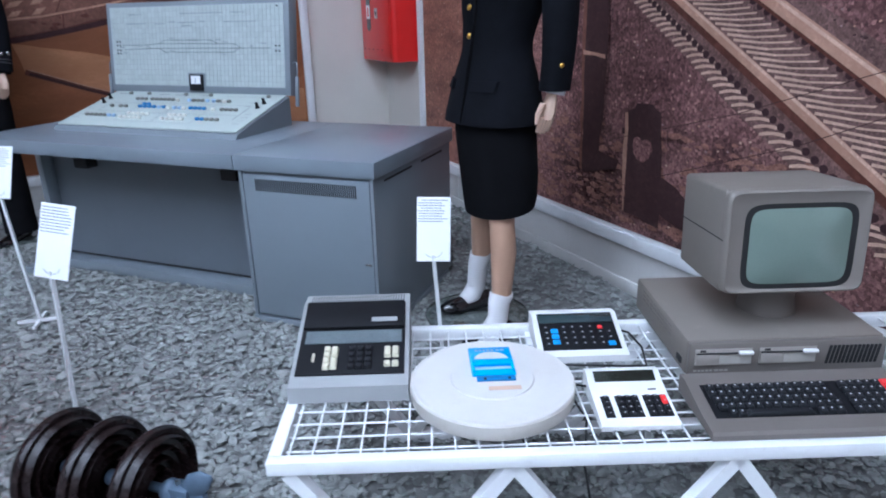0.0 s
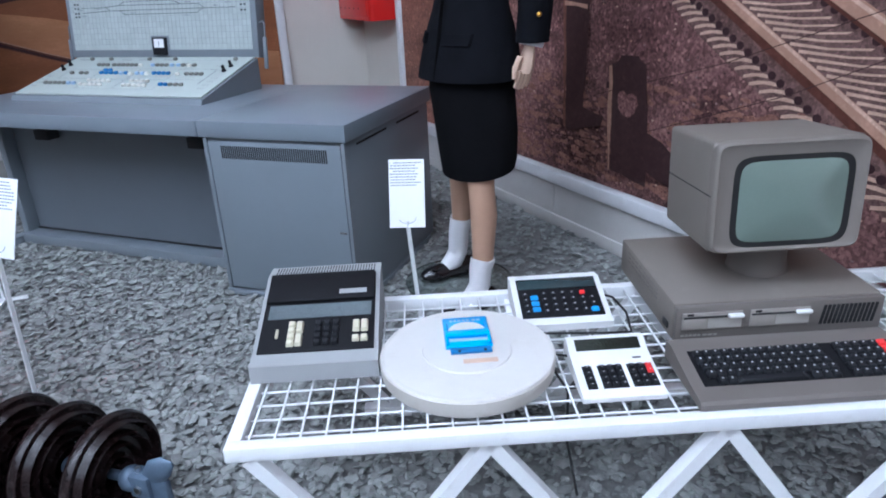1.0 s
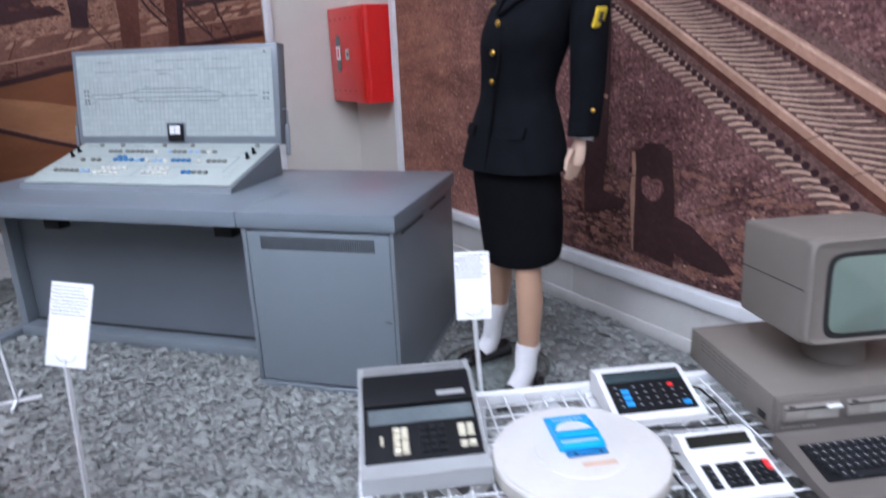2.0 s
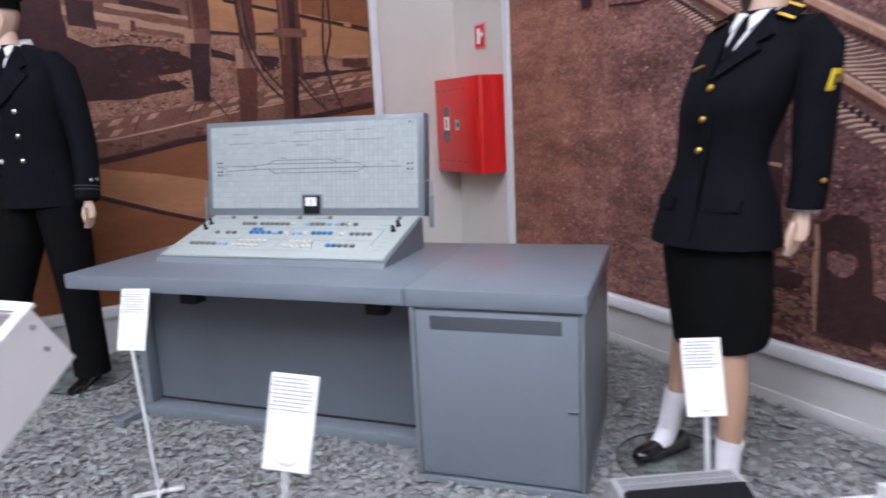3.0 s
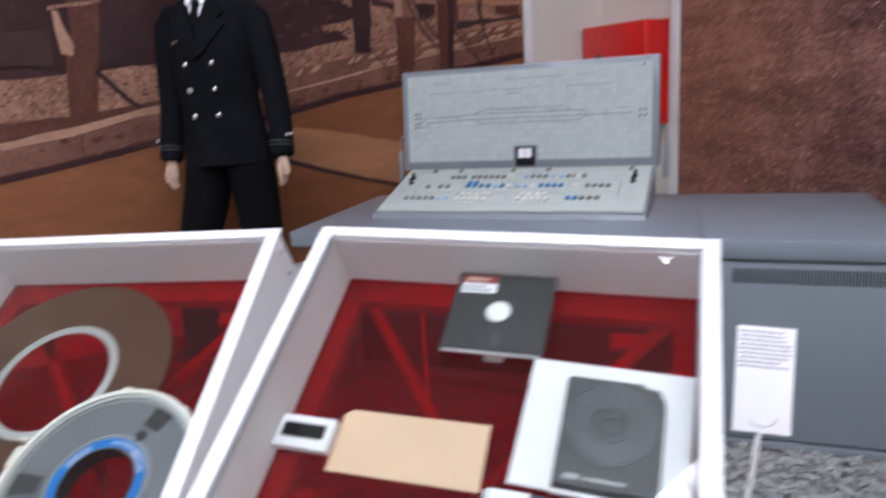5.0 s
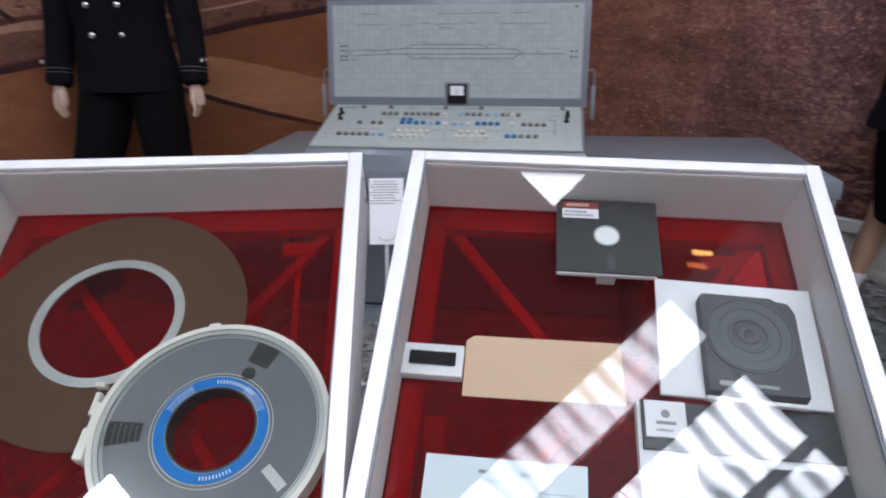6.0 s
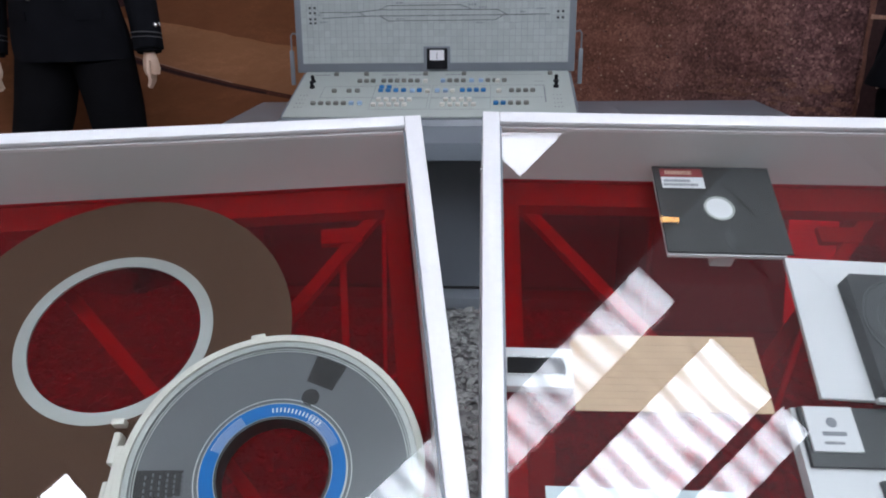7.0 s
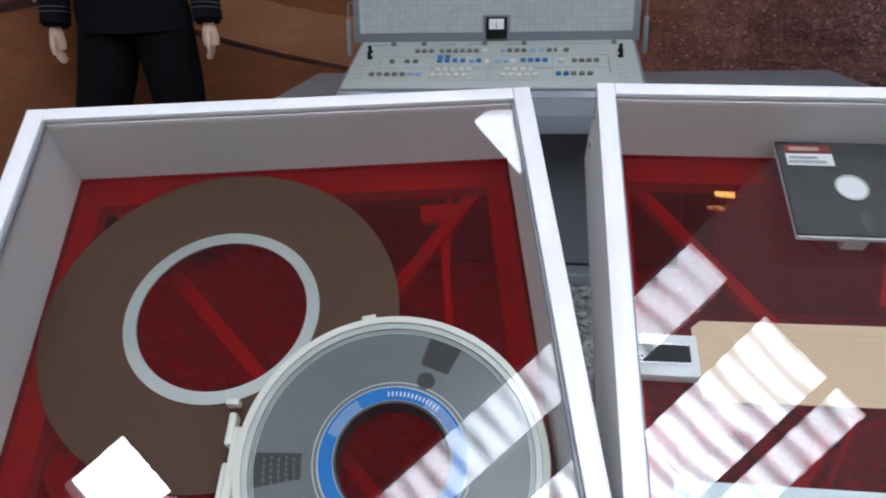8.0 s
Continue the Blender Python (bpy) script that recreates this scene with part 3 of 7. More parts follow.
lamp = thing("ceiling_lamp", ROOM @ pose(3.94, -1.55, CEILING, 0, 0, 41.23), "small warm orange lamp under the ceiling", "lamp")
part("housing", bx(-0.10, 0.10, -0.05, 0.05, -0.02, 0.0, 0.008), M["lamp_body"], lamp)
part("bulb", bx(-0.075, 0.075, -0.021, 0.021, -0.035, -0.0205, 0.003), M["warm"], lamp, "glowing orange bulb cover")


def skirting(name, m, x0, x1):
    ob = thing(name, m, "white skirting rail over a grey base board along the wall", "skirting")
    ob["kind"] = "structure"
    part("base_board", bx(x0, x1, -0.030, -0.002, -0.01, 0.205, 0.003), M["base"], ob)
    part("foot_strip", bx(x0, x1, -0.045, -0.031, -0.01, 0.05, 0.004), M["base"], ob)
    part("rail", bx(x0, x1, -0.055, -0.001, 0.207, 0.268, 0.006), M["trim"], ob, "white plastic rail")
    x = x0 + 0.5
    while x < x1:
        part("seam", bx(x, x + 0.005, -0.033, -0.0305, 0.052, 0.204), M["base"], ob)
        x += 1.2


skirting("baseboard_right", ROOM, 0.72, 12.9)
skirting("baseboard_left", ROOM @ pose(0, -12.9, 0, 0, 0, 90), 0.1, 12.25)


def strip(name, m, x):
    single(name, bx(x - 0.028, x + 0.028, -0.035, -0.001, 0.0, CEILING - 0.01, 0.004), M["trim"], m, "white upright edging strip of the printed mural", "trim", kind="structure")


strip("trim_right", ROOM, 0.69)
strip("trim_left", ROOM @ pose(0, 0, 0, 0, 0, 90), -0.63)


class Print:
    """Flat printed shapes on a mural board, each a hair above the last."""

    def __init__(self, depth=-0.012):
        self.bm, self.y, self.mats, self.rng = B(), depth, [], random.Random(77)

    def slot(self, key):
        if M[key] not in self.mats:
            self.mats.append(M[key])
        return self.mats.index(M[key])

    def shape(self, key, pts, uneven=0.10, step=0.00004):
        """A flat printed shape; long edges are broken up, as in a photograph."""
        self.y -= step
        out = []
        for (x0, z0), (x1, z1) in zip(pts, list(pts[1:]) + [pts[0]]):
            d = math.hypot(x1 - x0, z1 - z0)
            n = min(14, max(1, int(d / 0.07)))
            for k in range(n):
                j = 0.0 if k == 0 else min(0.007, d / n * uneven)
                out.append((x0 + (x1 - x0) * k / n + self.rng.uniform(-j, j), z0 + (z1 - z0) * k / n + self.rng.uniform(-j, j)))
        pts = out
        poly(self.bm, [(x, self.y, z) for x, z in pts], self.slot(key))

    def line(self, key, pts, w0, w1=None):
        w1 = w0 if w1 is None else w1
        self.y -= 0.00004
        n = len(pts) - 1
        for k in range(n):
            (x0, z0), (x1, z1) = pts[k], pts[k + 1]
            d = Vector((x1 - x0, z1 - z0)).normalized()
            nx, nz = -d.y, d.x
            a, b = w0 + (w1 - w0) * k / n, w0 + (w1 - w0) * (k + 1) / n
            poly(self.bm, [(x0 + nx * a / 2, self.y, z0 + nz * a / 2), (x1 + nx * b / 2, self.y, z1 + nz * b / 2), (x1 - nx * b / 2, self.y, z1 - nz * b / 2), (x0 - nx * a / 2, self.y, z0 - nz * a / 2)], self.slot(key))


def mural_right():
    ob = thing("wall_mural", ROOM, "printed photograph of a railway track on reddish gravel", "mural", "wall murals")
    part("board", bx(0.72, 6.0, -0.012, -0.001, 0.27, 3.6), M["p_rust"], ob, smooth=0)
    p = Print()
    rng = random.Random(5)
    sl = lambda z: 2.00 + (1.74 - z) * 1.53      # sleeper ends
    r1 = lambda z: 2.19 + (1.74 - z) * 1.63      # near rail
    r2 = lambda z: 2.52 + (1.74 - z) * 1.74      # far rail
    p.shape("p_ballast", [(sl(1.74) - 0.02, 1.74), (r2(1.74) + 0.05, 1.74), (r2(0.3) + 0.3, 0.3), (sl(0.3) - 0.02, 0.3)])
    z, gap = 1.74, 0.0115
    while z > 0.32:
        th = gap * 0.58
        x0, xa, xb = sl(z), r1(z), r2(z)
        k = 1 + 0.25 * (1.74 - z)
        j, w = rng.uniform(-0.008, 0.008), rng.uniform(0.085, 0.10) * k
        # sleeper end: a short thick bar with an arched back
        p.shape("p_sleeper", [(x0 + j, z - 0.006), (x0 + j + w * 0.3, z + th * 0.25), (x0 + w * 0.7, z + th * 0.45), (x0 + w, z + th * 0.1), (x0 + w, z - th * 0.7), (x0 + w * 0.5, z - th * 0.45), (x0 + j, z - 0.006 - th * 0.8)], step=0.000008)
        # sleeper between the rails, thinner, with a dip where the ballast covers it
        b0, b1 = xa + 0.045, xb - 0.115
        w = b1 - b0
        th *= 0.62
        dip = rng.uniform(0.3, 0.9)
        p.shape("p_sleeper", [(b0, z + 0.004), (b0 + w * 0.5, z - th * dip), (b0 + w * 0.62, z - th * 0.5), (b1, z + th * 0.3), (b1 + rng.uniform(-0.02, 0.0), z - th * 0.7), (b0 + w * 0.6, z - th * 1.4), (b0 + w * 0.45, z - th * (dip + 0.9)), (b0, z - th * 0.8)], step=0.000008)
        for c in (xa - 0.138 * k, xb - 0.078):
            q = 0.0115 * k
            p.shape("p_dark", [(c + q * 1.1 * math.cos(a), z + 0.002 + q * math.sin(a)) for a in (0, 0.8, 1.6, 2.4, 3.1, 3.9, 4.7, 5.5)], step=0.000008)
        gap = min(0.034, gap * 1.0105)
        z -= gap
    p.line("p_brown", [(r1(1.74) - 0.044, 1.74), (r1(1.2) - 0.050, 1.2), (r1(0.3) - 0.066, 0.3)], 0.022, 0.036)
    p.line("p_rail", [(r1(1.74), 1.74), (r1(1.2), 1.2), (r1(0.3), 0.3)], 0.026, 0.042)
    p.line("p_sleeper", [(r1(1.74) + 0.014, 1.74), (r1(1.2) + 0.018, 1.2), (r1(0.3) + 0.026, 0.3)], 0.006, 0.012)
    p.line("p_brown", [(r2(1.74) - 0.040, 1.74), (r2(1.2) - 0.046, 1.2), (r2(0.3) - 0.060, 0.3)], 0.018, 0.03)
    p.line("p_rail", [(r2(1.74), 1.74), (r2(1.2), 1.2), (r2(0.3), 0.3)], 0.034, 0.060)
    p.line("p_sleeper", [(r2(1.74) + 0.018, 1.74), (r2(1.2) + 0.022, 1.2), (r2(0.3) + 0.032, 0.3)], 0.008, 0.014)
    for _ in range(1500):     # single stones on the slope, some in the sun
        x = 0.85 + 3.05 * rng.random() ** 0.8
        z = rng.uniform(0.30, 1.72)
        if x > sl(z) - 0.05 and x < r2(z) + 0.1:
            continue
        q = rng.uniform(0.0025, 0.008)
        p.shape(rng.choice(("p_purple", "p_rail", "p_sleeper", "p_shadow", "p_ballast")), [(x + q * rng.uniform(0.7, 1.3) * math.cos(a), z + q * 0.7 * rng.uniform(0.7, 1.3) * math.sin(a)) for a in (0, 1.2, 2.5, 3.6, 4.9)], step=0.000008)
    # rusty earth showing along the foot of the slope
    for _ in range(520):
        x = rng.uniform(1.7, 3.7)
        z = 0.315 + 0.42 * rng.random() ** 1.6
        q = rng.uniform(0.010, 0.038)
        p.shape("p_earth", [(x + q * rng.uniform(0.6, 1.4) * math.cos(a), z + max(-0.02, q * 0.4 * rng.uniform(0.5, 1.4) * math.sin(a))) for a in (0, 0.9, 1.7, 2.6, 3.4, 4.3, 5.4)], step=0.000008)
    # dark tall post, low box with a heart-shaped hole, their shadows
    p.shape("p_shadow", [(2.60, 0.60), (2.756, 0.575), (2.736, 0.53), (2.52, 0.475)])
    p.shape("p_shadow", [(2.47, 3.5), (2.62, 3.5), (2.633, 0.83), (2.617, 0.56), (2.515, 0.475), (2.495, 0.486), (2.484, 0.9)])
    p.shape("p_kerb", [(2.452, 3.5), (2.470, 3.5), (2.484, 0.9), (2.497, 0.484), (2.480, 0.49), (2.466, 0.9)])
    p.shape("p_rail", [(2.472, 1.032), (2.626, 1.018), (2.626, 1.000), (2.473, 1.012)])
    p.shape("p_shadow", [(3.00, 0.555), (3.10, 0.525), (3.24, 0.44), (3.31, 0.375), (3.17, 0.355), (3.00, 0.40)])
    p.shape("p_shadow", [(2.795, 0.795), (2.835, 0.812), (2.845, 0.832), (2.945, 0.836), (2.955, 0.818), (2.985, 0.810), (3.013, 0.585), (3.022, 0.33), (2.806, 0.355)])
    p.shape("p_rail", [(2.776, 0.785), (2.794, 0.79), (2.806, 0.355), (2.795, 0.357)])
    p.shape("p_dark", [(2.765, 0.72), (2.782, 0.72), (2.782, 0.695), (2.765, 0.695)])
    p.shape("p_rust", [(2.834, 0.66), (2.842, 0.688), (2.868, 0.695), (2.893, 0.682), (2.918, 0.692), (2.944, 0.682), (2.955, 0.650), (2.935, 0.612), (2.902, 0.590), (2.868, 0.598), (2.842, 0.625)])
    # small stake, bricks and wires near the top
    p.shape("p_pale", [(1.605, 1.90), (1.625, 1.90), (1.625, 1.745), (1.605, 1.745)])
    p.shape("p_dark", [(1.40, 2.05), (1.49, 2.05), (1.50, 1.80), (1.42, 1.79)])
    p.line("p_violet", [(1.63, 1.78), (1.85, 1.76), (2.10, 1.80)], 0.012, 0.02)
    for x, z, dx, dz in ((2.7, 0.66, 1.3, 0.42), (2.0, 0.42, 0.9, 0.06), (3.0, 0.55, 1.2, 0.5)):
        p.line("p_shadow", [(x, z), (x + dx * 0.5, z + dz * 0.44), (x + dx, z + dz)], 0.003)
    part("print", p.bm, p.mats, ob, "printed track, posts and gravel", smooth=0)


def mural_left():
    m = ROOM @ pose(0, 0, 0, 0, 0, 90)
    ob = thing("wall_mural", m, "printed photograph of an orange earth bank, kerb and trackside posts", "mural", "wall murals")
    part("board", bx(-9.0, -0.66, -0.012, -0.001, 0.27, 3.6), M["p_orange"], ob, smooth=0)
    p = Print()
    rng = random.Random(31)

    def between(line, x):
        for (x0, z0), (x1, z1) in zip(line, line[1:]):
            if x0 <= x <= x1:
                return z0 + (z1 - z0) * (x - x0) / (x1 - x0)
        return line[-1][1]

    def band(key, low, high):
        p.shape(key, low + high[::-1])

    def scatter(count, x0, x1, low, high, keys, size):
        for _ in range(count):
            x = rng.uniform(x0, x1)
            z = rng.uniform(low(x), high(x))
            w = rng.uniform(*size)
            p.shape(rng.choice(keys), [(x + w * rng.uniform(0.7, 1.2) * math.cos(a), z + w * 0.5 * rng.uniform(0.7, 1.2) * math.sin(a)) for a in (0, 1.1, 2.3, 3.4, 4.5, 5.4)], step=0.000008)

    foot = [(-8.9, 0.30), (-6.0, 0.52), (-3.67, 0.911), (-3.372, 0.955), (-2.98, 1.018), (-2.28, 1.115), (-2.10, 1.148), (-1.905, 1.188), (-1.674, 1.216), (-0.67, 1.36)]
    edge = [(-8.9, 0.44), (-6.0, 0.66), (-3.64, 1.072), (-3.331, 1.110), (-3.019, 1.180), (-2.60, 1.212), (-2.257, 1.241), (-1.98, 1.289), (-1.66, 1.352), (-0.67, 1.50)]
    back = [(-8.9, 0.60), (-6.0, 0.82), (-3.64, 1.19), (-3.32, 1.196), (-2.95, 1.242), (-2.29, 1.352), (-2.078, 1.378), (-1.837, 1.416), (-1.605, 1.453), (-1.358, 1.485), (-0.67, 1.58)]
    shade_low = [(-8.9, 1.05), (-5.6, 1.15), (-3.58, 1.384), (-2.95, 1.42), (-2.31, 1.456), (-2.13, 1.459), (-1.85, 1.511)]
    # earth bank: a lit facet, a paler upper plane and the dark gap below
    p.shape("p_tan", [(-2.46, 1.085), (-2.137, 1.03), (-1.69, 0.93), (-0.67, 0.70), (-0.67, 0.35), (-1.62, 0.645), (-1.817, 0.703), (-2.078, 0.79), (-2.42, 0.915)])
    p.line("p_brown", [(-2.42, 0.915), (-2.078, 0.787), (-1.81, 0.697), (-1.62, 0.642), (-1.0, 0.46)], 0.034, 0.022)
    p.line("p_dark", [(-2.40, 0.905), (-2.078, 0.783), (-1.81, 0.693), (-1.62, 0.637)], 0.016, 0.010)
    p.line("p_pale", [(-2.40, 0.928), (-2.078, 0.804), (-1.81, 0.714)], 0.006)
    # loose stones beyond the kerb, with the far slab and the bank behind them
    p.shape("p_stone", back + [(-0.67, 3.59), (-8.9, 3.59)])
    p.shape("p_tan", [(-1.70, 3.5), (-0.67, 3.5), (-0.67, 1.68), (-1.15, 1.70), (-1.45, 1.79), (-1.70, 1.83)])
    p.shape("p_orange", [(-1.12, 3.5), (-0.67, 3.5), (-0.67, 1.885), (-1.12, 1.955)])
    p.line("p_dark", [(-1.6, 2.02), (-1.118, 1.941), (-0.84, 1.893)], 0.022, 0.018)
    p.line("p_dark", [(-0.79, 1.886), (-0.67, 1.866)], 0.030)
    p.line("p_brown", [(-1.118, 1.931), (-0.67, 1.852)], 0.008)
    # deep shade on the stones
    p.shape("p_violet", shade_low + [(-1.90, 1.545), (-1.996, 1.556), (-2.014, 1.586), (-1.90, 1.60), (-1.828, 1.619), (-1.80, 1.66), (-1.842, 1.694), (-1.976, 1.744), (-2.138, 1.762), (-2.334, 1.744), (-2.45, 1.80), (-2.46, 3.5), (-8.9, 3.5)])
    p.shape("p_violet", [(-1.70, 1.74), (-1.56, 1.70), (-1.56, 1.66), (-1.70, 1.69)])
    p.shape("p_violet", [(-1.43, 1.70), (-1.29, 1.69), (-1.29, 1.62), (-1.40, 1.60)])
    p.shape("p_shadow", [(-1.16, 1.585), (-0.67, 1.625), (-0.67, 1.598), (-1.16, 1.545)])
    p.shape("p_brown", [(-0.870, 1.628), (-0.689, 1.618), (-0.685, 1.685), (-0.866, 1.682)])
    p.shape("p_pale", [(-0.866, 1.684), (-0.685, 1.687), (-0.685, 1.70), (-0.86, 1.695)])
    # upper slab with blocks and the dark undersides of wagons
    p.shape("p_kerb", [(-2.46, 3.5), (-1.72, 3.5), (-1.72, 1.84), (-2.46, 1.96)])
    p.shape("p_pale", [(-2.46, 1.965), (-1.72, 1.835), (-1.72, 1.80), (-2.46, 1.915)])
    p.shape("p_kerb", [(-2.46, 1.915), (-1.72, 1.80), (-1.72, 1.782), (-2.46, 1.88)])
    p.shape("p_pale", [(-2.188, 1.842), (-2.129, 1.834), (-2.123, 1.895), (-2.181, 1.905)])
    p.shape("p_brown", [(-2.129, 1.834), (-2.10, 1.838), (-2.10, 1.888), (-2.123, 1.895)])
    p.shape("p_violet", [(-2.44, 1.86), (-2.30, 1.84), (-2.30, 1.99), (-2.44, 2.0)])
    p.shape("p_violet", [(-2.17, 1.975), (-1.85, 1.93), (-1.85, 1.965), (-2.17, 2.03)])
    p.shape("p_pale", [(-2.25, 1.985), (-1.75, 1.91), (-1.75, 1.895), (-2.25, 1.965)])
    p.shape("p_violet", [(-2.40, 2.06), (-1.85, 2.02), (-1.85, 3.5), (-2.40, 3.5)])
    # the kerb: slab top with bars of sun, worn lit edge, shaded face
    band("p_kerb", edge, back)
    p.shape("p_brown", [(-8.9, 0.50), (-6.0, 0.72), (-3.64, 1.09), (-3.32, 1.14), (-3.016, 1.20), (-2.55, 1.25), (-2.60, 1.30), (-2.95, 1.242), (-3.32, 1.196), (-3.64, 1.19), (-6.0, 0.80), (-8.9, 0.58)])
    p.shape("p_pale", [(-8.9, 0.44), (-6.0, 0.66), (-3.64, 1.072), (-3.331, 1.110), (-3.019, 1.180), (-2.60, 1.225), (-2.60, 1.255), (-3.016, 1.207), (-3.325, 1.145), (-3.635, 1.100), (-6.0, 0.70), (-8.9, 0.48)])
    for k in range(17):
        x = -2.55 + 0.112 * k + rng.uniform(-0.02, 0.02)
        a, b = between(edge, x), between(back, x + 0.05)
        for f0, f1, w in ((0.10, 0.42, rng.uniform(0.04, 0.10)), (0.60, 0.92, rng.uniform(0.03, 0.08))):
            if rng.random() < 0.8:
                p.shape("p_pale", [(x, a + (b - a) * f0), (x + w, a + (b - a) * f0 + w * 0.17), (x + w + 0.04, a + (b - a) * f1 + w * 0.17), (x + 0.035, a + (b - a) * f1)])
    for k in range(6):
        x = -2.5 + 0.31 * k
        p.line("p_brown", [(x, between(edge, x)), (x + 0.06, between(back, x + 0.06))], 0.007)
    band("p_brown", foot, edge)
    band("p_kerb", [(x, z + 0.035) for x, z in foot], [(x, z - 0.008) for x, z in edge])
    p.line("p_pale", edge[2:], 0.014, 0.010)
    p.line("p_violet", [(x, z + 0.012) for x, z in foot[2:]], 0.030, 0.034)
    for x in (-3.3, -2.71, -2.16, -1.62, -1.02):
        p.line("p_brown", [(x, between(foot, x) + 0.03), (x + 0.01, between(edge, x) - 0.01)], 0.008)
    # single stones
    lo, hi = (lambda x: between(back, x) + 0.008), (lambda x: between(shade_low, x) - 0.004)
    scatter(420, -3.6, -1.70, lo, hi, ("p_pale", "p_kerb", "p_stone", "p_brown"), (0.004, 0.013))
    scatter(130, -2.33, -1.85, lambda x: 1.77, lambda x: 1.83 - (x + 2.3) * 0.1, ("p_pale", "p_kerb", "p_brown", "p_violet"), (0.004, 0.014))
    scatter(150, -1.72, -1.16, lambda x: between(back, x) + 0.01, lambda x: 1.66, ("p_kerb", "p_brown", "p_pale", "p_stone"), (0.004, 0.015))
    scatter(60, -2.30, -1.85, lambda x: 1.53, lambda x: 1.74, ("p_brown", "p_violet", "p_shadow"), (0.008, 0.03))
    scatter(50, -3.5, -0.8, lambda x: between(foot, x) + 0.04, lambda x: between(edge, x) - 0.02, ("p_brown", "p_kerb"), (0.01, 0.03))
    # posts in the shade, each with a lit collar on a dark base
    for x, w in ((-4.3, 0.09), (-3.95, 0.06)):
        p.shape("p_dark", [(x, 3.4), (x + w, 3.4), (x + w * 1.05, 1.62), (x - 0.01, 1.60)])
    p.line("p_shadow", [(-1.827, 1.843), (-1.5, 1.823), (-1.152, 1.836)], 0.016)
    p.shape("p_brown", [(-1.814, 3.5), (-1.70, 3.5), (-1.692, 1.84), (-1.814, 1.84)])
    p.line("p_kerb", [(-1.79, 3.5), (-1.79, 1.85)], 0.02)
    p.shape("p_kerb", [(-1.842, 1.848), (-1.69, 1.853), (-1.699, 1.773), (-1.845, 1.768)])
    p.shape("p_pale", [(-1.842, 1.848), (-1.79, 1.85), (-1.79, 1.772), (-1.845, 1.768)])
    p.shape("p_dark", [(-1.818, 1.766), (-1.702, 1.768), (-1.734, 1.432), (-1.831, 1.434)])
    p.shape("p_brown", [(-1.527, 3.5), (-1.425, 3.5), (-1.428, 1.73), (-1.527, 1.73)])
    p.line("p_kerb", [(-1.50, 3.5), (-1.50, 1.74)], 0.018)
    p.shape("p_kerb", [(-1.555, 1.735), (-1.470, 1.737), (-1.470, 1.622), (-1.561, 1.622)])
    p.shape("p_pale", [(-1.555, 1.735), (-1.515, 1.736), (-1.518, 1.622), (-1.561, 1.622)])
    p.shape("p_brown", [(-1.561, 1.622), (-1.433, 1.623), (-1.467, 1.300), (-1.570, 1.300)])
    p.shape("p_brown", [(-1.291, 3.5), (-1.118, 3.5), (-1.137, 1.578), (-1.178, 1.567), (-1.186, 1.30), (-1.297, 1.30), (-1.281, 1.659)])
    p.line("p_dark", [(-1.17, 3.5), (-1.19, 1.60), (-1.215, 1.31)], 0.045, 0.035)
    p.line("p_kerb", [(-1.255, 3.5), (-1.255, 1.70)], 0.018)
    p.shape("p_kerb", [(-1.31, 1.86), (-1.10, 1.86), (-1.10, 1.81), (-1.31, 1.81)])
    # hanging cables, lit along one side
    for pts, w0, w1 in (([(-1.54, 2.4), (-1.524, 1.943), (-1.501, 1.812), (-1.455, 1.657), (-1.38, 1.531), (-1.287, 1.43)], 0.020, 0.015),
                        ([(-1.50, 2.4), (-1.485, 1.989), (-1.465, 1.813), (-1.428, 1.68), (-1.352, 1.566), (-1.259, 1.461)], 0.018, 0.014),
                        ([(-0.93, 2.5), (-0.94, 2.02), (-0.939, 1.832), (-0.986, 1.663), (-0.956, 1.506), (-0.876, 1.319)], 0.017, 0.012),
                        ([(-0.965, 2.5), (-0.972, 2.018), (-0.995, 1.806), (-0.997, 1.663), (-0.955, 1.48)], 0.016, 0.012),
                        ([(-1.732, 1.455), (-1.681, 1.387), (-1.629, 1.317)], 0.010, 0.008),
                        ([(-1.174, 1.543), (-1.115, 1.459), (-1.0, 1.347)], 0.016, 0.012),
                        ([(-1.15, 1.56), (-1.07, 1.46), (-1.02, 1.37)], 0.010, 0.008)):
        p.line("p_dark", pts, w0, w1)
        p.line("p_kerb", [(x + w0 * 0.4, z) for x, z in pts], w0 * 0.22, w1 * 0.2)
    # a brown post with a lit brace, a stay and dim wagons behind the figure
    p.shape("p_shadow", [(-3.80, 1.60), (-3.339, 1.595), (-3.356, 1.431), (-3.82, 1.454)])
    p.shape("p_dark", [(-3.177, 1.611), (-3.118, 1.651), (-2.914, 1.661), (-2.955, 1.43), (-3.183, 1.43)])
    p.shape("p_brown", [(-3.27, 3.4), (-3.13, 3.4), (-3.118, 1.651), (-3.165, 1.414), (-3.197, 1.192), (-3.322, 1.196), (-3.291, 1.476), (-3.25, 1.60)])
    p.shape("p_pale", [(-3.315, 1.69), (-3.29, 1.68), (-3.25, 1.53), (-3.259, 1.478), (-3.308, 1.491)])
    for x0, z0, x1, z1 in ((-3.33, 1.70, -3.10, 1.735), (-3.55, 1.76, -3.30, 1.75), (-3.10, 1.79, -2.95, 1.80), (-3.42, 1.85, -3.36, 1.88), (-2.80, 1.75, -2.74, 1.80), (-2.92, 1.86, -2.70, 1.87)):
        p.shape("p_stone", [(x0, z0 - 0.012), (x1, z1 - 0.012), (x1, z1 + 0.008), (x0, z0 + 0.006)])
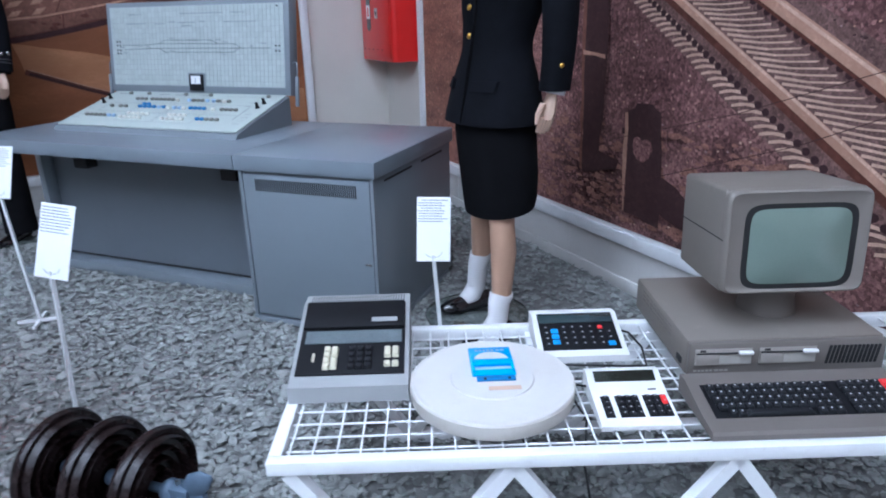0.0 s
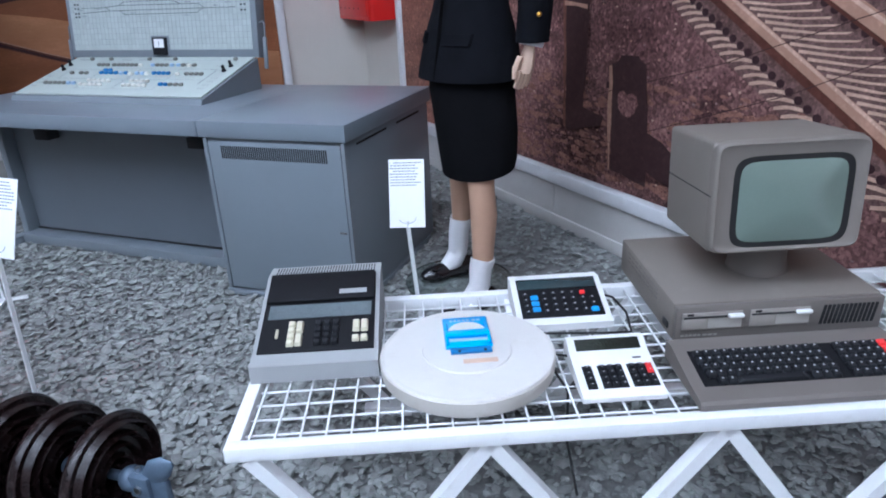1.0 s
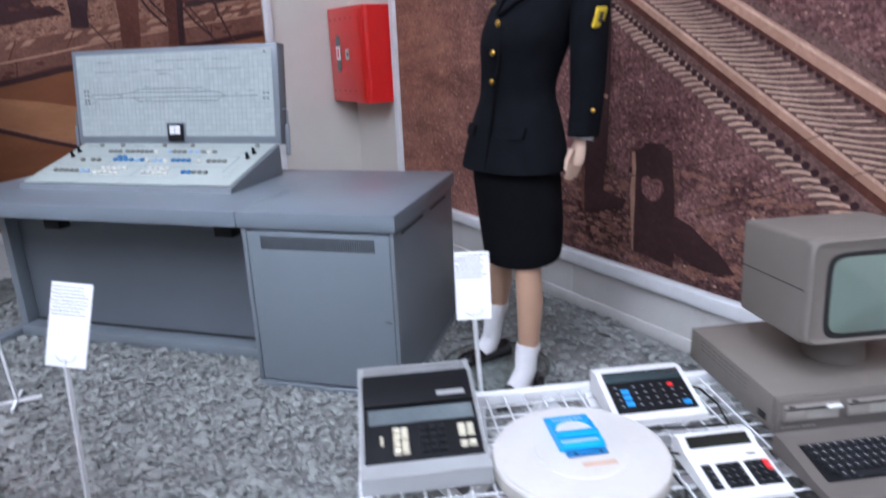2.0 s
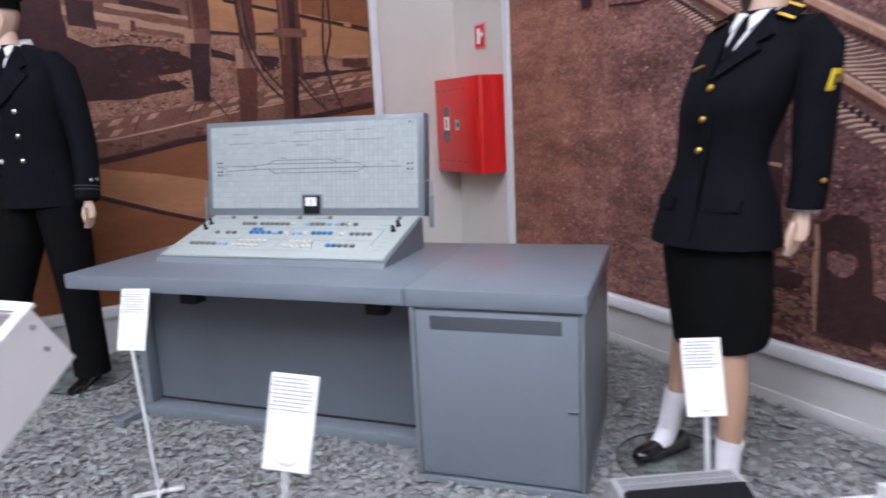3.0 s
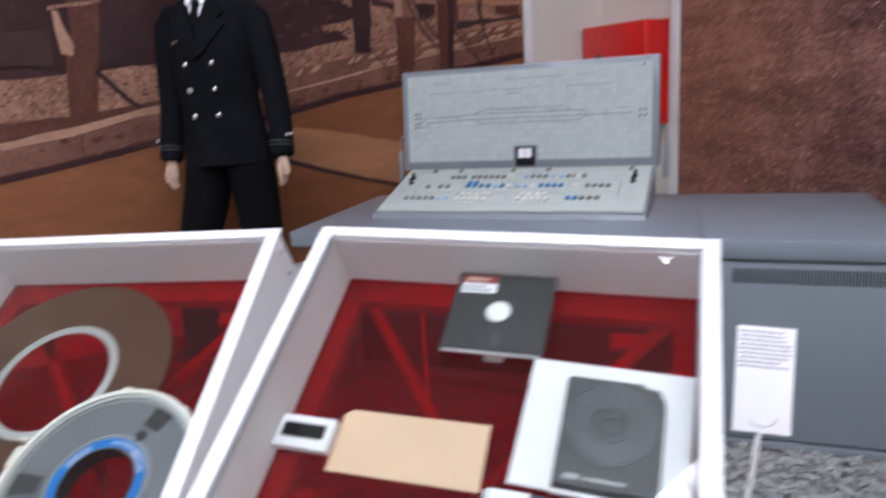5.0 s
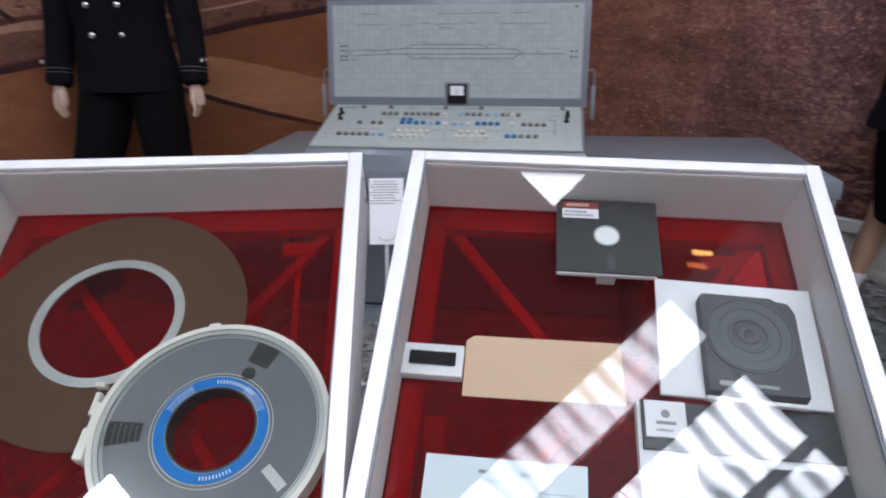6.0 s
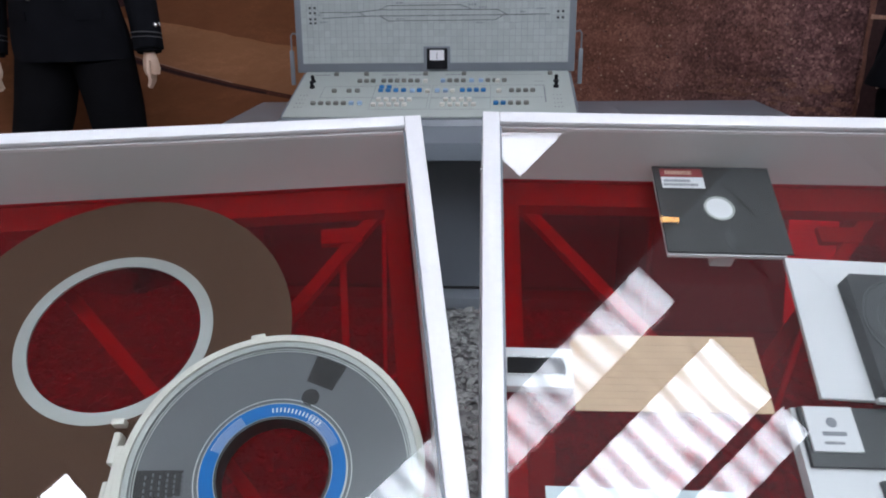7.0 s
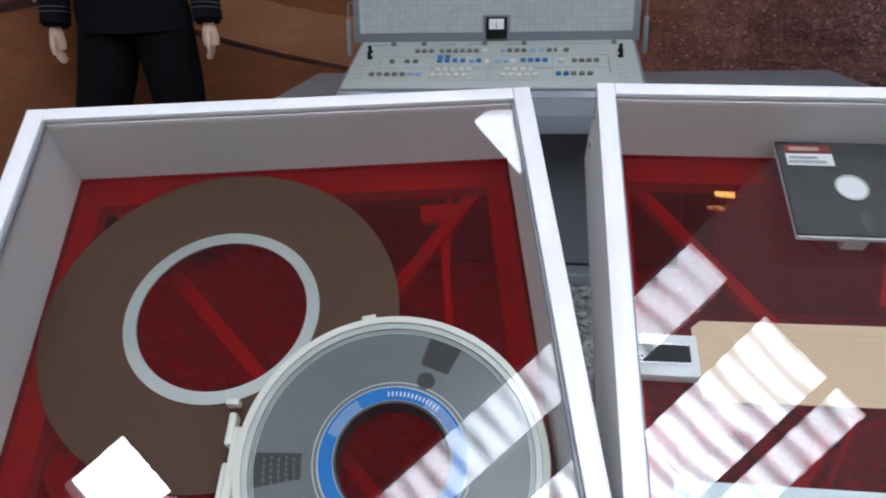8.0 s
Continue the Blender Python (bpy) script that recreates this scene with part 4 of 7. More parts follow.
    p.line("p_dark", [(-3.176, 1.407), (-3.05, 1.254), (-3.001, 1.214)], 0.026, 0.02)
    part("print", p.bm, p.mats, ob, "printed posts, cables, kerb and earth bank", smooth=0)


mural_right()
mural_left()


def fire_cabinet():
    """Red hose cabinet on the right wall beside the corner."""
    ob = thing("fire_hose_cabinet", ROOM @ pose(0, 0, 0.89), "red enamelled steel fire hose cabinet hung on the wall", "fire cabinet")
    x0, x1, d, h = 0.01, 0.62, 0.195, 0.63
    bm = B()
    box(bm, x0, x1, -d, -0.002, 0, h)
    bmesh.ops.bevel(bm, geom=[e for e in bm.edges if abs(e.verts[0].co.z - e.verts[1].co.z) > 0.1 and e.verts[0].co.y < -0.1], offset=0.035, segments=5, affect="EDGES", profile=0.5)
    part("body", bm, M["red_paint"], ob)
    dr = part("door", bx(x0 + 0.040, x1 - 0.040, -d - 0.006, -d - 0.001, 0.022, h - 0.022, 0.003), M["red_paint"], ob)
    y = -d - 0.0065
    bm = B()
    poly(bm, [(x0 + 0.1875 + 0.0375 * math.cos(a), y - 0.002, (0.4125 if k < 13 else 0.2375) + 0.0375 * math.sin(a)) for k, a in enumerate([math.pi * q / 12 for q in range(13)] + [math.pi + math.pi * q / 12 for q in range(13)])])
    g = bmesh.ops.extrude_face_region(bm, geom=list(bm.faces))
    bmesh.ops.translate(bm, vec=(0, 0.002, 0), verts=[v for v in g["geom"] if isinstance(v, bmesh.types.BMVert)])
    part("window", bm, M["display"], dr, "dark round-ended window slit", smooth=0)
    part("number_label", bx(x0 + 0.155, x0 + 0.222, y - 0.0045, y - 0.0032, 0.285, 0.375), M["foam"], dr, "white label with a red mark")
    bm = B()
    box(bm, x0 + 0.178, x0 + 0.200, y - 0.0055, y - 0.0047, 0.30, 0.36)
    part("mark", bm, M["red_paint"], dr, smooth=0)
    lk = part("lock", bx(x0 + 0.31, x0 + 0.37, y - 0.006, y, 0.285, 0.355, 0.002), M["chrome"], dr, "steel lock plate")
    bm = B()
    disc(bm, 0, 0.014, -0.004, 0.0, 12, m=pose(x0 + 0.34, y - 0.006, 0.32, 90))
    part("keyhole", bm, M["dark_gap"], lk)
    for z in (0.075, h - 0.075):
        for k in range(5):
            bm = B()
            disc(bm, 0, 0.006, -0.001, 0.001, 10, m=pose(x0 + 0.08 + k * 0.085, y, z, 90))
            part("vent_hole", bm, M["dark_gap"], dr)
    for z in (0.16, h - 0.16):
        bm = B()
        disc(bm, 0.026, 0.030, -0.001, 0.0015, 20, m=pose(x1, -d / 2, z, 0, 90))
        part("knockout", bm, M["red_paint"], ob)


fire_cabinet()

fs = thing("fire_sign", ROOM @ pose(0.285, -0.004, 1.705), "square red fire hose sign stuck on the wall", "sign")
part("plate", bx(0, 0.14, -0.003, 0, 0, 0.165), M["red_paint"], fs, smooth=0)
bm = B()
box(bm, 0.035, 0.075, -0.0042, -0.0032, 0.035, 0.135)
box(bm, 0.075, 0.115, -0.0042, -0.0032, 0.085, 0.10)
box(bm, 0.090, 0.100, -0.0042, -0.0032, 0.07, 0.115)
part("hose_mark", bm, M["foam"], fs, "white hose mark", smooth=0)
bm = B()
for q in ((0.004, 0.136, 0.004, 0.008), (0.004, 0.136, 0.157, 0.161), (0.004, 0.008, 0.008, 0.157), (0.132, 0.136, 0.008, 0.157)):
    box(bm, q[0], q[1], -0.0042, -0.0032, q[2], q[3])
part("border", bm, M["foam"], fs, smooth=0)


# ---- control desk ----
def control_desk():
    ob = thing("control_desk", pose(-5.205, 5.90, 0), "grey steel railway control desk with a sloping button panel", "desk")
    W = 1.564
    part("desktop", bx(0.028, W, 0, 0.82, 0.642, 0.703, 0.004), M["grey_top"], ob)
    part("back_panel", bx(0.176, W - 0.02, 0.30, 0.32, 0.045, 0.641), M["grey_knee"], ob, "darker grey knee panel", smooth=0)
    part("side_frame", bx(0.135, 0.175, 0.235, 0.33, 0.0, 0.641, 0.004), M["grey"], ob)
    part("foot_bar", bx(0.10, 0.16, 0.07, 0.745, -0.005, 0.032, 0.005), M["grey"], ob)
    part("plinth", bx(0.161, W - 0.01, 0.205, 0.30, -0.005, 0.046, 0.006), M["grey"], ob)
    part("plinth_lip", bx(0.176, W - 0.01, 0.290, 0.299, 0.047, 0.053), M["dark_gap"], ob, smooth=0)
    for x in (0.412, 1.302):
        part("bracket", bx(x, x + 0.085, 0.225, 0.29, 0.53, 0.578, 0.004), M["dark_gap"], ob)
    # console housing: a wedge with a sloping top
    bm = B()
    y0, y1, z0, z1, x0, x1 = 0.275, 0.70, 0.703, 0.840, 0.262, 1.372
    pr = [(y0, z0), (y1, z0), (y1, z1), (y0 + 0.012, z0 + 0.02)]
    a = [bm.verts.new((x0, y, z)) for y, z in pr]
    b = [bm.verts.new((x1, y, z)) for y, z in pr]
    bm.faces.new(a)
    bm.faces.new(list(reversed(b)))
    for i in range(4):
        j = (i + 1) % 4
        bm.faces.new((a[i], b[i], b[j], a[j]))
    part("console_housing", bm, M["grey"], ob, smooth=0)
    tilt = math.degrees(math.atan2(z1 - z0 - 0.02, y1 - y0 - 0.012))
    pm = pose(0, y0 + 0.012, z0 + 0.02, tilt)
    L = math.hypot(z1 - z0 - 0.02, y1 - y0 - 0.012)
    pan = part("control_panel", bx(x0 + 0.012, x1 - 0.012, 0.010, L - 0.004, 0.001, 0.009, 0.002), M["panel"], ob, "pale green sloping control panel", m=pm)
    meshes = {}
    for key in ("btn_grey", "btn_blue", "btn_pale", "btn_white"):
        meshes[key] = finish(bx(-0.0095, 0.0095, -0.008, 0.008, 0, 0.013, 0.0025, 1), "button", M[key])
    black = B()
    lathe(black, [(0.011, 0), (0.011, 0.006), (0.007, 0.009), (0.0075, 0.026), (0.005, 0.028), (0, 0.028)], 12)
    meshes["knob"] = finish(black, "knob", M["black_plastic"])
    Wp = x1 - x0 - 0.024
    rows = [  # height up the panel, colour, places across the panel
        (0.90, "btn_grey", (0.125, 0.24, 0.465, 0.61, 0.93)),
        (0.74, "btn_grey", (0.225, 0.25, 0.275, 0.315, 0.34, 0.365, 0.39, 0.415, 0.44, 0.56, 0.585, 0.61, 0.70, 0.725, 0.76)),
        (0.74, "btn_pale", (0.535, 0.64, 0.675)), (0.73, "btn_white", (0.47, 0.735)),
        (0.52, "btn_grey", (0.145, 0.20, 0.23, 0.785, 0.81, 0.835, 0.86)),
        (0.53, "btn_blue", (0.315, 0.342, 0.37, 0.398, 0.455, 0.61, 0.635, 0.66, 0.685)), (0.60, "btn_blue", (0.315, 0.342)),
        (0.52, "btn_pale", (0.43, 0.52, 0.55)), (0.51, "btn_white", (0.485, 0.575, 0.74)),
        (0.26, "btn_grey", (0.09, 0.117, 0.144, 0.171, 0.198, 0.78, 0.807, 0.834)), (0.26, "btn_blue", (0.73, 0.755)), (0.26, "btn_pale", (0.225, 0.255)),
        (0.23, "btn_white", (0.305, 0.332, 0.359, 0.386, 0.413, 0.545, 0.572, 0.599, 0.626, 0.653)), (0.33, "btn_white", (0.318, 0.345, 0.372, 0.40, 0.427, 0.555, 0.582, 0.61, 0.637)),
    ]
    for v, key, us in rows:
        for u in us:
            part("button", meshes[key], None, pan, m=pose(x0 + 0.012 + u * Wp, v * L, 0.009))
    for u, v in ((0.055, 0.62), (0.047, 0.75), (0.945, 0.62), (0.948, 0.74)):
        part("knob", meshes["knob"], None, pan, m=pose(x0 + 0.012 + u * Wp, v * L, 0.009))
    bm = B()
    X = lambda u: x0 + 0.012 + u * Wp
    for u0, u1, v0, v1 in ((0.04, 0.10, 0.90, 0.915), (0.30, 0.36, 0.90, 0.915), (0.40, 0.455, 0.9, 0.915), (0.54, 0.60, 0.9, 0.915), (0.70, 0.90, 0.9, 0.905), (0.87, 0.91, 0.74, 0.745), (0.87, 0.91, 0.65, 0.655), (0.9, 0.905, 0.3, 0.62)):
        box(bm, X(u0), X(u1), v0 * L, v1 * L, 0.0092, 0.0097)
    for u0, u1, v0, v1 in ((0.10, 0.29, 0.40, 0.64), (0.29, 0.49, 0.40, 0.66), (0.50, 0.71, 0.40, 0.66), (0.71, 0.90, 0.40, 0.66), (0.29, 0.49, 0.16, 0.38), (0.50, 0.71, 0.16, 0.38)):
        for q in ((u0, u1, v0, v0 + 0.004), (u0, u1, v1, v1 + 0.004), (u0, u0 + 0.0015, v0, v1), (u1, u1 + 0.0015, v0, v1)):
            box(bm, X(q[0]), X(q[1]), q[2] * L, q[3] * L, 0.0092, 0.0096)
    for k in range(4):
        for i in range(3):
            box(bm, X(0.025 + 0.012 * i), X(0.029 + 0.012 * i), (0.2 + 0.08 * k) * L, (0.215 + 0.08 * k) * L, 0.0092, 0.010)
            box(bm, X(0.93 + 0.012 * i), X(0.934 + 0.012 * i), (0.2 + 0.08 * k) * L, (0.215 + 0.08 * k) * L, 0.0092, 0.010)
    x_ = part("panel_print", bm, M["pale_ink"], pan, "thin printed lines", smooth=0)
    x_["kind"] = "stuff"
    # upright display
    lean = 7
    sm = pose(0, y1 - 0.005, z1 + 0.004, -lean)
    sx0, sx1, H = 0.235, 1.385, 0.452
    scr = part("display_housing", bx(sx0, sx1, 0.0, 0.065, 0, H, 0.005), M["grey"], ob, "grey steel housing of the track diagram", m=sm)
    part("mosaic_ground", bx(sx0 + 0.026, sx1 - 0.026, -0.0015, 0.0, 0.035, H - 0.022), M["joint"], scr, smooth=0)
    bm = B()
    nx, nz = 46, 15
    gx, gz = (sx1 - sx0 - 0.056) / nx, (H - 0.061) / nz
    for i in range(nx):
        for k in range(nz):
            a0, c0 = sx0 + 0.028 + i * gx, 0.037 + k * gz
            box(bm, a0 + 0.0006, a0 + gx - 0.0006, -0.004, -0.0016, c0 + 0.0006, c0 + gz - 0.0006)
    tiles = part("mosaic_tile", bm, M["mosaic"], scr, "pale grey mosaic tiles of the track diagram", smooth=0)
    tiles["kind"] = "stuff"
    bm = B()
    SX = lambda u: sx0 + 0.03 + u * (sx1 - sx0 - 0.06)
    SZ = lambda v: 0.035 + v * (H - 0.057)

    def ln(u0, v0, u1, v1, w=0.0022):
        bar(bm, (SX(u0), -0.0046, SZ(v0)), (SX(u1), -0.0046, SZ(v1)), 0.0008, w, up=(0, 0, 1) if abs(u1 - u0) > 1e-6 else (1, 0, 0))

    ln(0.07, 0.515, 0.22, 0.515), ln(0.22, 0.515, 0.245, 0.475), ln(0.245, 0.475, 0.93, 0.475), ln(0.08, 0.455, 0.245, 0.475)
    ln(0.22, 0.515, 0.30, 0.535), ln(0.30, 0.535, 0.74, 0.525), ln(0.33, 0.575, 0.60, 0.575), ln(0.60, 0.575, 0.64, 0.535)
    ln(0.30, 0.535, 0.33, 0.575), ln(0.74, 0.525, 0.77, 0.478), ln(0.33, 0.425, 0.73, 0.425), ln(0.30, 0.472, 0.33, 0.425), ln(0.73, 0.425, 0.76, 0.472)
    x_ = part("track_diagram", bm, M["ink"], scr, "thin black track lines", smooth=0)
    x_["kind"] = "stuff"
    bm = B()
    rng = random.Random(3)
    for u0, u1, v in ((0.10, 0.22, 0.785), (0.28, 0.34, 0.78), (0.365, 0.40, 0.80), (0.42, 0.52, 0.79), (0.44, 0.50, 0.75), (0.545, 0.575, 0.80), (0.68, 0.86, 0.79), (0.43, 0.68, 0.90), (0.72, 0.80, 0.90), (0.12, 0.20, 0.90),
                      (0.05, 0.08, 0.49), (0.36, 0.39, 0.60), (0.63, 0.66, 0.575), (0.67, 0.70, 0.55), (0.36, 0.39, 0.445), (0.66, 0.69, 0.40), (0.82, 0.84, 0.50), (0.07, 0.10, 0.42), (0.88, 0.91, 0.53), (0.16, 0.19, 0.50)):
        u = u0
        while u < u1:
            w = rng.uniform(0.006, 0.014)
            box(bm, SX(u), SX(min(u + w, u1)), -0.0048, -0.0042, SZ(v) - 0.003, SZ(v) + 0.003)
            u += w + 0.003
    x_ = part("caption_print", bm, M["pale_ink"], scr, "illegible captions above the track lines", smooth=0)
    x_["kind"] = "stuff"
    bm = B()
    for u, v in ((0.03, 0.55), (0.03, 0.50), (0.03, 0.44), (0.03, 0.40), (0.955, 0.49), (0.955, 0.43)):
        for du in (0, 0.018):
            box(bm, SX(u + du), SX(u + du + 0.009), -0.006, -0.0042, SZ(v), SZ(v) + 0.008)
    box(bm, SX(0.965), SX(0.975), -0.006, -0.0042, SZ(0.95), SZ(0.97))
    x_ = part("lamp_field", bm, M["ink"], scr, smooth=0)
    x_["kind"] = "stuff"
    mt = part("meter", bx(SX(0.474), SX(0.552), -0.016, -0.0055, 0.012, 0.094, 0.003), M["black_plastic"], scr, "black panel meter with a white dial")
    part("dial", bx(SX(0.486), SX(0.540), -0.0175, -0.0162, 0.047, 0.087), M["foam"], mt, smooth=0)
    part("needle", bx(SX(0.512), SX(0.514), -0.0185, -0.0178, 0.051, 0.076), M["ink"], mt, m=pose(0, 0, 0), smooth=0)
    part("meter_plate", bx(SX(0.462), SX(0.562), -0.0054, -0.0044, 0.006, 0.102), M["grey"], scr, smooth=0)
    # latches on both sides of the display
    for x, s in ((sx1, 1), (sx0, -1)):
        hk = B()
        tube(hk, [(x, 0.02, 0.155), (x + s * 0.018, 0.02, 0.16), (x + s * 0.026, 0.02, 0.15), (x + s * 0.026, 0.02, 0.02)], 0.0035, 8)
        box(hk, *sorted((x + s * 0.016, x + s * 0.034)), 0.012, 0.024, -0.05, 0.09, 0.003)
        part("latch", hk, M["grey"], scr, "hanging steel latch")


control_desk()


def desk_cabinet():
    ob = thing("desk_cabinet", pose(-3.638, 5.898, 0, 0, 0, 1.3), "grey steel cabinet with a louvred door beside the control desk", "cabinet")
    W = 0.618
    part("top", bx(0.002, W, 0.0, 0.82, 0.642, 0.704, 0.004), M["grey_top"], ob)
    part("body", bx(0.015, W - 0.012, 0.022, 0.805, 0.022, 0.640, 0.003), M["grey"], ob)
    part("plinth", bx(0.012, W - 0.008, 0.004, 0.765, -0.006, 0.020, 0.003), M["grey"], ob)
    dr = part("door", bx(0.036, W - 0.028, 0.008, 0.021, 0.030, 0.630, 0.003), M["grey_door"], ob)
    part("corner_post", bx(0.016, 0.033, 0.006, 0.021, 0.022, 0.640, 0.003), M["grey"], ob)
    part("corner_post", bx(W - 0.025, W - 0.010, 0.006, 0.021, 0.022, 0.640, 0.003), M["grey"], ob)
    part("door_gap", bx(W - 0.0279, W - 0.0251, 0.010, 0.020, 0.030, 0.630), M["dark_gap"], ob, smooth=0)
    me = finish(bx(-0.0023, 0.0023, -0.0012, 0.0012, -0.024, 0.024), "vent_slot", M["dark_gap"], 0)
    for k in range(52):
        part("vent_slot", me, None, dr, m=pose(0.094 + k * 0.0086, 0.0075, 0.588))
    part("lock", bx(W - 0.062, W - 0.034, 0.004, 0.0079, 0.302, 0.309, 0.001), M["chrome"], dr)
    part("side_slot", bx(W - 0.0119, W - 0.0105, 0.10, 0.36, 0.612, 0.620), M["dark_gap"], ob, smooth=0)
    part("side_slot", bx(W - 0.0119, W - 0.0105, 0.46, 0.70, 0.612, 0.620), M["dark_gap"], ob, smooth=0)


desk_cabinet()


# ---- mannequins ----
def hand(bm, w, d, mi, side):
    """A plain hanging hand at the wrist w, pointing along d."""
    w, d = Vector(w), Vector(d).normalized()
    tube(bm, [w, w + d * 0.03, w + d * 0.062, w + d * 0.084], [0.022, 0.030, 0.034, 0.028], 10, mi, 0.6)
    s = Vector((0, 1, 0))
    for k in range(4):
        b = w + d * 0.075 + s * (k - 1.5) * 0.014
        tube(bm, [b, b + d * 0.034 + Vector((-side * 0.006, 0, 0)), b + d * (0.062 - 0.006 * abs(k - 1.5)) + Vector((-side * 0.016, 0, 0))], [0.0095, 0.009, 0.006], 7, mi)
    b = w + d * 0.03 + s * -0.03
    tube(bm, [b, b + d * 0.035 + s * -0.012, b + d * 0.068 + s * -0.008], [0.011, 0.010, 0.007], 7, mi)


def shoe(bm, x, y, z, yaw, mi, length=0.26, pitch=0.0):
    prof = [(-0.5, 0.030, 0.052), (-0.42, 0.036, 0.062), (-0.25, 0.036, 0.066), (0.0, 0.038, 0.050), (0.25, 0.045, 0.042), (0.40, 0.040, 0.034), (0.49, 0.022, 0.022)]
    loops = []
    for t, hw, hh in prof:
        loops.append([bm.verts.new((hw * math.cos(a), -t * length, max(0.0, hh * math.sin(a)) if math.sin(a) >= 0 else -0.006)) for a in [2 * math.pi * i / 12 for i in range(12)]])
    for a, b in zip(loops, loops[1:]):
        for i in range(12):
            j = (i + 1) % 12
            bm.faces.new((a[i], a[j], b[j], b[i])).material_index = mi
    bm.faces.new(loops[0]).material_index = mi
    bm.faces.new(loops[-1]).material_index = mi
    vs = [v for lp in loops for v in lp]
    bmesh.ops.transform(bm, matrix=pose(x, y, z, pitch, 0, yaw), verts=vs)


def ball(bm, c, r, mi, n=8, squash=1.0):
    rs = bmesh.ops.create_uvsphere(bm, u_segments=n + 4, v_segments=n, radius=r, matrix=Matrix.Translation(c) @ Matrix.Diagonal((1, squash, 1, 1)))
    for f in {f for v in rs["verts"] for f in v.link_faces}:
        f.material_index = mi


def front_y(rings, z, x):
    """How far forward the skin of a loft lies at a height and a place across."""
    for a, b in zip(rings, rings[1:]):
        lo, hi = (a, b) if a[0] < b[0] else (b, a)
        if lo[0] <= z <= hi[0]:
            t = (z - lo[0]) / (hi[0] - lo[0])
            cx, cy, rx, ry = [lo[i] + (hi[i] - lo[i]) * t for i in (1, 2, 3, 4)]
            q = max(0.0, 1 - ((x - cx) / rx) ** 2)
            return cy - ry * math.sqrt(q)
    return 0


def fine_rings(rings, step=0.022):
    """Smooth in-between rings for a loft, so that the garment has a curved outline."""
    rings = sorted(rings)
    out = []
    for k in range(len(rings) - 1):
        a, b, c, d = (rings[min(max(k + q, 0), len(rings) - 1)] for q in (-1, 0, 1, 2))
        n = max(1, round((c[0] - b[0]) / step))
        for q in range(n):
            t = q / n
            row = [0.5 * (2 * b[i] + (c[i] - a[i]) * t + (2 * a[i] - 5 * b[i] + 4 * c[i] - d[i]) * t * t + (3 * b[i] - a[i] - 3 * c[i] + d[i]) * t ** 3) for i in range(1, 5)]
            out.append((b[0] + (c[0] - b[0]) * t, *row))
    out.append(rings[-1])
    return out


def folds(verts, depth, sx=7.0, sz=3.0, seed=0.0):
    """Soft folds pressed into cloth."""
    for v in verts:
        d = Vector((v.co.x, v.co.y, 0))
        if d.length > 1e-4:
            k = noise.noise(Vector((v.co.x * sx + seed, v.co.y * sx, v.co.z * sz))) + 0.5 * noise.noise(Vector((v.co.x * 19 + seed, v.co.y * 19, v.co.z * 11)))
            v.co += d.normalized() * depth * k


def patch_on(bm, rings, pts, mi, lift=0.006):
    """A flat cloth or metal piece laid on the front of a loft, from (x, z) corners."""
    a = [bm.verts.new((x, front_y(rings, z, x) - lift, z)) for x, z in pts]
    b = [bm.verts.new((x, front_y(rings, z, x) + 0.01, z)) for x, z in pts]
    bm.faces.new(a).material_index = mi
    for i in range(len(a)):
        j = (i + 1) % len(a)
        bm.faces.new((a[i], b[i], b[j], a[j])).material_index = mi


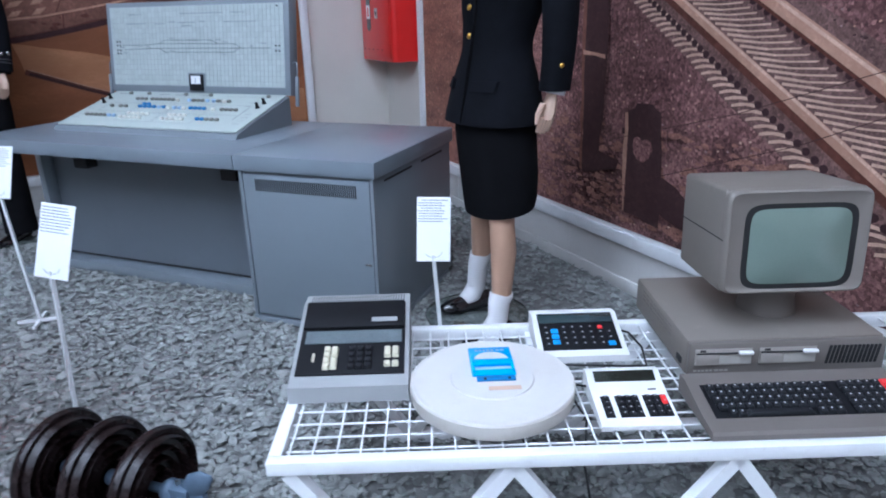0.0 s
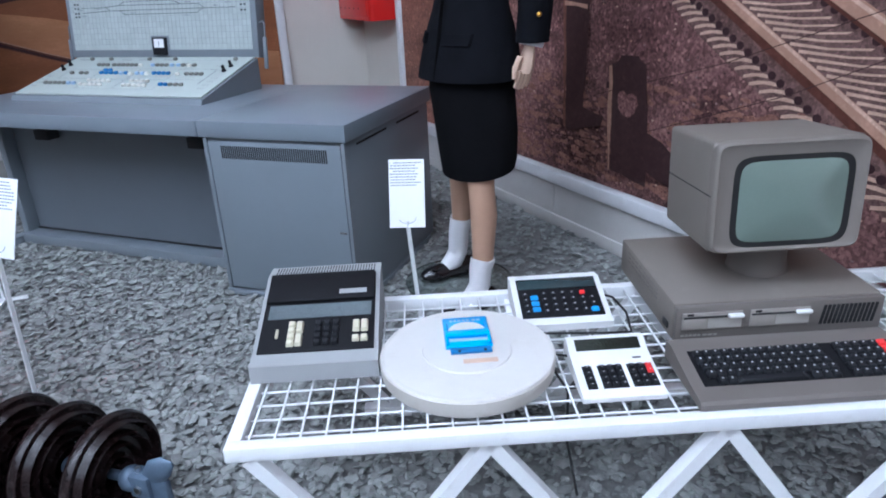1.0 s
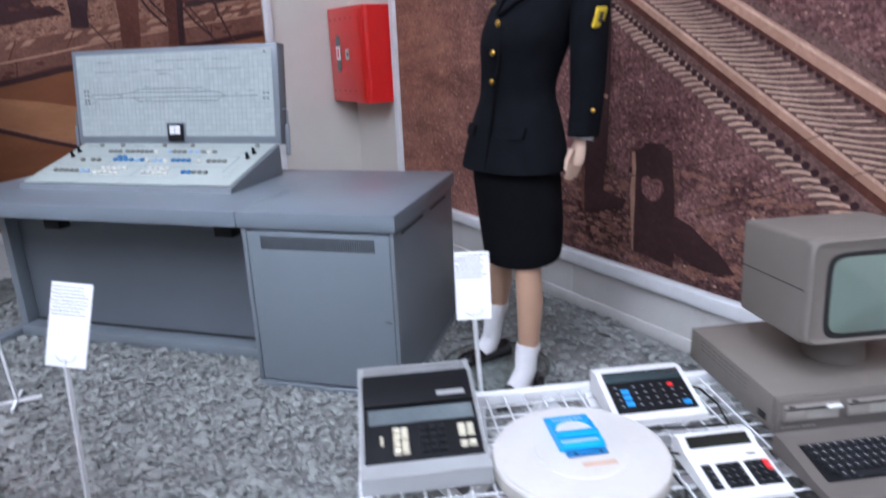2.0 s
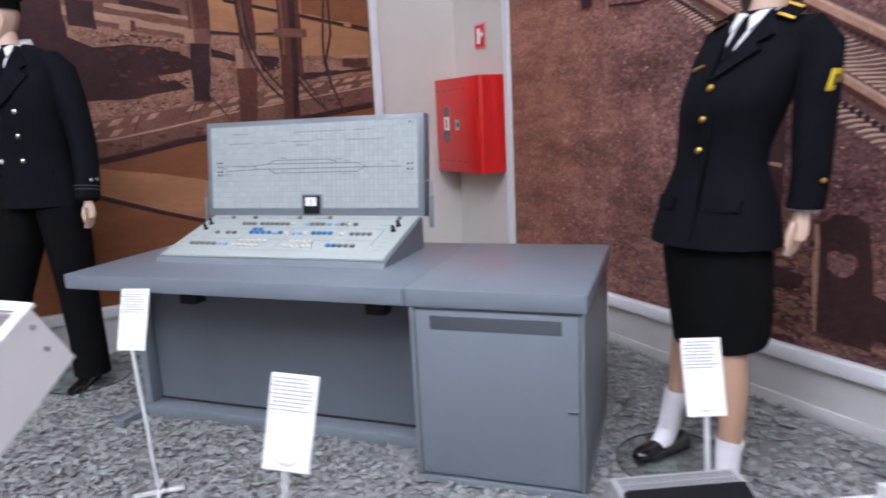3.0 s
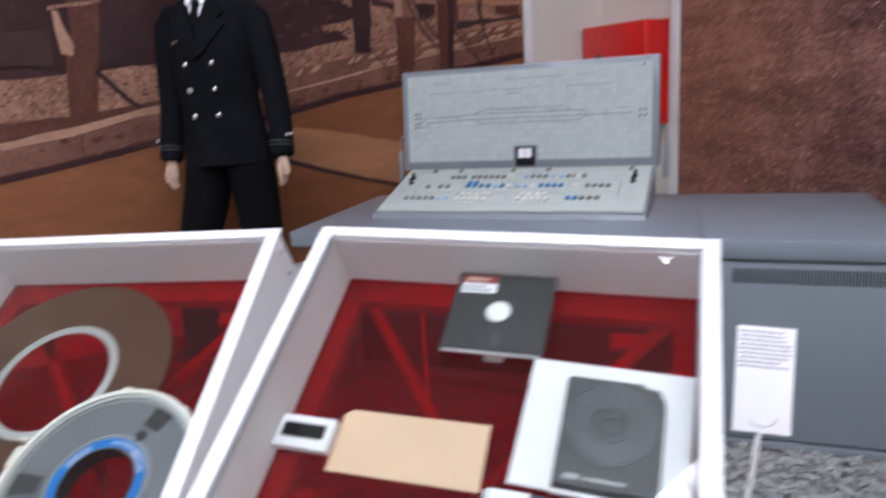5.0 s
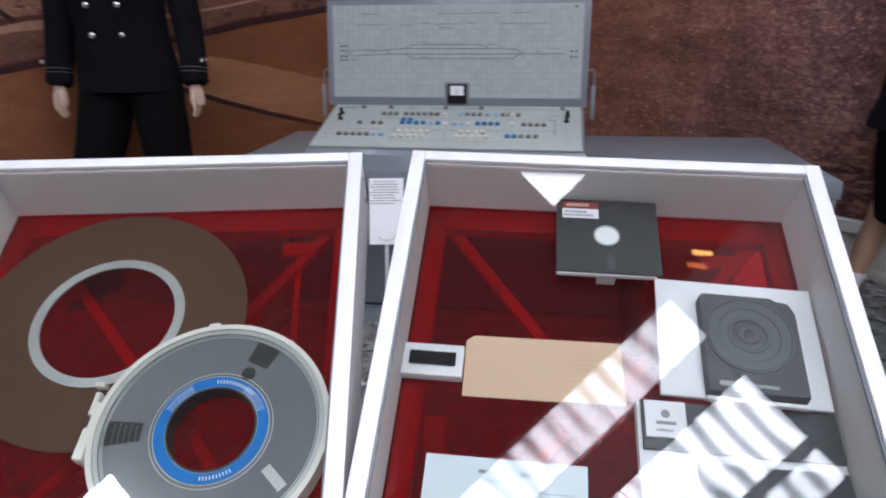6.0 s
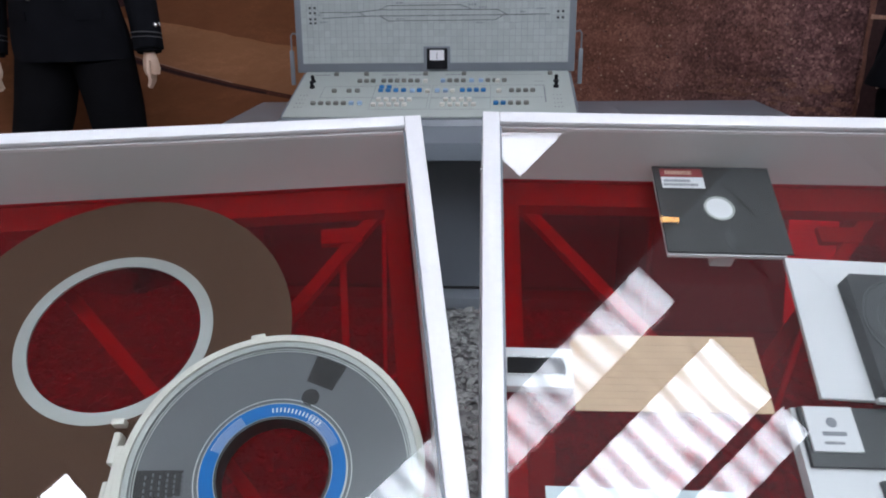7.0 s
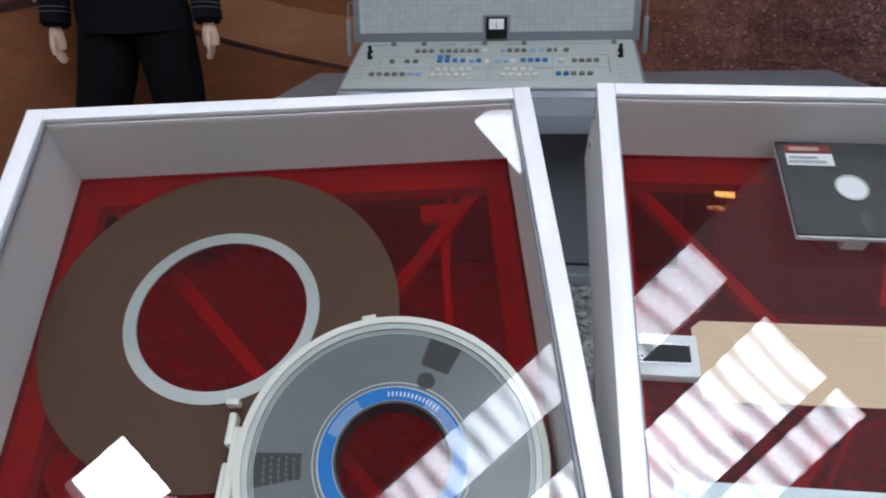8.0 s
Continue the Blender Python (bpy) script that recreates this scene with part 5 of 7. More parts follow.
def head(bm, z, skin, hair, cap=None, turn=0, lean=(0, 0)):
    """A plain head: chin at height z, carried forward by lean."""
    before = set(bm.verts)
    loft(bm, [(z - 0.16, 0, 0.02, 0.062, 0.062), (z - 0.06, 0, 0.015, 0.052, 0.056), (z + 0.02, 0, 0.018, 0.050, 0.054), (z + 0.08, 0, 0.018, 0.048, 0.05)], 16, skin)
    loft(bm, [(z - 0.005, 0, -0.055, 0.022, 0.02), (z + 0.02, 0, -0.03, 0.052, 0.06), (z + 0.07, 0, -0.01, 0.068, 0.088), (z + 0.13, 0, 0.0, 0.075, 0.098), (z + 0.19, 0, 0.005, 0.072, 0.094), (z + 0.225, 0, 0.01, 0.05, 0.065), (z + 0.24, 0, 0.01, 0.015, 0.02)], 20, skin)
    tube(bm, [(0, -0.096, z + 0.125), (0, -0.112, z + 0.085), (0, -0.096, z + 0.072)], [0.006, 0.013, 0.008], 8, skin)
    for s in (-1, 1):
        tube(bm, [(s * 0.073, 0.012, z + 0.075), (s * 0.080, 0.018, z + 0.105), (s * 0.076, 0.016, z + 0.13)], [0.008, 0.016, 0.010], 8, skin, 0.5)
    if hair is not None:
        loft(bm, [(z + 0.03, 0, 0.055, 0.070, 0.055), (z + 0.10, 0, 0.045, 0.084, 0.078), (z + 0.17, 0, 0.022, 0.086, 0.100), (z + 0.225, 0, 0.015, 0.066, 0.085), (z + 0.25, 0, 0.012, 0.02, 0.03)], 20, hair)
    if cap is not None:
        loft(bm, [(z + 0.155, 0, 0.0, 0.086, 0.108), (z + 0.195, 0, 0.0, 0.088, 0.110)], 24, cap)
        loft(bm, [(z + 0.195, 0, 0.0, 0.088, 0.110), (z + 0.225, 0, -0.005, 0.125, 0.145), (z + 0.245, 0, 0.0, 0.115, 0.135), (z + 0.252, 0, 0.01, 0.03, 0.04)], 24, cap)
        loft(bm, [(z + 0.150, 0, -0.115, 0.070, 0.045), (z + 0.160, 0, -0.105, 0.078, 0.050)], 20, cap)
    bmesh.ops.rotate(bm, cent=(0, 0.01, 0), matrix=Matrix.Rotation(radians(turn), 3, "Z"), verts=[v for v in bm.verts if v not in before])
    for v in bm.verts:
        if v not in before:
            k = min(1.0, max(0.0, (v.co.z - z + 0.08) / 0.10))
            v.co.x += lean[0] * k
            v.co.y += lean[1] * k


def woman():
    bm = B()
    mats = [M[k] for k in ("cloth", "cloth_skirt", "stocking", "sock", "shoe", "shirt", "gold", "skin", "hair", "patch", "ink")]
    C, S, LEG, SOCK, SH, SHIRT, GOLD, SKIN, HAIR, PATCH, INK = range(11)
    jacket = [(0.835, 0.0, 0.0, 0.226, 0.160), (0.90, 0, 0, 0.216, 0.152), (1.00, 0, -0.005, 0.188, 0.132), (1.08, 0, -0.01, 0.158, 0.112), (1.16, 0, -0.012, 0.160, 0.118), (1.27, 0, -0.02, 0.176, 0.138), (1.36, 0, -0.012, 0.184, 0.126), (1.43, 0, 0.0, 0.186, 0.100), (1.475, 0, 0.005, 0.160, 0.080), (1.50, 0, 0.01, 0.115, 0.068), (1.53, 0, 0.012, 0.070, 0.060)]
    jacket = fine_rings(jacket)
    loft(bm, jacket, 48, C)
    folds(bm.verts, 0.004)
    loft(bm, [(0.516, 0.026, 0.012, 0.168, 0.118), (0.55, 0.026, 0.012, 0.176, 0.123), (0.65, 0.020, 0.010, 0.186, 0.130), (0.80, 0.006, 0.004, 0.190, 0.134), (0.90, 0, 0, 0.17, 0.12)], 32, S)
    for v in bm.verts:      # the hem hangs lower in front
        if v.co.z < 0.58:
            v.co.z += 0.20 * (v.co.y - 0.02) * (0.58 - v.co.z) / 0.064
    # legs set apart, one a step behind
    for hx, hy, sx, sy, sz, fx, fy, yaw in ((-0.130, 0.030, -0.178, 0.043, 0.255, -0.216, 0.050, -3), (0.112, -0.030, 0.116, -0.042, 0.190, 0.124, -0.055, 10)):
        tube(bm, [(hx * 0.72, hy * 0.6, 0.60), (hx, hy, 0.46), ((hx + sx) / 2, (hy + sy) / 2 + 0.012, 0.36), (sx, sy + 0.008, sz - 0.02), (fx, fy, 0.10)], [0.055, 0.047, 0.049, 0.037, 0.028], 18, LEG)
        tube(bm, [(sx, sy + 0.008, sz + 0.004), (sx, sy + 0.008, sz), (sx * 0.6 + fx * 0.4, sy * 0.6 + fy * 0.4, sz * 0.6 + 0.045), (fx, fy, 0.10), (fx, fy - 0.025, 0.062), (fx, fy - 0.06, 0.040)], [0.0445, 0.0465, 0.042, 0.040, 0.041, 0.032], 18, SOCK)
        shoe(bm, fx, fy - 0.045, 0.014, yaw, SH, 0.25, -4)
        box(bm, fx - 0.022, fx + 0.022, fy + 0.035, fy + 0.075, 0.004, 0.05, mi=SH)
    # arms
    for s in (-1, 1):
        b = 0.10 if s < 0 else 0.095     # one arm hangs a little behind, the other out to the side
        i = 0.05 if s < 0 else -0.02
        e = 0.0 if s < 0 else 0.02
        u = 0.0 if s < 0 else 0.05
        h = b if s < 0 else 0.045
        wx = 0.228 - i + e - (0.008 if s > 0 else 0.0)
        tube(bm, [(s * 0.10, 0.01, 1.47), (s * (0.155 - i * 0.2), 0.01, 1.455), (s * (0.192 - i * 0.5), 0.012 + b * 0.2, 1.40), (s * (0.212 - i * 0.7), 0.016 + h * 0.5, 1.30), (s * (0.226 - i), 0.024 + h, 1.14 + u * 0.4), (s * (wx + 0.002), (b + h) * 0.5, 1.00 + u), (s * wx, -0.025 + b, 0.905 + u)], [0.035, 0.053, 0.064, 0.062, 0.058, 0.055, 0.054], 16, C)
        tube(bm, [(s * wx, -0.023 + b, 0.915 + u), (s * (wx - 0.001), -0.028 + b, 0.893 + u)], [0.040, 0.039], 14, SHIRT)
        hand(bm, (s * (wx - 0.002), -0.031 + b, 0.893 + u), (-s * 0.05, -0.10, -1), SKIN, s)
        # shoulder boards
        n0 = [(s * 0.088, 0), (s * 0.142, 0)]
        up = (0, -0.72, 0.69)
        bar(bm, (n0[0][0], -0.034, 1.520), (n0[1][0], -0.032, 1.500), 0.050, 0.010, S, up)
        for q in (-0.021, 0.021):
            bar(bm, (n0[0][0], -0.038 + 0.69 * q, 1.524 + 0.72 * q), (n0[1][0], -0.036 + 0.69 * q, 1.504 + 0.72 * q), 0.006, 0.004, GOLD, up)
    # shirt, tie, lapels
    patch_on(bm, jacket, [(-0.066, 1.528), (0.066, 1.528), (0.030, 1.44), (0.004, 1.385), (-0.024, 1.44)], SHIRT, 0.012)
    patch_on(bm, jacket, [(0.028, 1.30), (0.032, 1.30), (0.034, 0.84), (0.030, 0.84)], S, 0.003)
    patch_on(bm, jacket, [(-0.011, 1.512), (0.011, 1.512), (0.013, 1.49), (0.017, 1.41), (0.004, 1.38), (-0.012, 1.41), (-0.012, 1.49)], S, 0.018)
    for s in (-1, 1):
        patch_on(bm, jacket, [(s * 0.055, 1.525), (s * 0.112, 1.45), (s * 0.082, 1.43), (s * 0.10, 1.41), (s * 0.004, 1.335), (s * 0.008, 1.372), (s * 0.042, 1.455)], C, 0.020)
        patch_on(bm, jacket, [(s * 0.008, 1.512), (s * 0.030, 1.524), (s * 0.056, 1.526), (s * 0.046, 1.490), (s * 0.030, 1.468)], SHIRT, 0.019)
        patch_on(bm, jacket, [(s * 0.06, 0.985), (s * 0.155, 0.985), (s * 0.155, 0.950), (s * 0.06, 0.950)], C, 0.012)
    for z in (1.312, 1.222, 1.130):
        ball(bm, (0.004, front_y(jacket, z, 0.004) - 0.006, z), 0.0105, GOLD, squash=0.6)
    patch_on(bm, jacket, [(-0.115, 1.375), (-0.07, 1.385), (-0.07, 1.377), (-0.115, 1.365)], GOLD, 0.008)
    # sleeve patches
    box(bm, 0.275, 0.2865, 0.0, 0.042, 1.285, 1.345, 0.004, mi=PATCH)
    box(bm, 0.2866, 0.2876, 0.012, 0.030, 1.30, 1.33, mi=INK)
    ball(bm, (0.319, 0.044, 1.039), 0.008, GOLD)
    bmesh.ops.scale(bm, vec=(0.94, 1, 1), verts=bm.verts)
    head(bm, 1.60, SKIN, HAIR)
    for q in (-1, 1):       # hair to the shoulders
        tube(bm, [(q * 0.072, 0.030, 1.74), (q * 0.082, 0.030, 1.64), (q * 0.080, 0.028, 1.565), (q * 0.070, 0.020, 1.53)], [0.030, 0.034, 0.028, 0.010], 10, HAIR)
    for v in bm.verts:      # the weight rests on one leg: the upper body sways over it
        k = 0.09 * max(0.0, v.co.z - 0.85) + 0.16 * max(0.0, v.co.z - 1.13)
        v.co.x += 0.79 * k
        v.co.y += 0.62 * k
    single("mannequin", bm, mats, pose(-2.655, 6.168, 0, 0, 0, -38), "female mannequin in a black uniform jacket and skirt, gilt buttons", "mannequin", "uniformed mannequins")


def man():
    bm = B()
    mats = [M[k] for k in ("cloth", "cloth_skirt", "skin", "shoe", "shirt", "silver", "braid")]
    C, TR, SKIN, SH, SHIRT, SIL, BRAID = range(7)
    jacket = [(0.935, 0, 0, 0.222, 0.150), (1.0, 0, 0, 0.220, 0.150), (1.11, 0, -0.005, 0.205, 0.142), (1.20, 0, -0.008, 0.196, 0.138), (1.34, 0, -0.012, 0.206, 0.146), (1.45, 0, -0.006, 0.215, 0.140), (1.54, 0, 0.0, 0.214, 0.118), (1.595, 0, 0.008, 0.200, 0.096), (1.628, 0, 0.010, 0.150, 0.080), (1.66, 0, 0.012, 0.078, 0.068)]
    jacket = fine_rings(jacket)
    loft(bm, jacket, 48, C)
    folds(bm.verts, 0.004, seed=4.0)
    for s, fx, fy in ((-1, -0.262, -0.06), (1, 0.125, 0.02)):
        tube(bm, [(s * 0.105, 0, 0.93), (fx * 0.25 + s * 0.085, fy * 0.3, 0.75), (fx * 0.86 + s * 0.012, fy * 0.7, 0.48), (fx, fy, 0.25), (fx, fy, 0.045)], [0.118, 0.110, 0.094, 0.088, 0.090], 18, TR)
        shoe(bm, fx, fy - 0.07, 0.006, s * 14, SH, 0.29)
    for s in (-1, 1):
        tube(bm, [(s * 0.12, 0.012, 1.595), (s * 0.185, 0.012, 1.578), (s * 0.228, 0.014, 1.53), (s * 0.252, 0.016, 1.41), (s * 0.276, 0.02, 1.22), (s * 0.292, -0.005, 1.07), (s * 0.300, -0.03, 0.965)], [0.036, 0.052, 0.066, 0.068, 0.062, 0.057, 0.056], 18, C)
        tube(bm, [(s * 0.2995, -0.028, 0.973), (s * 0.301, -0.033, 0.955)], [0.048, 0.046], 14, C)
        hand(bm, (s * 0.301, -0.036, 0.955), (s * 0.03, -0.08, -1), SKIN, s)
        for k, (zz, w) in enumerate(((1.005, 0.0585), (1.022, 0.0585))):
            tube(bm, [(s * 0.296, -0.021, zz), (s * 0.296, -0.0205, zz + 0.0025)], [w, w], 18, BRAID)
        for dy in (-0.03, 0.012):
            ball(bm, (s * 0.346, -0.02 + dy, 1.055), 0.009, SIL)
    patch_on(bm, jacket, [(-0.070, 1.657), (0.070, 1.657), (0.038, 1.58), (0.004, 1.525), (-0.030, 1.58)], SHIRT, 0.012)
    patch_on(bm, jacket, [(-0.014, 1.645), (0.014, 1.645), (0.016, 1.61), (0.022, 1.54), (0.004, 1.515), (-0.016, 1.54), (-0.014, 1.61)], TR, 0.018)
    for s in (-1, 1):
        patch_on(bm, jacket, [(s * 0.055, 1.658), (s * 0.13, 1.56), (s * 0.105, 1.545), (s * 0.135, 1.52), (s * 0.035, 1.43), (s * -0.01, 1.41), (s * 0.008, 1.51), (s * 0.046, 1.59)], C, 0.020)
        patch_on(bm, jacket, [(s * 0.010, 1.640), (s * 0.034, 1.654), (s * 0.062, 1.656), (s * 0.052, 1.618), (s * 0.034, 1.594)], SHIRT, 0.019)
        patch_on(bm, jacket, [(s * 0.09, 1.11), (s * 0.17, 1.11), (s * 0.17, 1.08), (s * 0.09, 1.08)], C, 0.008)
        for z, x in ((1.39, 0.0667), (1.278, 0.0638), (1.162, 0.062)):
            ball(bm, (s * x, front_y(jacket, z, s * x) - 0.006, z), 0.013, SIL, squash=0.6)
    patch_on(bm, jacket, [(-0.15, 1.475), (-0.10, 1.482), (-0.10, 1.472), (-0.15, 1.463)], SIL, 0.009)
    n0 = set(bm.verts)
    loft(bm, [(1.625, 0, 0.012, 0.078, 0.074), (1.668, 0, 0.010, 0.066, 0.068), (1.672, 0, 0.010, 0.060, 0.062)], 24, SHIRT, caps=False)
    for v in bm.verts:
        if v not in n0:     # the shirt collar stands higher at the nape
            v.co.z += 0.35 * v.co.y
        v.co.z += 0.045 * min(1.0, max(0.0, (v.co.z - 1.40) / 0.17))
    bmesh.ops.scale(bm, vec=(0.98, 0.97, 1), verts=bm.verts)
    head(bm, 1.715, SKIN, None, TR, -40, (-0.055, -0.015))
    for v in bm.verts:      # he leans a little to one side
        v.co.x -= 0.035 * max(0.0, v.co.z - 1.45)
    single("mannequin", bm, mats, pose(-5.773, 6.343, 0, 0, 0, 8), "male mannequin in a black double-breasted uniform and peaked cap", "mannequin", "uniformed mannequins")


woman()
man()


PLATES = ((-2.752, 6.247), (-5.70, 6.38))


def glass_plate(x, y):
    """A round clear plate under a mannequin's feet, with a dark ground edge."""
    ob = thing("glass_disc", pose(x, y, 0), "round clear glass plate lying under a mannequin", "glass plate", "glass plates")
    bm = B()
    lathe(bm, [(0.0, 0.006), (0.213, 0.006), (0.213, 0.0135), (0.0, 0.0135)], 64)
    part("plate", bm, M["plate_glass"], ob, smooth=0).visible_shadow = False
    bm = B()
    disc(bm, 0.2132, 0.2155, 0.0080, 0.0138, 64)
    part("edge", bm, M["plate_edge"], ob, "dark green ground edge")


for q in PLATES:
    glass_plate(*q)


# ---- grid table and what stands on it ----
TZ = 0.36


def grid_table():
    ob = thing("display_table", TABLE, "low white steel table with wire grid top and zigzag legs", "table")
    L, D, s = 1.94, 0.614, 0.028
    for y0 in (0.0, D - s):
        part("frame_bar", bx(0, L, y0, y0 + s, TZ - 0.032, TZ, 0.003), M["white_steel"], ob)
    for x0 in (0.0, L - s):
        part("frame_bar", bx(x0, x0 + s, s, D - s, TZ - 0.032, TZ, 0.003), M["white_steel"], ob)
    me1 = finish(bx(-0.0022, 0.0022, s, D - s, -0.0022, 0.0022, 0.001, 1), "grid_wire", M["white_steel"])
    me2 = finish(bx(s, L - s, -0.0022, 0.0022, -0.0022, 0.0022, 0.001, 1), "grid_wire", M["white_steel"])
    x = s + 0.012
    while x < L - s:
        part("grid_wire", me1, None, ob, m=pose(x, 0, TZ - 0.010))
        x += 0.0495
    y = s + 0.03
    while y < D - s:
        part("grid_wire", me2, None, ob, m=pose(0, y, TZ - 0.016))
        y += 0.0495
    for y0 in (0.02, D - 0.02):
        part("foot_rail", bx(0.2, L - 0.2, y0 - 0.018, y0 + 0.018, -0.01, 0.024, 0.003), M["white_steel"], ob)
        n = 4
        for k in range(n):
            a, b = 0.04 + k * 0.465, 0.04 + (k + 0.5) * 0.465
            for p, q in ((a, b), (b, a + 0.465)):
                lo = p if p == b else q
                hi = a if p == a else a + 0.465
                bm = B()
                bar(bm, (min(max(hi, 0.02), L - 0.02), y0, TZ - 0.033), (lo, y0, 0.012), 0.030, 0.028)
                part("zigzag_leg", bm, M["white_steel"], ob, smooth=0)
    bm = B()
    bar(bm, (0.62, D, TZ - 0.02), (0.62, D - 0.12, TZ - 0.05), 0.03, 0.02)
    part("strut", bm, M["white_steel"], ob, smooth=0)


grid_table()


def wedge(bm, x0, x1, prof, mi=0):
    """A solid with the same side profile of (y, z) from x0 to x1."""
    a = [bm.verts.new((x0, y, z)) for y, z in prof]
    b = [bm.verts.new((x1, y, z)) for y, z in prof]
    bm.faces.new(a).material_index = mi
    bm.faces.new(list(reversed(b))).material_index = mi
    n = len(prof)
    for i in range(n):
        j = (i + 1) % n
        bm.faces.new((a[i], b[i], b[j], a[j])).material_index = mi
    return a + b


def soft(bm, off, seg=2):
    es = [e for e in bm.edges if e.is_manifold and e.calc_face_angle(0) > 0.3]
    bmesh.ops.bevel(bm, geom=es, offset=off, segments=seg, affect="EDGES", profile=0.5)
    return bm


def plane_m(y0, z0, y1, z1):
    """The pose of a sloping face: y runs up it, z out of it. Also its length."""
    return pose(0, y0, z0, math.degrees(math.atan2(z1 - z0, y1 - y0))), math.hypot(y1 - y0, z1 - z0)


def key_mesh(w, d, h, m):
    bm = B()
    box(bm, -w / 2, w / 2, -d / 2, d / 2, 0, h, min(w, d) * 0.12, 1)
    for v in bm.verts:
        if v.co.z > h * 0.6:
            v.co.x *= 0.86
            v.co.y *= 0.86
    return finish(bm, "key", m)


def big_calculator():
    ob = thing("desktop_calculator", TABLE @ pose(0.006, 0.218, TZ + 0.001), "large old grey and black desktop calculator on the grid table", "calculator", "calculators")
    W = 0.279
    bm = B()
    prof = [(0.0, 0.0), (0.345, 0.0), (0.356, 0.03), (0.352, 0.119), (0.288, 0.122), (0.04, 0.045), (0.002, 0.040)]
    wedge(bm, 0, W, prof)
    part("casing", soft(bm, 0.006), M["calc_grey"], ob, "grey moulded casing")
    m, L = plane_m(0.043, 0.0466, 0.286, 0.1215)
    face = part("face_plate", bx(0.010, W - 0.010, 0.0, L, -0.002, 0.004, 0.0015), M["black_plastic"], ob, "black face plate", m=m)
    part("display_hood", bx(0.012, W - 0.012, L * 0.60, L * 0.985, 0.0045, 0.014, 0.003), M["black_plastic"], face)
    part("display_window", bx(0.022, W - 0.018, L * 0.40, L * 0.575, 0.0042, 0.0058), M["display_glass"], face, "pale glass display window", smooth=0)
    part("name_plate", bx(W - 0.095, W - 0.030, L * 0.66, L * 0.72, 0.0145, 0.0155), M["calc_grey"], face, "silver plate with illegible lettering", smooth=0)
    part("switch", bx(0.046, 0.052, L * 0.16, L * 0.26, 0.0042, 0.009, 0.001), M["ivory"], face)
    ki, kb = key_mesh(0.0165, 0.0165, 0.011, M["ivory"]), key_mesh(0.016, 0.016, 0.010, M["key_black"])
    kw = key_mesh(0.0165, 0.035, 0.011, M["ivory"])
    for r in range(4):
        part("key", ki, None, face, m=pose(0.082, L * (0.08 + 0.075 * r), 0.004))
    for r in (0.12, 0.27):
        part("key", kw, None, face, m=pose(0.100, L * r, 0.004))
    for r in range(4):
        for c in range(3):
            part("key", kb, None, face, m=pose(0.142 + c * 0.020, L * (0.08 + 0.075 * r), 0.004))
    for c in range(2):
        part("key", kw, None, face, m=pose(0.228 + c * 0.019, L * 0.255, 0.004))
        part("key", ki, None, face, m=pose(0.228 + c * 0.019, L * 0.10, 0.004))
    slot = finish(bx(-0.0012, 0.0012, -0.011, 0.011, -0.0004, 0.0006), "vent_slot", M["dark_gap"], 0)
    for r in range(2):
        for k in range(36):
            part("vent_slot", slot, None, ob, m=pose(0.018 + k * 0.007, 0.305 + 0.027 * r, 0.1213 - 0.0013 * r))


def blue_calculator():
    ob = thing("desktop_calculator", TABLE @ pose(0.613, 0.368, TZ + 0.001), "white desktop calculator with black, blue and red keys", "calculator", "calculators")
    W = 0.230
    bm = B()
    wedge(bm, 0, W, [(0.0, 0.0), (0.200, 0.0), (0.197, 0.058), (0.160, 0.064), (0.02, 0.022), (0.0, 0.018)])
    part("casing", soft(bm, 0.004), M["calc_white"], ob, "white moulded casing")
    m, L = plane_m(0.02, 0.0225, 0.160, 0.0645)
    face = part("face_plate", bx(0.014, W - 0.014, 0.004, L - 0.004, -0.001, 0.0025, 0.001), M["black_plastic"], ob, "black key field", m=m)
    part("display_window", bx(0.016, W - 0.016, L * 0.70, L * 0.95, 0.003, 0.006, 0.001), M["display"], face, "dark blue display window")
    kk, kr = key_mesh(0.011, 0.011, 0.006, M["key_black"]), key_mesh(0.014, 0.012, 0.006, M["red_key"])
    kb2 = key_mesh(0.020, 0.016, 0.006, M["blue_key"])
    leg = finish(bx(-0.002, 0.002, -0.002, 0.002, 0.0061, 0.0065), "key_legend", M["key_legend"], 0)
    part("key", kb2, None, face, m=pose(0.052, L * 0.20, 0.0027))
    part("key", kb2, None, face, m=pose(0.052, L * 0.34, 0.0027))
    part("key", kb2, None, face, m=pose(0.052, L * 0.48, 0.0027))
    part("key", kr, None, face, m=pose(W - 0.056, L * 0.56, 0.0027))
    part("key", kb2, None, face, m=pose(W - 0.036, L * 0.14, 0.0027))
    for c in range(8):
        for r in range(4):
            x, v = 0.030 + c * 0.0235, 0.14 + r * 0.14
            if abs(x - 0.052) < 0.014 or (c >= 7 and r == 0) or (c in (6, 7) and r == 3):
                continue
            k = part("key", kk, None, face, m=pose(x, L * v, 0.0027))
            part("key_legend", leg, None, k)
    cb = B()
    tube(cb, [(W - 0.002, 0.12, 0.03), (W + 0.02, 0.09, 0.035), (W + 0.038, 0.03, 0.022), (W + 0.030, -0.04, 0.008), (W - 0.03, -0.03, 0.004), (0.02, -0.012, 0.004), (-0.05, 0.0, -0.02), (-0.09, -0.03, -0.08), (-0.04, -0.06, -0.20)], 0.003, 8)
    part("cord", cb, M["cable"], ob, "thin black mains cord")


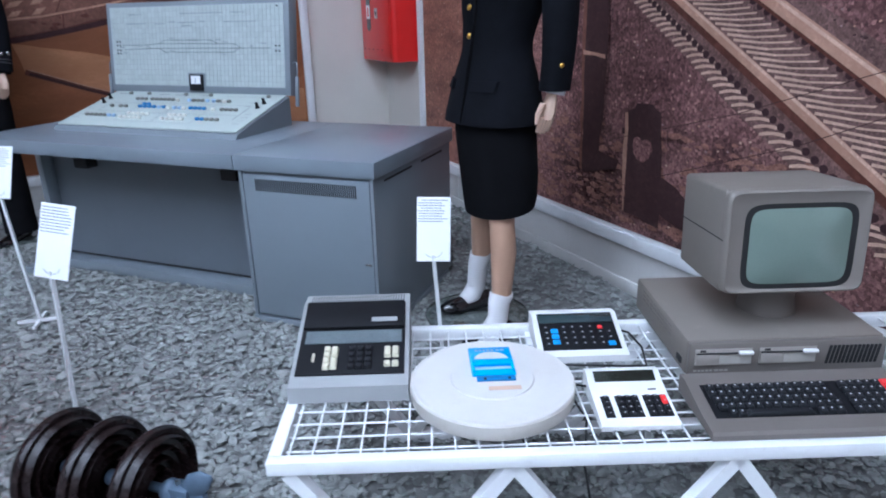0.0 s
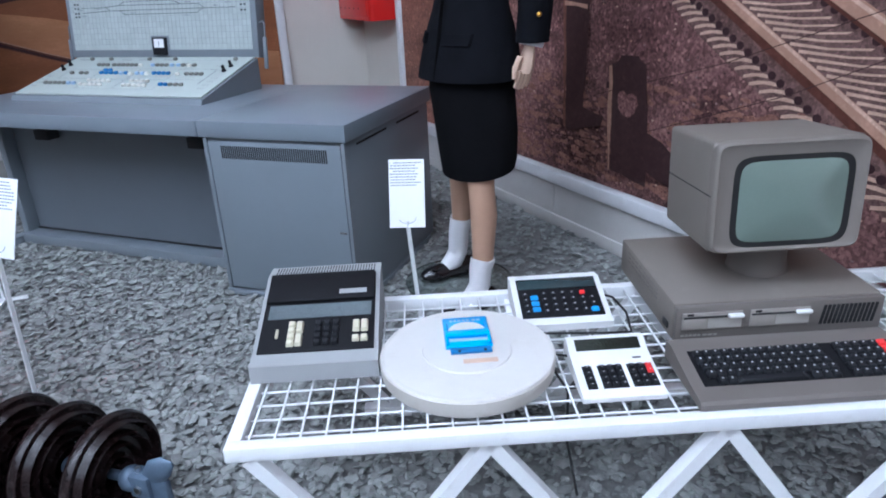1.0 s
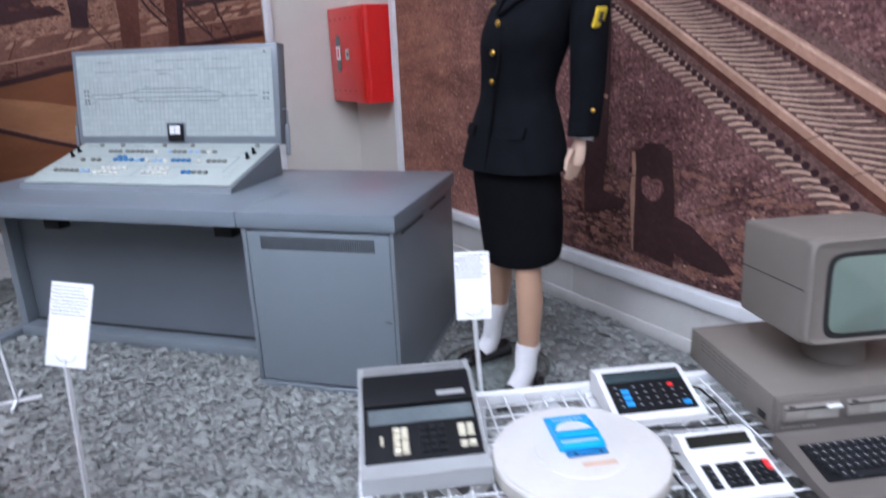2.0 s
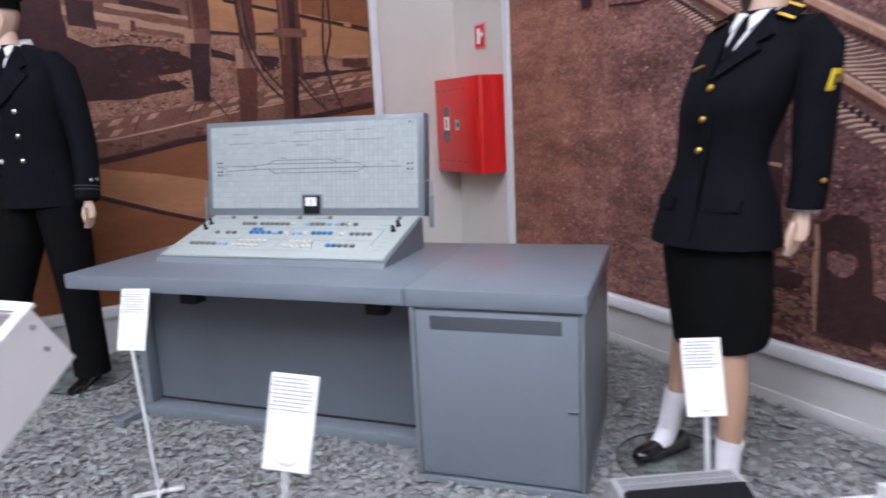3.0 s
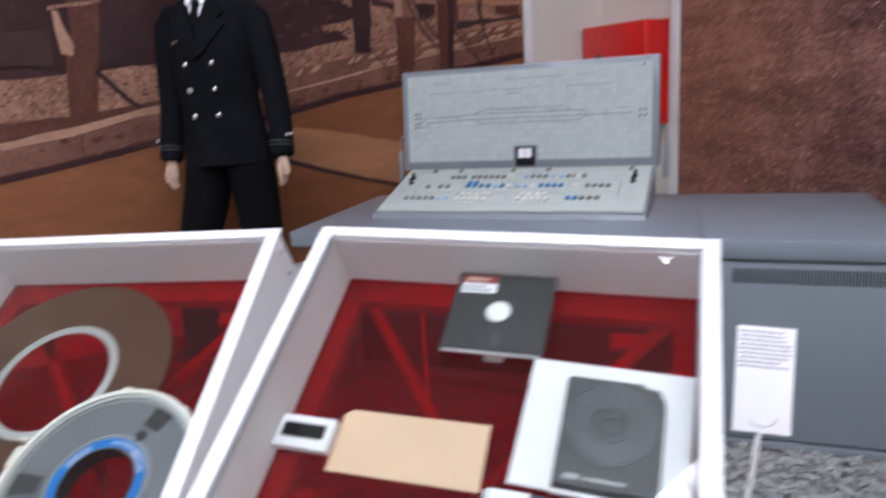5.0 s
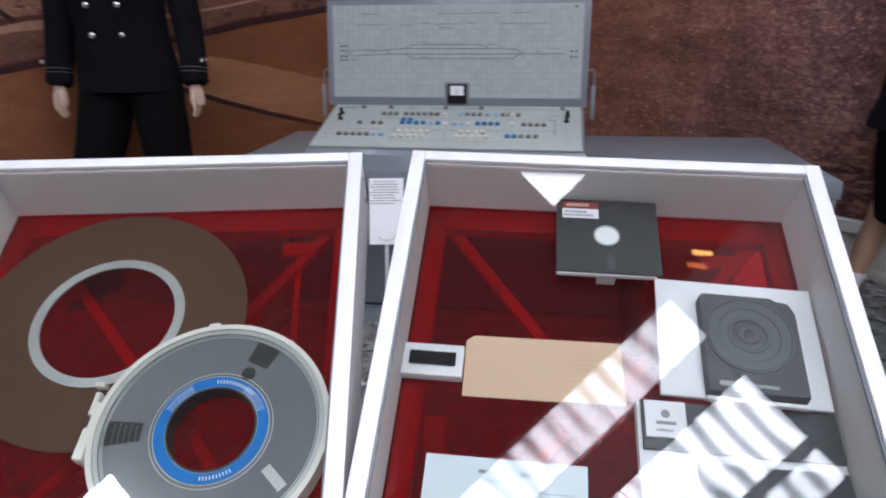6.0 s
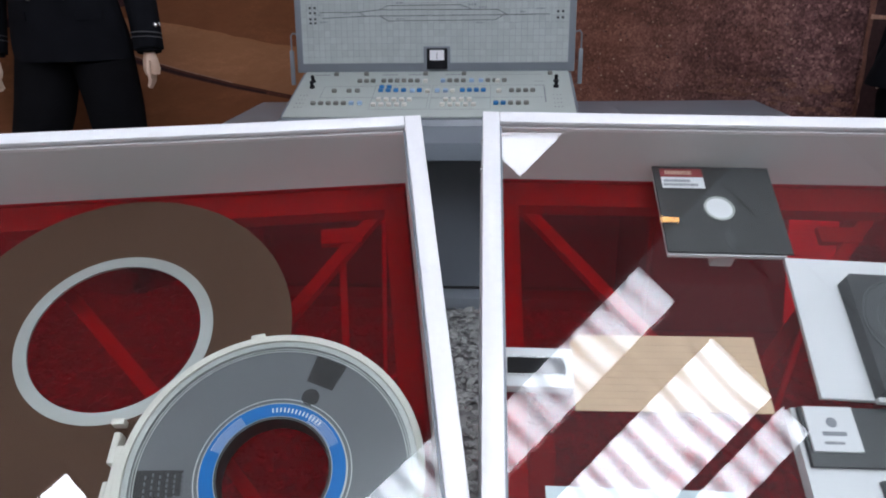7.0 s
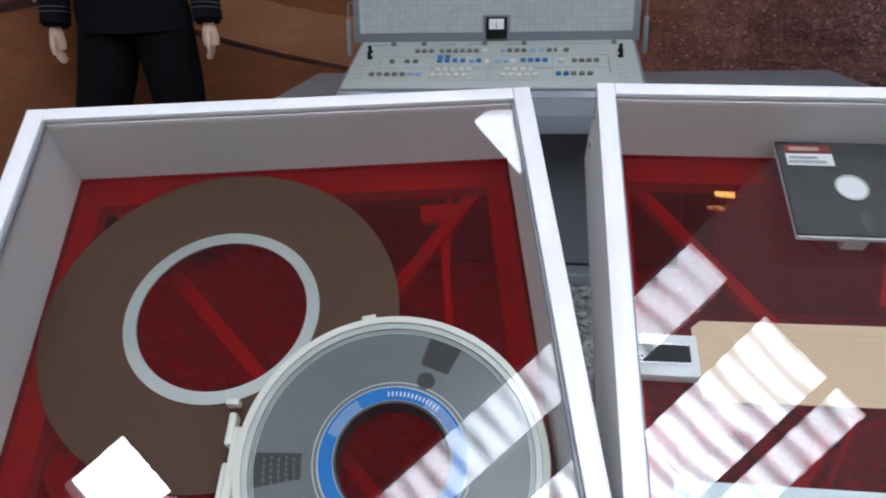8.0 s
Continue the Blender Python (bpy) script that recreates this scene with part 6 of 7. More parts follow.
def white_calculator():
    ob = thing("desktop_calculator", TABLE @ pose(0.698, 0.071, TZ + 0.001, 0, 0, 0), "small white desktop calculator with black keys and one red key", "calculator", "calculators")
    W = 0.170
    bm = B()
    wedge(bm, 0, W, [(0.0, 0.0), (0.188, 0.0), (0.186, 0.046), (0.165, 0.050), (0.132, 0.036), (0.004, 0.014), (0.0, 0.010)])
    part("casing", soft(bm, 0.003), M["calc_white"], ob, "white moulded casing")
    m2, L2 = plane_m(0.132, 0.0365, 0.165, 0.0505)
    part("display_window", bx(0.016, W - 0.014, 0.004, L2 - 0.002, -0.001, 0.0015), M["green_glass"], ob, "dark green display window", m=m2, smooth=0)
    m, L = plane_m(0.004, 0.0142, 0.132, 0.0362)
    for x0, x1, nc in ((0.016, 0.036, 1), (0.048, 0.100, 3), (0.110, 0.163, 3)):
        fld = part("key_field", bx(x0, x1, L * 0.14, L * 0.66, -0.001, 0.0015, 0.0006), M["black_plastic"], ob, "black key field", m=m)
        for c in range(nc):
            for r in range(4):
                red = x0 > 0.1 and c == 2 and r >= 2
                if red and r == 3:
                    continue
                k = key_mesh(0.013, 0.030 if red else 0.013, 0.006, M["red_key"] if red else M["key_black"])
                part("key", k, None, fld, m=pose(x0 + (c + 0.5) * (x1 - x0) / nc, L * (0.20 + 0.13 * r + (0.065 if red else 0)), 0.0016))
    lg = B()
    for r in range(4):
        box(lg, 0.024, 0.027, L * (0.195 + 0.13 * r), L * (0.215 + 0.13 * r), 0.0078, 0.0082)
        for c in range(3):
            for x0 in (0.048, 0.110):
                xx = x0 + (c + 0.5) * 0.0175
                box(lg, xx - 0.0012, xx + 0.0012, L * (0.195 + 0.13 * r), L * (0.215 + 0.13 * r), 0.0078, 0.0082)
    part("legend_print", lg, M["key_legend"], ob, m=m, smooth=0)
    part("power_mark", bx(W - 0.040, W - 0.022, L * 0.80, L * 0.83, -0.0005, 0.0008), M["ink"], ob, m=m, smooth=0)
    cb = B()
    tube(cb, [(0.0, 0.15, 0.02), (-0.03, 0.17, 0.015), (-0.035, 0.12, 0.005), (-0.01, 0.09, -0.03), (-0.02, 0.05, -0.12), (0.0, 0.02, -0.25)], 0.003, 8)
    part("cord", cb, M["cable"], ob)


def disk_cartridge():
    ob = thing("disk_cartridge", TABLE @ pose(0.480, 0.237, TZ + 0.001), "round off-white magnetic disk cartridge lying on the grid table", "disk cartridge")
    bm = B()
    lathe(bm, [(0.0, 0.0), (0.180, 0.0), (0.188, 0.006), (0.191, 0.037), (0.1895, 0.0395), (0.186, 0.0405), (0.184, 0.0395), (0.178, 0.0405), (0.098, 0.0415), (0.096, 0.0445), (0.0, 0.046)], 72)
    bm2 = bm
    part("shell", bm2, M["drum"], ob, "off-white plastic shell")
    bm = B()
    lathe(bm, [(0.1885, 0.0), (0.1905, 0.004), (0.1925, 0.034), (0.1905, 0.0365), (0.1885, 0.0365)], 72)
    part("side_band", bm, M["drum_side"], ob, "yellowed side band")
    # blue handle: a lettered plate, a pale finger recess, a bridge over it and a dark foot
    hm = pose(0.004, 0.062, 0.0462, 0, 0, 1)
    h = part("handle", bx(-0.052, 0.052, -0.066, 0.066, 0.0, 0.008, 0.003), M["sky_plastic"], ob, "bright blue plastic handle", m=hm)
    part("handle_bridge", bx(-0.050, 0.050, -0.034, -0.010, 0.0105, 0.018, 0.003), M["sky_plastic"], h)
    for x in (-0.050, 0.043):
        part("handle_cheek", bx(x, x + 0.007, -0.062, 0.030, 0.0082, 0.015, 0.002), M["sky_plastic"], h)
    bm = B()
    lathe(bm, [(0.0, 0.0), (0.042, 0.0), (0.042, 0.003), (0.0, 0.003)], 28)
    bmesh.ops.bisect_plane(bm, geom=list(bm.verts) + list(bm.edges) + list(bm.faces), plane_co=(0, 0, 0), plane_no=(0, -1, 0), clear_outer=True)
    part("finger_recess", bm, M["drum"], h, "pale finger recess", m=pose(0, -0.007, 0.0082))
    part("recess_floor", bx(-0.042, 0.042, -0.046, -0.036, 0.0082, 0.0095), M["btn_pale"], h, smooth=0)
    bm = B()
    x = -0.036
    for w in (0.007, 0.006, 0.007, 0.007, 0.007, 0.0, 0.008, 0.008):
        if w:
            box(bm, x, x + w, 0.044, 0.052, 0.0083, 0.0088)
        x += w + 0.003
    part("handle_lettering", bm, M["btn_pale"], h, smooth=0)
    part("foot", bx(-0.042, 0.048, -0.088, -0.068, 0.0, 0.006, 0.002), M["btn_blue"], h, "dark blue foot of the handle")
    for x in (-0.026, 0.030):
        part("foot_slot", bx(x, x + 0.006, -0.089, -0.080, 0.0062, 0.0068), M["dark_gap"], h, smooth=0)
    part("paper_label", bx(-0.018, 0.056, -0.124, -0.108, -0.0008, 0.0002), M["tape_label"], h, "faded orange paper label", smooth=0)


def computer():
    ob = thing("computer_unit", TABLE @ pose(0.952, 0.274, TZ + 0.001), "beige desktop computer case with two floppy drives under a monitor", "computer")
    W, D, H = 0.475, 0.415, 0.096
    part("case", bx(0, W, 0.012, D, 0.004, H, 0.006), M["beige"], ob, "beige painted case")
    f = part("front_panel", bx(0.001, W - 0.001, -0.004, 0.0115, 0.003, H - 0.003, 0.004), M["beige_dark"], ob, "taupe front panel")
    for x0 in (0.014, 0.168):
        d = part("floppy_drive", bx(x0, x0 + 0.136, -0.008, -0.0042, 0.038, 0.080, 0.001), M["drive"], f, "pale floppy drive front with a slot")
        part("slot", bx(x0 + 0.002, x0 + 0.100, -0.0125, -0.0081, 0.0690, 0.0712), M["dark_gap"], d, smooth=0)
        part("recess", bx(x0 + 0.058, x0 + 0.134, -0.0086, -0.0081, 0.042, 0.066), M["drive_pale"], d, "paler pressed panel", smooth=0)
        part("slot_lip", bx(x0 + 0.001, x0 + 0.055, -0.012, -0.0082, 0.041, 0.0685, 0.001), M["drive"], d)
        part("lever", bx(x0 + 0.100, x0 + 0.135, -0.022, -0.0082, 0.0685, 0.0775, 0.004), M["calc_white"], d, "white lever")
        part("lamp", bx(x0 + 0.010, x0 + 0.024, -0.0097, -0.0082, 0.074, 0.079), M["dark_gap"], d, smooth=0)
    sl = finish(bx(-0.0032, 0.0032, -0.001, 0.001, -0.024, 0.024), "vent_slot", M["dark_gap"], 0)
    for k in range(13):
        part("vent_slot", sl, None, f, m=pose(0.336 + k * 0.0098, -0.0045, 0.056, 0, 8))
    bm = B()
    x = 0.014
    for w in (0.008, 0.006, 0.007, 0.008, 0.006, 0.0, 0.010, 0.010, 0.008):
        if w:
            box(bm, x, x + w, -0.0048, -0.0043, 0.020, 0.025)
        x += w + 0.0025
    part("maker_lettering", bm, M["drive"], f, "small pale maker's lettering, illegible", smooth=0)
    part("side_button", bx(-0.004, 0.0, 0.035, 0.065, 0.022, 0.038, 0.001), M["dark_gap"], ob)
    bm = B()
    for k in range(8):
        for r in range(3):
            box(bm, -0.0006, -0.0001, 0.12 + k * 0.03, 0.142 + k * 0.03, 0.055 + r * 0.012, 0.060 + r * 0.012)
    part("side_vent", bm, M["beige_dark"], ob, smooth=0)
    for x in (0.03, W - 0.05):
        for y in (0.03, D - 0.05):
            part("foot", bx(x, x + 0.02, y, y + 0.02, 0.0, 0.0035), M["dark_gap"], ob)


def monitor():
    ob = thing("monitor", TABLE @ pose(1.006, 0.312, TZ + 0.0975), "beige tube monitor with a greenish screen on a swivel foot", "monitor")
    bm = B()
    lathe(bm, [(0.072, 0.0), (0.070, 0.010), (0.066, 0.034), (0.066, 0.098)], 40, m=pose(0.215, 0.150, 0.0))
    part("swivel_foot", bm, M["beige_dark"], ob)
    x0, x1, z0, z1 = 0.026, 0.362, 0.094, 0.344
    tilt = Matrix.Translation((0, 0.14, 0.1)) @ pose(0, 0, 0, -3.3) @ Matrix.Translation((0, -0.14, -0.1))     # the screen looks up a little
    bm = B()
    box(bm, x0, x1, 0.022, 0.280, z0, z1, 0.010, 3)
    for v in bm.verts:      # the back is a little smaller than the front
        k = max(0.0, (v.co.y - 0.03) / 0.25)
        v.co.z += 0.006 * k if v.co.z < 0.2 else -0.004 * k
    part("shell", bm, M["beige"], ob, "beige rounded shell", m=tilt)
    part("shell_seam", bx(x0 - 0.0006, x0 + 0.002, 0.012, 0.279, 0.222, 0.2245), M["dark_gap"], ob, m=tilt, smooth=0)
    fr = B()
    outer, inner = (x0, x1, z0, z1), (0.070, 0.331, 0.108, 0.309)
    n = 56

    def rr(x0, x1, z0, z1, r, y, bulge=0.0):
        pts = []
        for k in range(n):
            a = 2 * math.pi * (k + 0.5) / n
            c, s = math.cos(a), math.sin(a)
            q = 14.0 if r < 0.03 else 7.0
            pts.append(fr.verts.new(((x0 + x1) / 2 + (x1 - x0) / 2 * math.copysign(abs(c) ** (2 / q), c), y, (z0 + z1) / 2 + (z1 - z0) / 2 * math.copysign(abs(s) ** (2 / q), s))))
        return pts

    loops = [rr(*outer, 0.02, 0.032), rr(outer[0] - 0.001, outer[1] + 0.001, outer[2] - 0.001, outer[3] + 0.001, 0.02, 0.012), rr(outer[0] + 0.001, outer[1] - 0.001, outer[2] + 0.001, outer[3] - 0.001, 0.02, 0.004), rr(outer[0] + 0.005, outer[1] - 0.005, outer[2] + 0.005, outer[3] - 0.005, 0.02, 0.0), rr(outer[0] + 0.010, outer[1] - 0.010, outer[2] + 0.009, outer[3] - 0.010, 0.02, 0.003), rr(inner[0] - 0.003, inner[1] + 0.003, inner[2] - 0.003, inner[3] + 0.003, 0.04, 0.006)]
    for a, b in zip(loops, loops[1:]):
        for i in range(n):
            j = (i + 1) % n
            fr.faces.new((a[i], a[j], b[j], b[i]))
    part("bezel", fr, M["beige"], ob, "beige recessed bezel", m=tilt, smooth=60)
    cx, cz, hx, hz = (inner[0] + inner[1]) / 2, (inner[2] + inner[3]) / 2, (inner[1] - inner[0]) / 2, (inner[3] - inner[2]) / 2
    for nm, grow, y_edge, key, dome in (("gasket", 1.05, 0.0075, "cable", 0.0), ("screen", 0.91, 0.007, "screen", 0.012)):
        bm = B()
        rings = []
        for f in (1.0, 0.85, 0.6, 0.3):
            lp = []
            for k in range(n):
                a = 2 * math.pi * (k + 0.5) / n
                c, s = math.cos(a), math.sin(a)
                q = 7.5
                lp.append(bm.verts.new((cx + f * grow * hx * math.copysign(abs(c) ** (2 / q), c), y_edge - dome * (1 - f * f), cz + f * grow * hz * math.copysign(abs(s) ** (2 / q), s))))
            rings.append(lp)
        for a, b in zip(rings, rings[1:]):
            for i in range(n):
                j = (i + 1) % n
                bm.faces.new((a[i], a[j], b[j], b[i]))
        bm.faces.new(rings[-1])
        part(nm, bm, M[key], ob, "grey-green glass screen" if nm == "screen" else "black gasket", m=tilt, smooth=60)


def keyboard():
    ob = thing("keyboard", TABLE @ pose(0.916, 0.022, TZ + 0.001), "beige computer keyboard with black keys and two red keys", "keyboard")
    W, D = 0.475, 0.203
    bm = B()
    wedge(bm, 0, W, [(0.0, 0.0), (D, 0.0), (D, 0.042), (D - 0.03, 0.044), (0.06, 0.022), (0.006, 0.018), (0.0, 0.012)])
    part("casing", soft(bm, 0.004), M["beige_dark"], ob, "taupe casing")
    m, _ = plane_m(0.062, 0.0225, D - 0.032, 0.0442)
    bed = part("key_bed", bx(0.026, W - 0.02, -0.014, 0.092, -0.001, 0.0012), M["black_plastic"], ob, "black key bed", m=m, smooth=0)
    k1 = key_mesh(0.0190, 0.0196, 0.010, M["key_black"])
    kred = key_mesh(0.0190, 0.0196, 0.010, M["red_key"])
    space = key_mesh(0.150, 0.0176, 0.010, M["key_black"])
    leg = finish(bx(-0.0024, 0.0012, 0.000, 0.0042, 0.0101, 0.0104), "key_legend", M["key_legend"], 0)
    p = 0.0192
    for r in range(5):
        for c in range(14):
            if r == 0 and c not in (1, 2, 11, 12, 13):
                continue
            k = part("key", k1, None, bed, m=pose(0.042 + c * p + (0.004, 0.008, 0.004, 0.0, 0.0)[r], -0.003 + r * 0.0198, 0.0014))
            part("key_legend", leg, None, k)
        for c in range(6):
            red = (r, c) in ((4, 5), (3, 5))
            k = part("key", kred if red else k1, None, bed, m=pose(0.339 + c * p, -0.003 + r * 0.0198, 0.0014))
            if not red:
                part("key_legend", leg, None, k)
    part("key", space, None, bed, m=pose(0.165, -0.003, 0.0014))


big_calculator()
blue_calculator()
white_calculator()
disk_cartridge()
computer()
monitor()
keyboard()


# ---- showcases ----
def showcase(m):
    ob = thing("showcase", m, "sloping white glass-topped showcase with a red acrylic floor", "showcase", "showcases")
    hw, t, b, f, top, bot = 0.254, 0.018, 0.0, -0.60, 0.091, -0.020
    part("side_wall", bx(-hw - t, -hw, f, b + 0.010, bot, top), M["white_board"], ob, smooth=0)
    part("side_wall", bx(hw, hw + t, f, b + 0.010, bot, top), M["white_board"], ob, smooth=0)
    part("back_wall", bx(-hw, hw, b + 0.0005, b + 0.009, bot, top - 0.002), M["white_board"], ob, smooth=0)
    part("front_wall", bx(-hw, hw, f, f + t, bot, top), M["white_board"], ob, smooth=0)
    r = 0.018
    for q in ((-hw - t - 0.001, -hw + 0.0005, f - 0.001, b + t), (hw - 0.0005, hw + t + 0.001, f - 0.001, b + t)):
        part("rim", bx(*q, top + 0.0005, top + 0.007, 0.0012), M["white_steel"], ob)
    for q in ((-hw + 0.0008, hw - 0.0008, b + 0.0015, b + t), (-hw + 0.0008, hw - 0.0008, f - 0.001, f + r)):
        part("rim", bx(*q, top + 0.0005, top + 0.007, 0.0012), M["white_steel"], ob)
    for q in ((-hw + 0.0006, -hw + 0.003, f + r, b - 0.001), (hw - 0.003, hw - 0.0006, f + r, b - 0.001)):
        part("gasket", bx(*q, top - 0.0015, top + 0.002), M["grey"], ob, smooth=0)
    g = part("glass_pane", bx(-hw + 0.002, hw - 0.002, f + t + 0.002, b - 0.004, -0.002, 0.002), M["glass"], ob, "clear glass top", m=pose(0, 0, top - 0.004), smooth=0)
    g.visible_shadow = False
    part("floor_panel", bx(-hw + 0.0005, hw - 0.0005, f + t + 0.0005, b + 0.0035, -0.004, 0.0), M["red_acrylic"], ob, "translucent red acrylic floor", smooth=0)
    for s in (-1, 1):
        for y, z in ((-0.006, 0.071), (-0.013, 0.030)):
            bm = B()
            disc(bm, 0, 0.004, -0.001, 0.002, 10, m=pose(s * (hw + t), y, z, 0, 90 * s))
            part("bolt", bm, M["chrome"], ob)


def showcase_stand(m):
    """Upright white frame under a sloping case, with crossing braces just below its floor."""
    ob = thing("showcase_stand", m, "white steel stand with crossing braces under the showcase", "stand", "showcase stands")
    hw, f = 0.238, -0.59
    z = -0.0145
    for x in (-hw, hw):
        bm = B()
        bar(bm, (x, -0.002, z), (x, f + 0.02, z), 0.026, 0.018)
        part("rail", bm, M["white_steel"], ob, smooth=0)
    for y in (-0.019, f + 0.02):
        bm = B()
        bar(bm, (-hw, y, z), (hw, y, z), 0.036, 0.018, up=(0, 0, 1))
        part("rail", bm, M["white_steel"], ob, smooth=0)
    inv = m.to_3x3().inverted()
    down = inv @ Vector((0, 0, -1))
    for x in (-hw + 0.03, hw - 0.03):
        for y in (-0.33, f + 0.025):
            top = Vector((x, y, z - 0.012))
            wz = (m @ top).z
            bm = B()
            bar(bm, top, top + down * (wz + 0.005), 0.026, 0.026, up=(1, 0, 0))
            part("leg", bm, M["white_steel"], ob, smooth=0)
    for s in (-1, 1):
        a = Vector((s * hw * 0.93, -0.02, z - 0.012))
        mid = Vector((s * 0.01, -0.27, z - 0.05))
        bm = B()
        bar(bm, a, mid, 0.015, 0.012)
        part("brace", bm, M["white_steel"], ob, smooth=0)
        bm = B()
        bar(bm, mid, Vector((s * hw * 0.93, f + 0.03, z - 0.02)), 0.013, 0.012)
        part("brace", bm, M["white_steel"], ob, smooth=0)
    bm = B()
    bar(bm, (0.17, -0.07, z - 0.02), (0.17, -0.30, z - 0.06), 0.008, 0.006)
    part("cable_duct", bm, M["white_steel"], ob, smooth=0)
    part("socket_plate", bx(0.145, 0.195, -0.068, -0.045, z - 0.02, z - 0.012), M["white_steel"], ob, smooth=0)


for cm in (CASE_R, CASE_L):
    showcase(cm)
    showcase_stand(cm)


def text_bars(bm, x0, x1, y0, y1, z, rows, rng, gap=0.35):
    """Rows of short bars that stand for small print."""
    h = (y1 - y0) / rows
    for r in range(rows):
        x = x0 + (0.0 if r % 3 else rng.uniform(0, 0.1) * (x1 - x0))
        end = x1 - rng.uniform(0, 0.25) * (x1 - x0)
        while x < end:
            w = rng.uniform(0.03, 0.10) * (x1 - x0)
            box(bm, x, min(x + w, end), y1 - (r + 1) * h + h * gap / 2, y1 - r * h - h * gap / 2, z, z + 0.0003)
            x += w + 0.02 * (x1 - x0)


def floppy():
    m = CASE_R @ pose(0.002, -0.068, 0.030)
    ob = thing("floppy_disk", m, "black floppy disk with red and white label on white stand", "floppy disk")
    part("stand", bx(-0.067, 0.063, -0.064, 0.062, -0.006, 0.0, 0.001), M["foam"], ob, "white foam stand")
    part("stand_foot", bx(-0.012, 0.012, -0.058, -0.040, -0.0295, -0.0065), M["foam"], ob, smooth=0)
    part("jacket", bx(-0.068, 0.070, -0.0625, 0.065, 0.0005, 0.003, 0.0008, 1), M["sleeve"], ob, "black jacket")
    part("label", bx(-0.060, -0.010, 0.030, 0.047, 0.0032, 0.0036), M["foam"], ob, "white label", smooth=0)
    part("label_band", bx(-0.060, -0.010, 0.0475, 0.060, 0.0032, 0.0036), M["label_red"], ob, "red label band", smooth=0)
    bm = B()
    rng = random.Random(8)
    text_bars(bm, -0.058, -0.016, 0.032, 0.044, 0.0037, 2, rng)
    part("small_print", bm, M["grey_ink"], ob, smooth=0)
    bm = B()
    text_bars(bm, -0.056, -0.016, 0.0495, 0.058, 0.0037, 1, rng)
    part("small_print", bm, M["tape_label"], ob, smooth=0)
    bm = B()
    disc(bm, 0, 0.0165, 0.0032, 0.0038, 32)
    part("hub", bm, M["foam"], ob, "white hub disc", smooth=0)
    bm = B()
    disc(bm, 0.0150, 0.0175, 0.0033, 0.0046, 32)
    part("hub_ring", bm, M["alu"], ob)
    bm = B()
    disc(bm, 0, 0.006, 0.0032, 0.0035, 16, m=Matrix.Translation((0.004, -0.044, 0)) @ Matrix.Diagonal((1, 2.4, 1, 1)))
    part("head_slot", bm, M["hdd"], ob, smooth=0)


def chip_box():
    ob = thing("chip_box", CASE_R @ pose(-0.2155, -0.266, 0.001), "small white box with a black chip inside the showcase", "microchip")
    part("box", bx(-0.038, 0.038, -0.022, 0.022, 0.0, 0.016, 0.002), M["foam"], ob, "white box")
    part("chip", bx(-0.029, 0.029, -0.0085, 0.0085, 0.0162, 0.021, 0.001), M["black_plastic"], ob, "black chip")
    bm = B()
    for k in range(12):
        for s in (-1, 1):
            box(bm, -0.027 + k * 0.0048, -0.0252 + k * 0.0048, *sorted((s * 0.0086, s * 0.0105)), 0.0162, 0.019)
    part("pin_row", bm, M["chrome"], ob, smooth=0)


def punch_card():
    ob = thing("punch_card", CASE_R @ pose(-0.078, -0.2615, 0.001, 0, 0, 0.8), "blank buff punched card with a cut corner in the showcase", "punched card")
    bm = B()
    w, h = 0.0985, 0.0425
    pts = [(-w, -h), (w, -h), (w - 0.002, h), (-w + 0.010, h), (-w, h - 0.008)]
    a = [bm.verts.new((x, y, 0)) for x, y in pts]
    b = [bm.verts.new((x, y, 0.0012)) for x, y in pts]
    bm.faces.new(list(reversed(a)))
    bm.faces.new(b)
    for i in range(5):
        j = (i + 1) % 5
        bm.faces.new((a[i], a[j], b[j], b[i]))
    part("sheet", bm, M["card"], ob, smooth=0)
    bm = B()
    for r in range(10):
        box(bm, -w + 0.006, w - 0.006, -h + 0.006 + r * 0.0075, -h + 0.0066 + r * 0.0075, 0.0013, 0.0015)
    part("card_print", bm, M["tape_label"], ob, smooth=0)


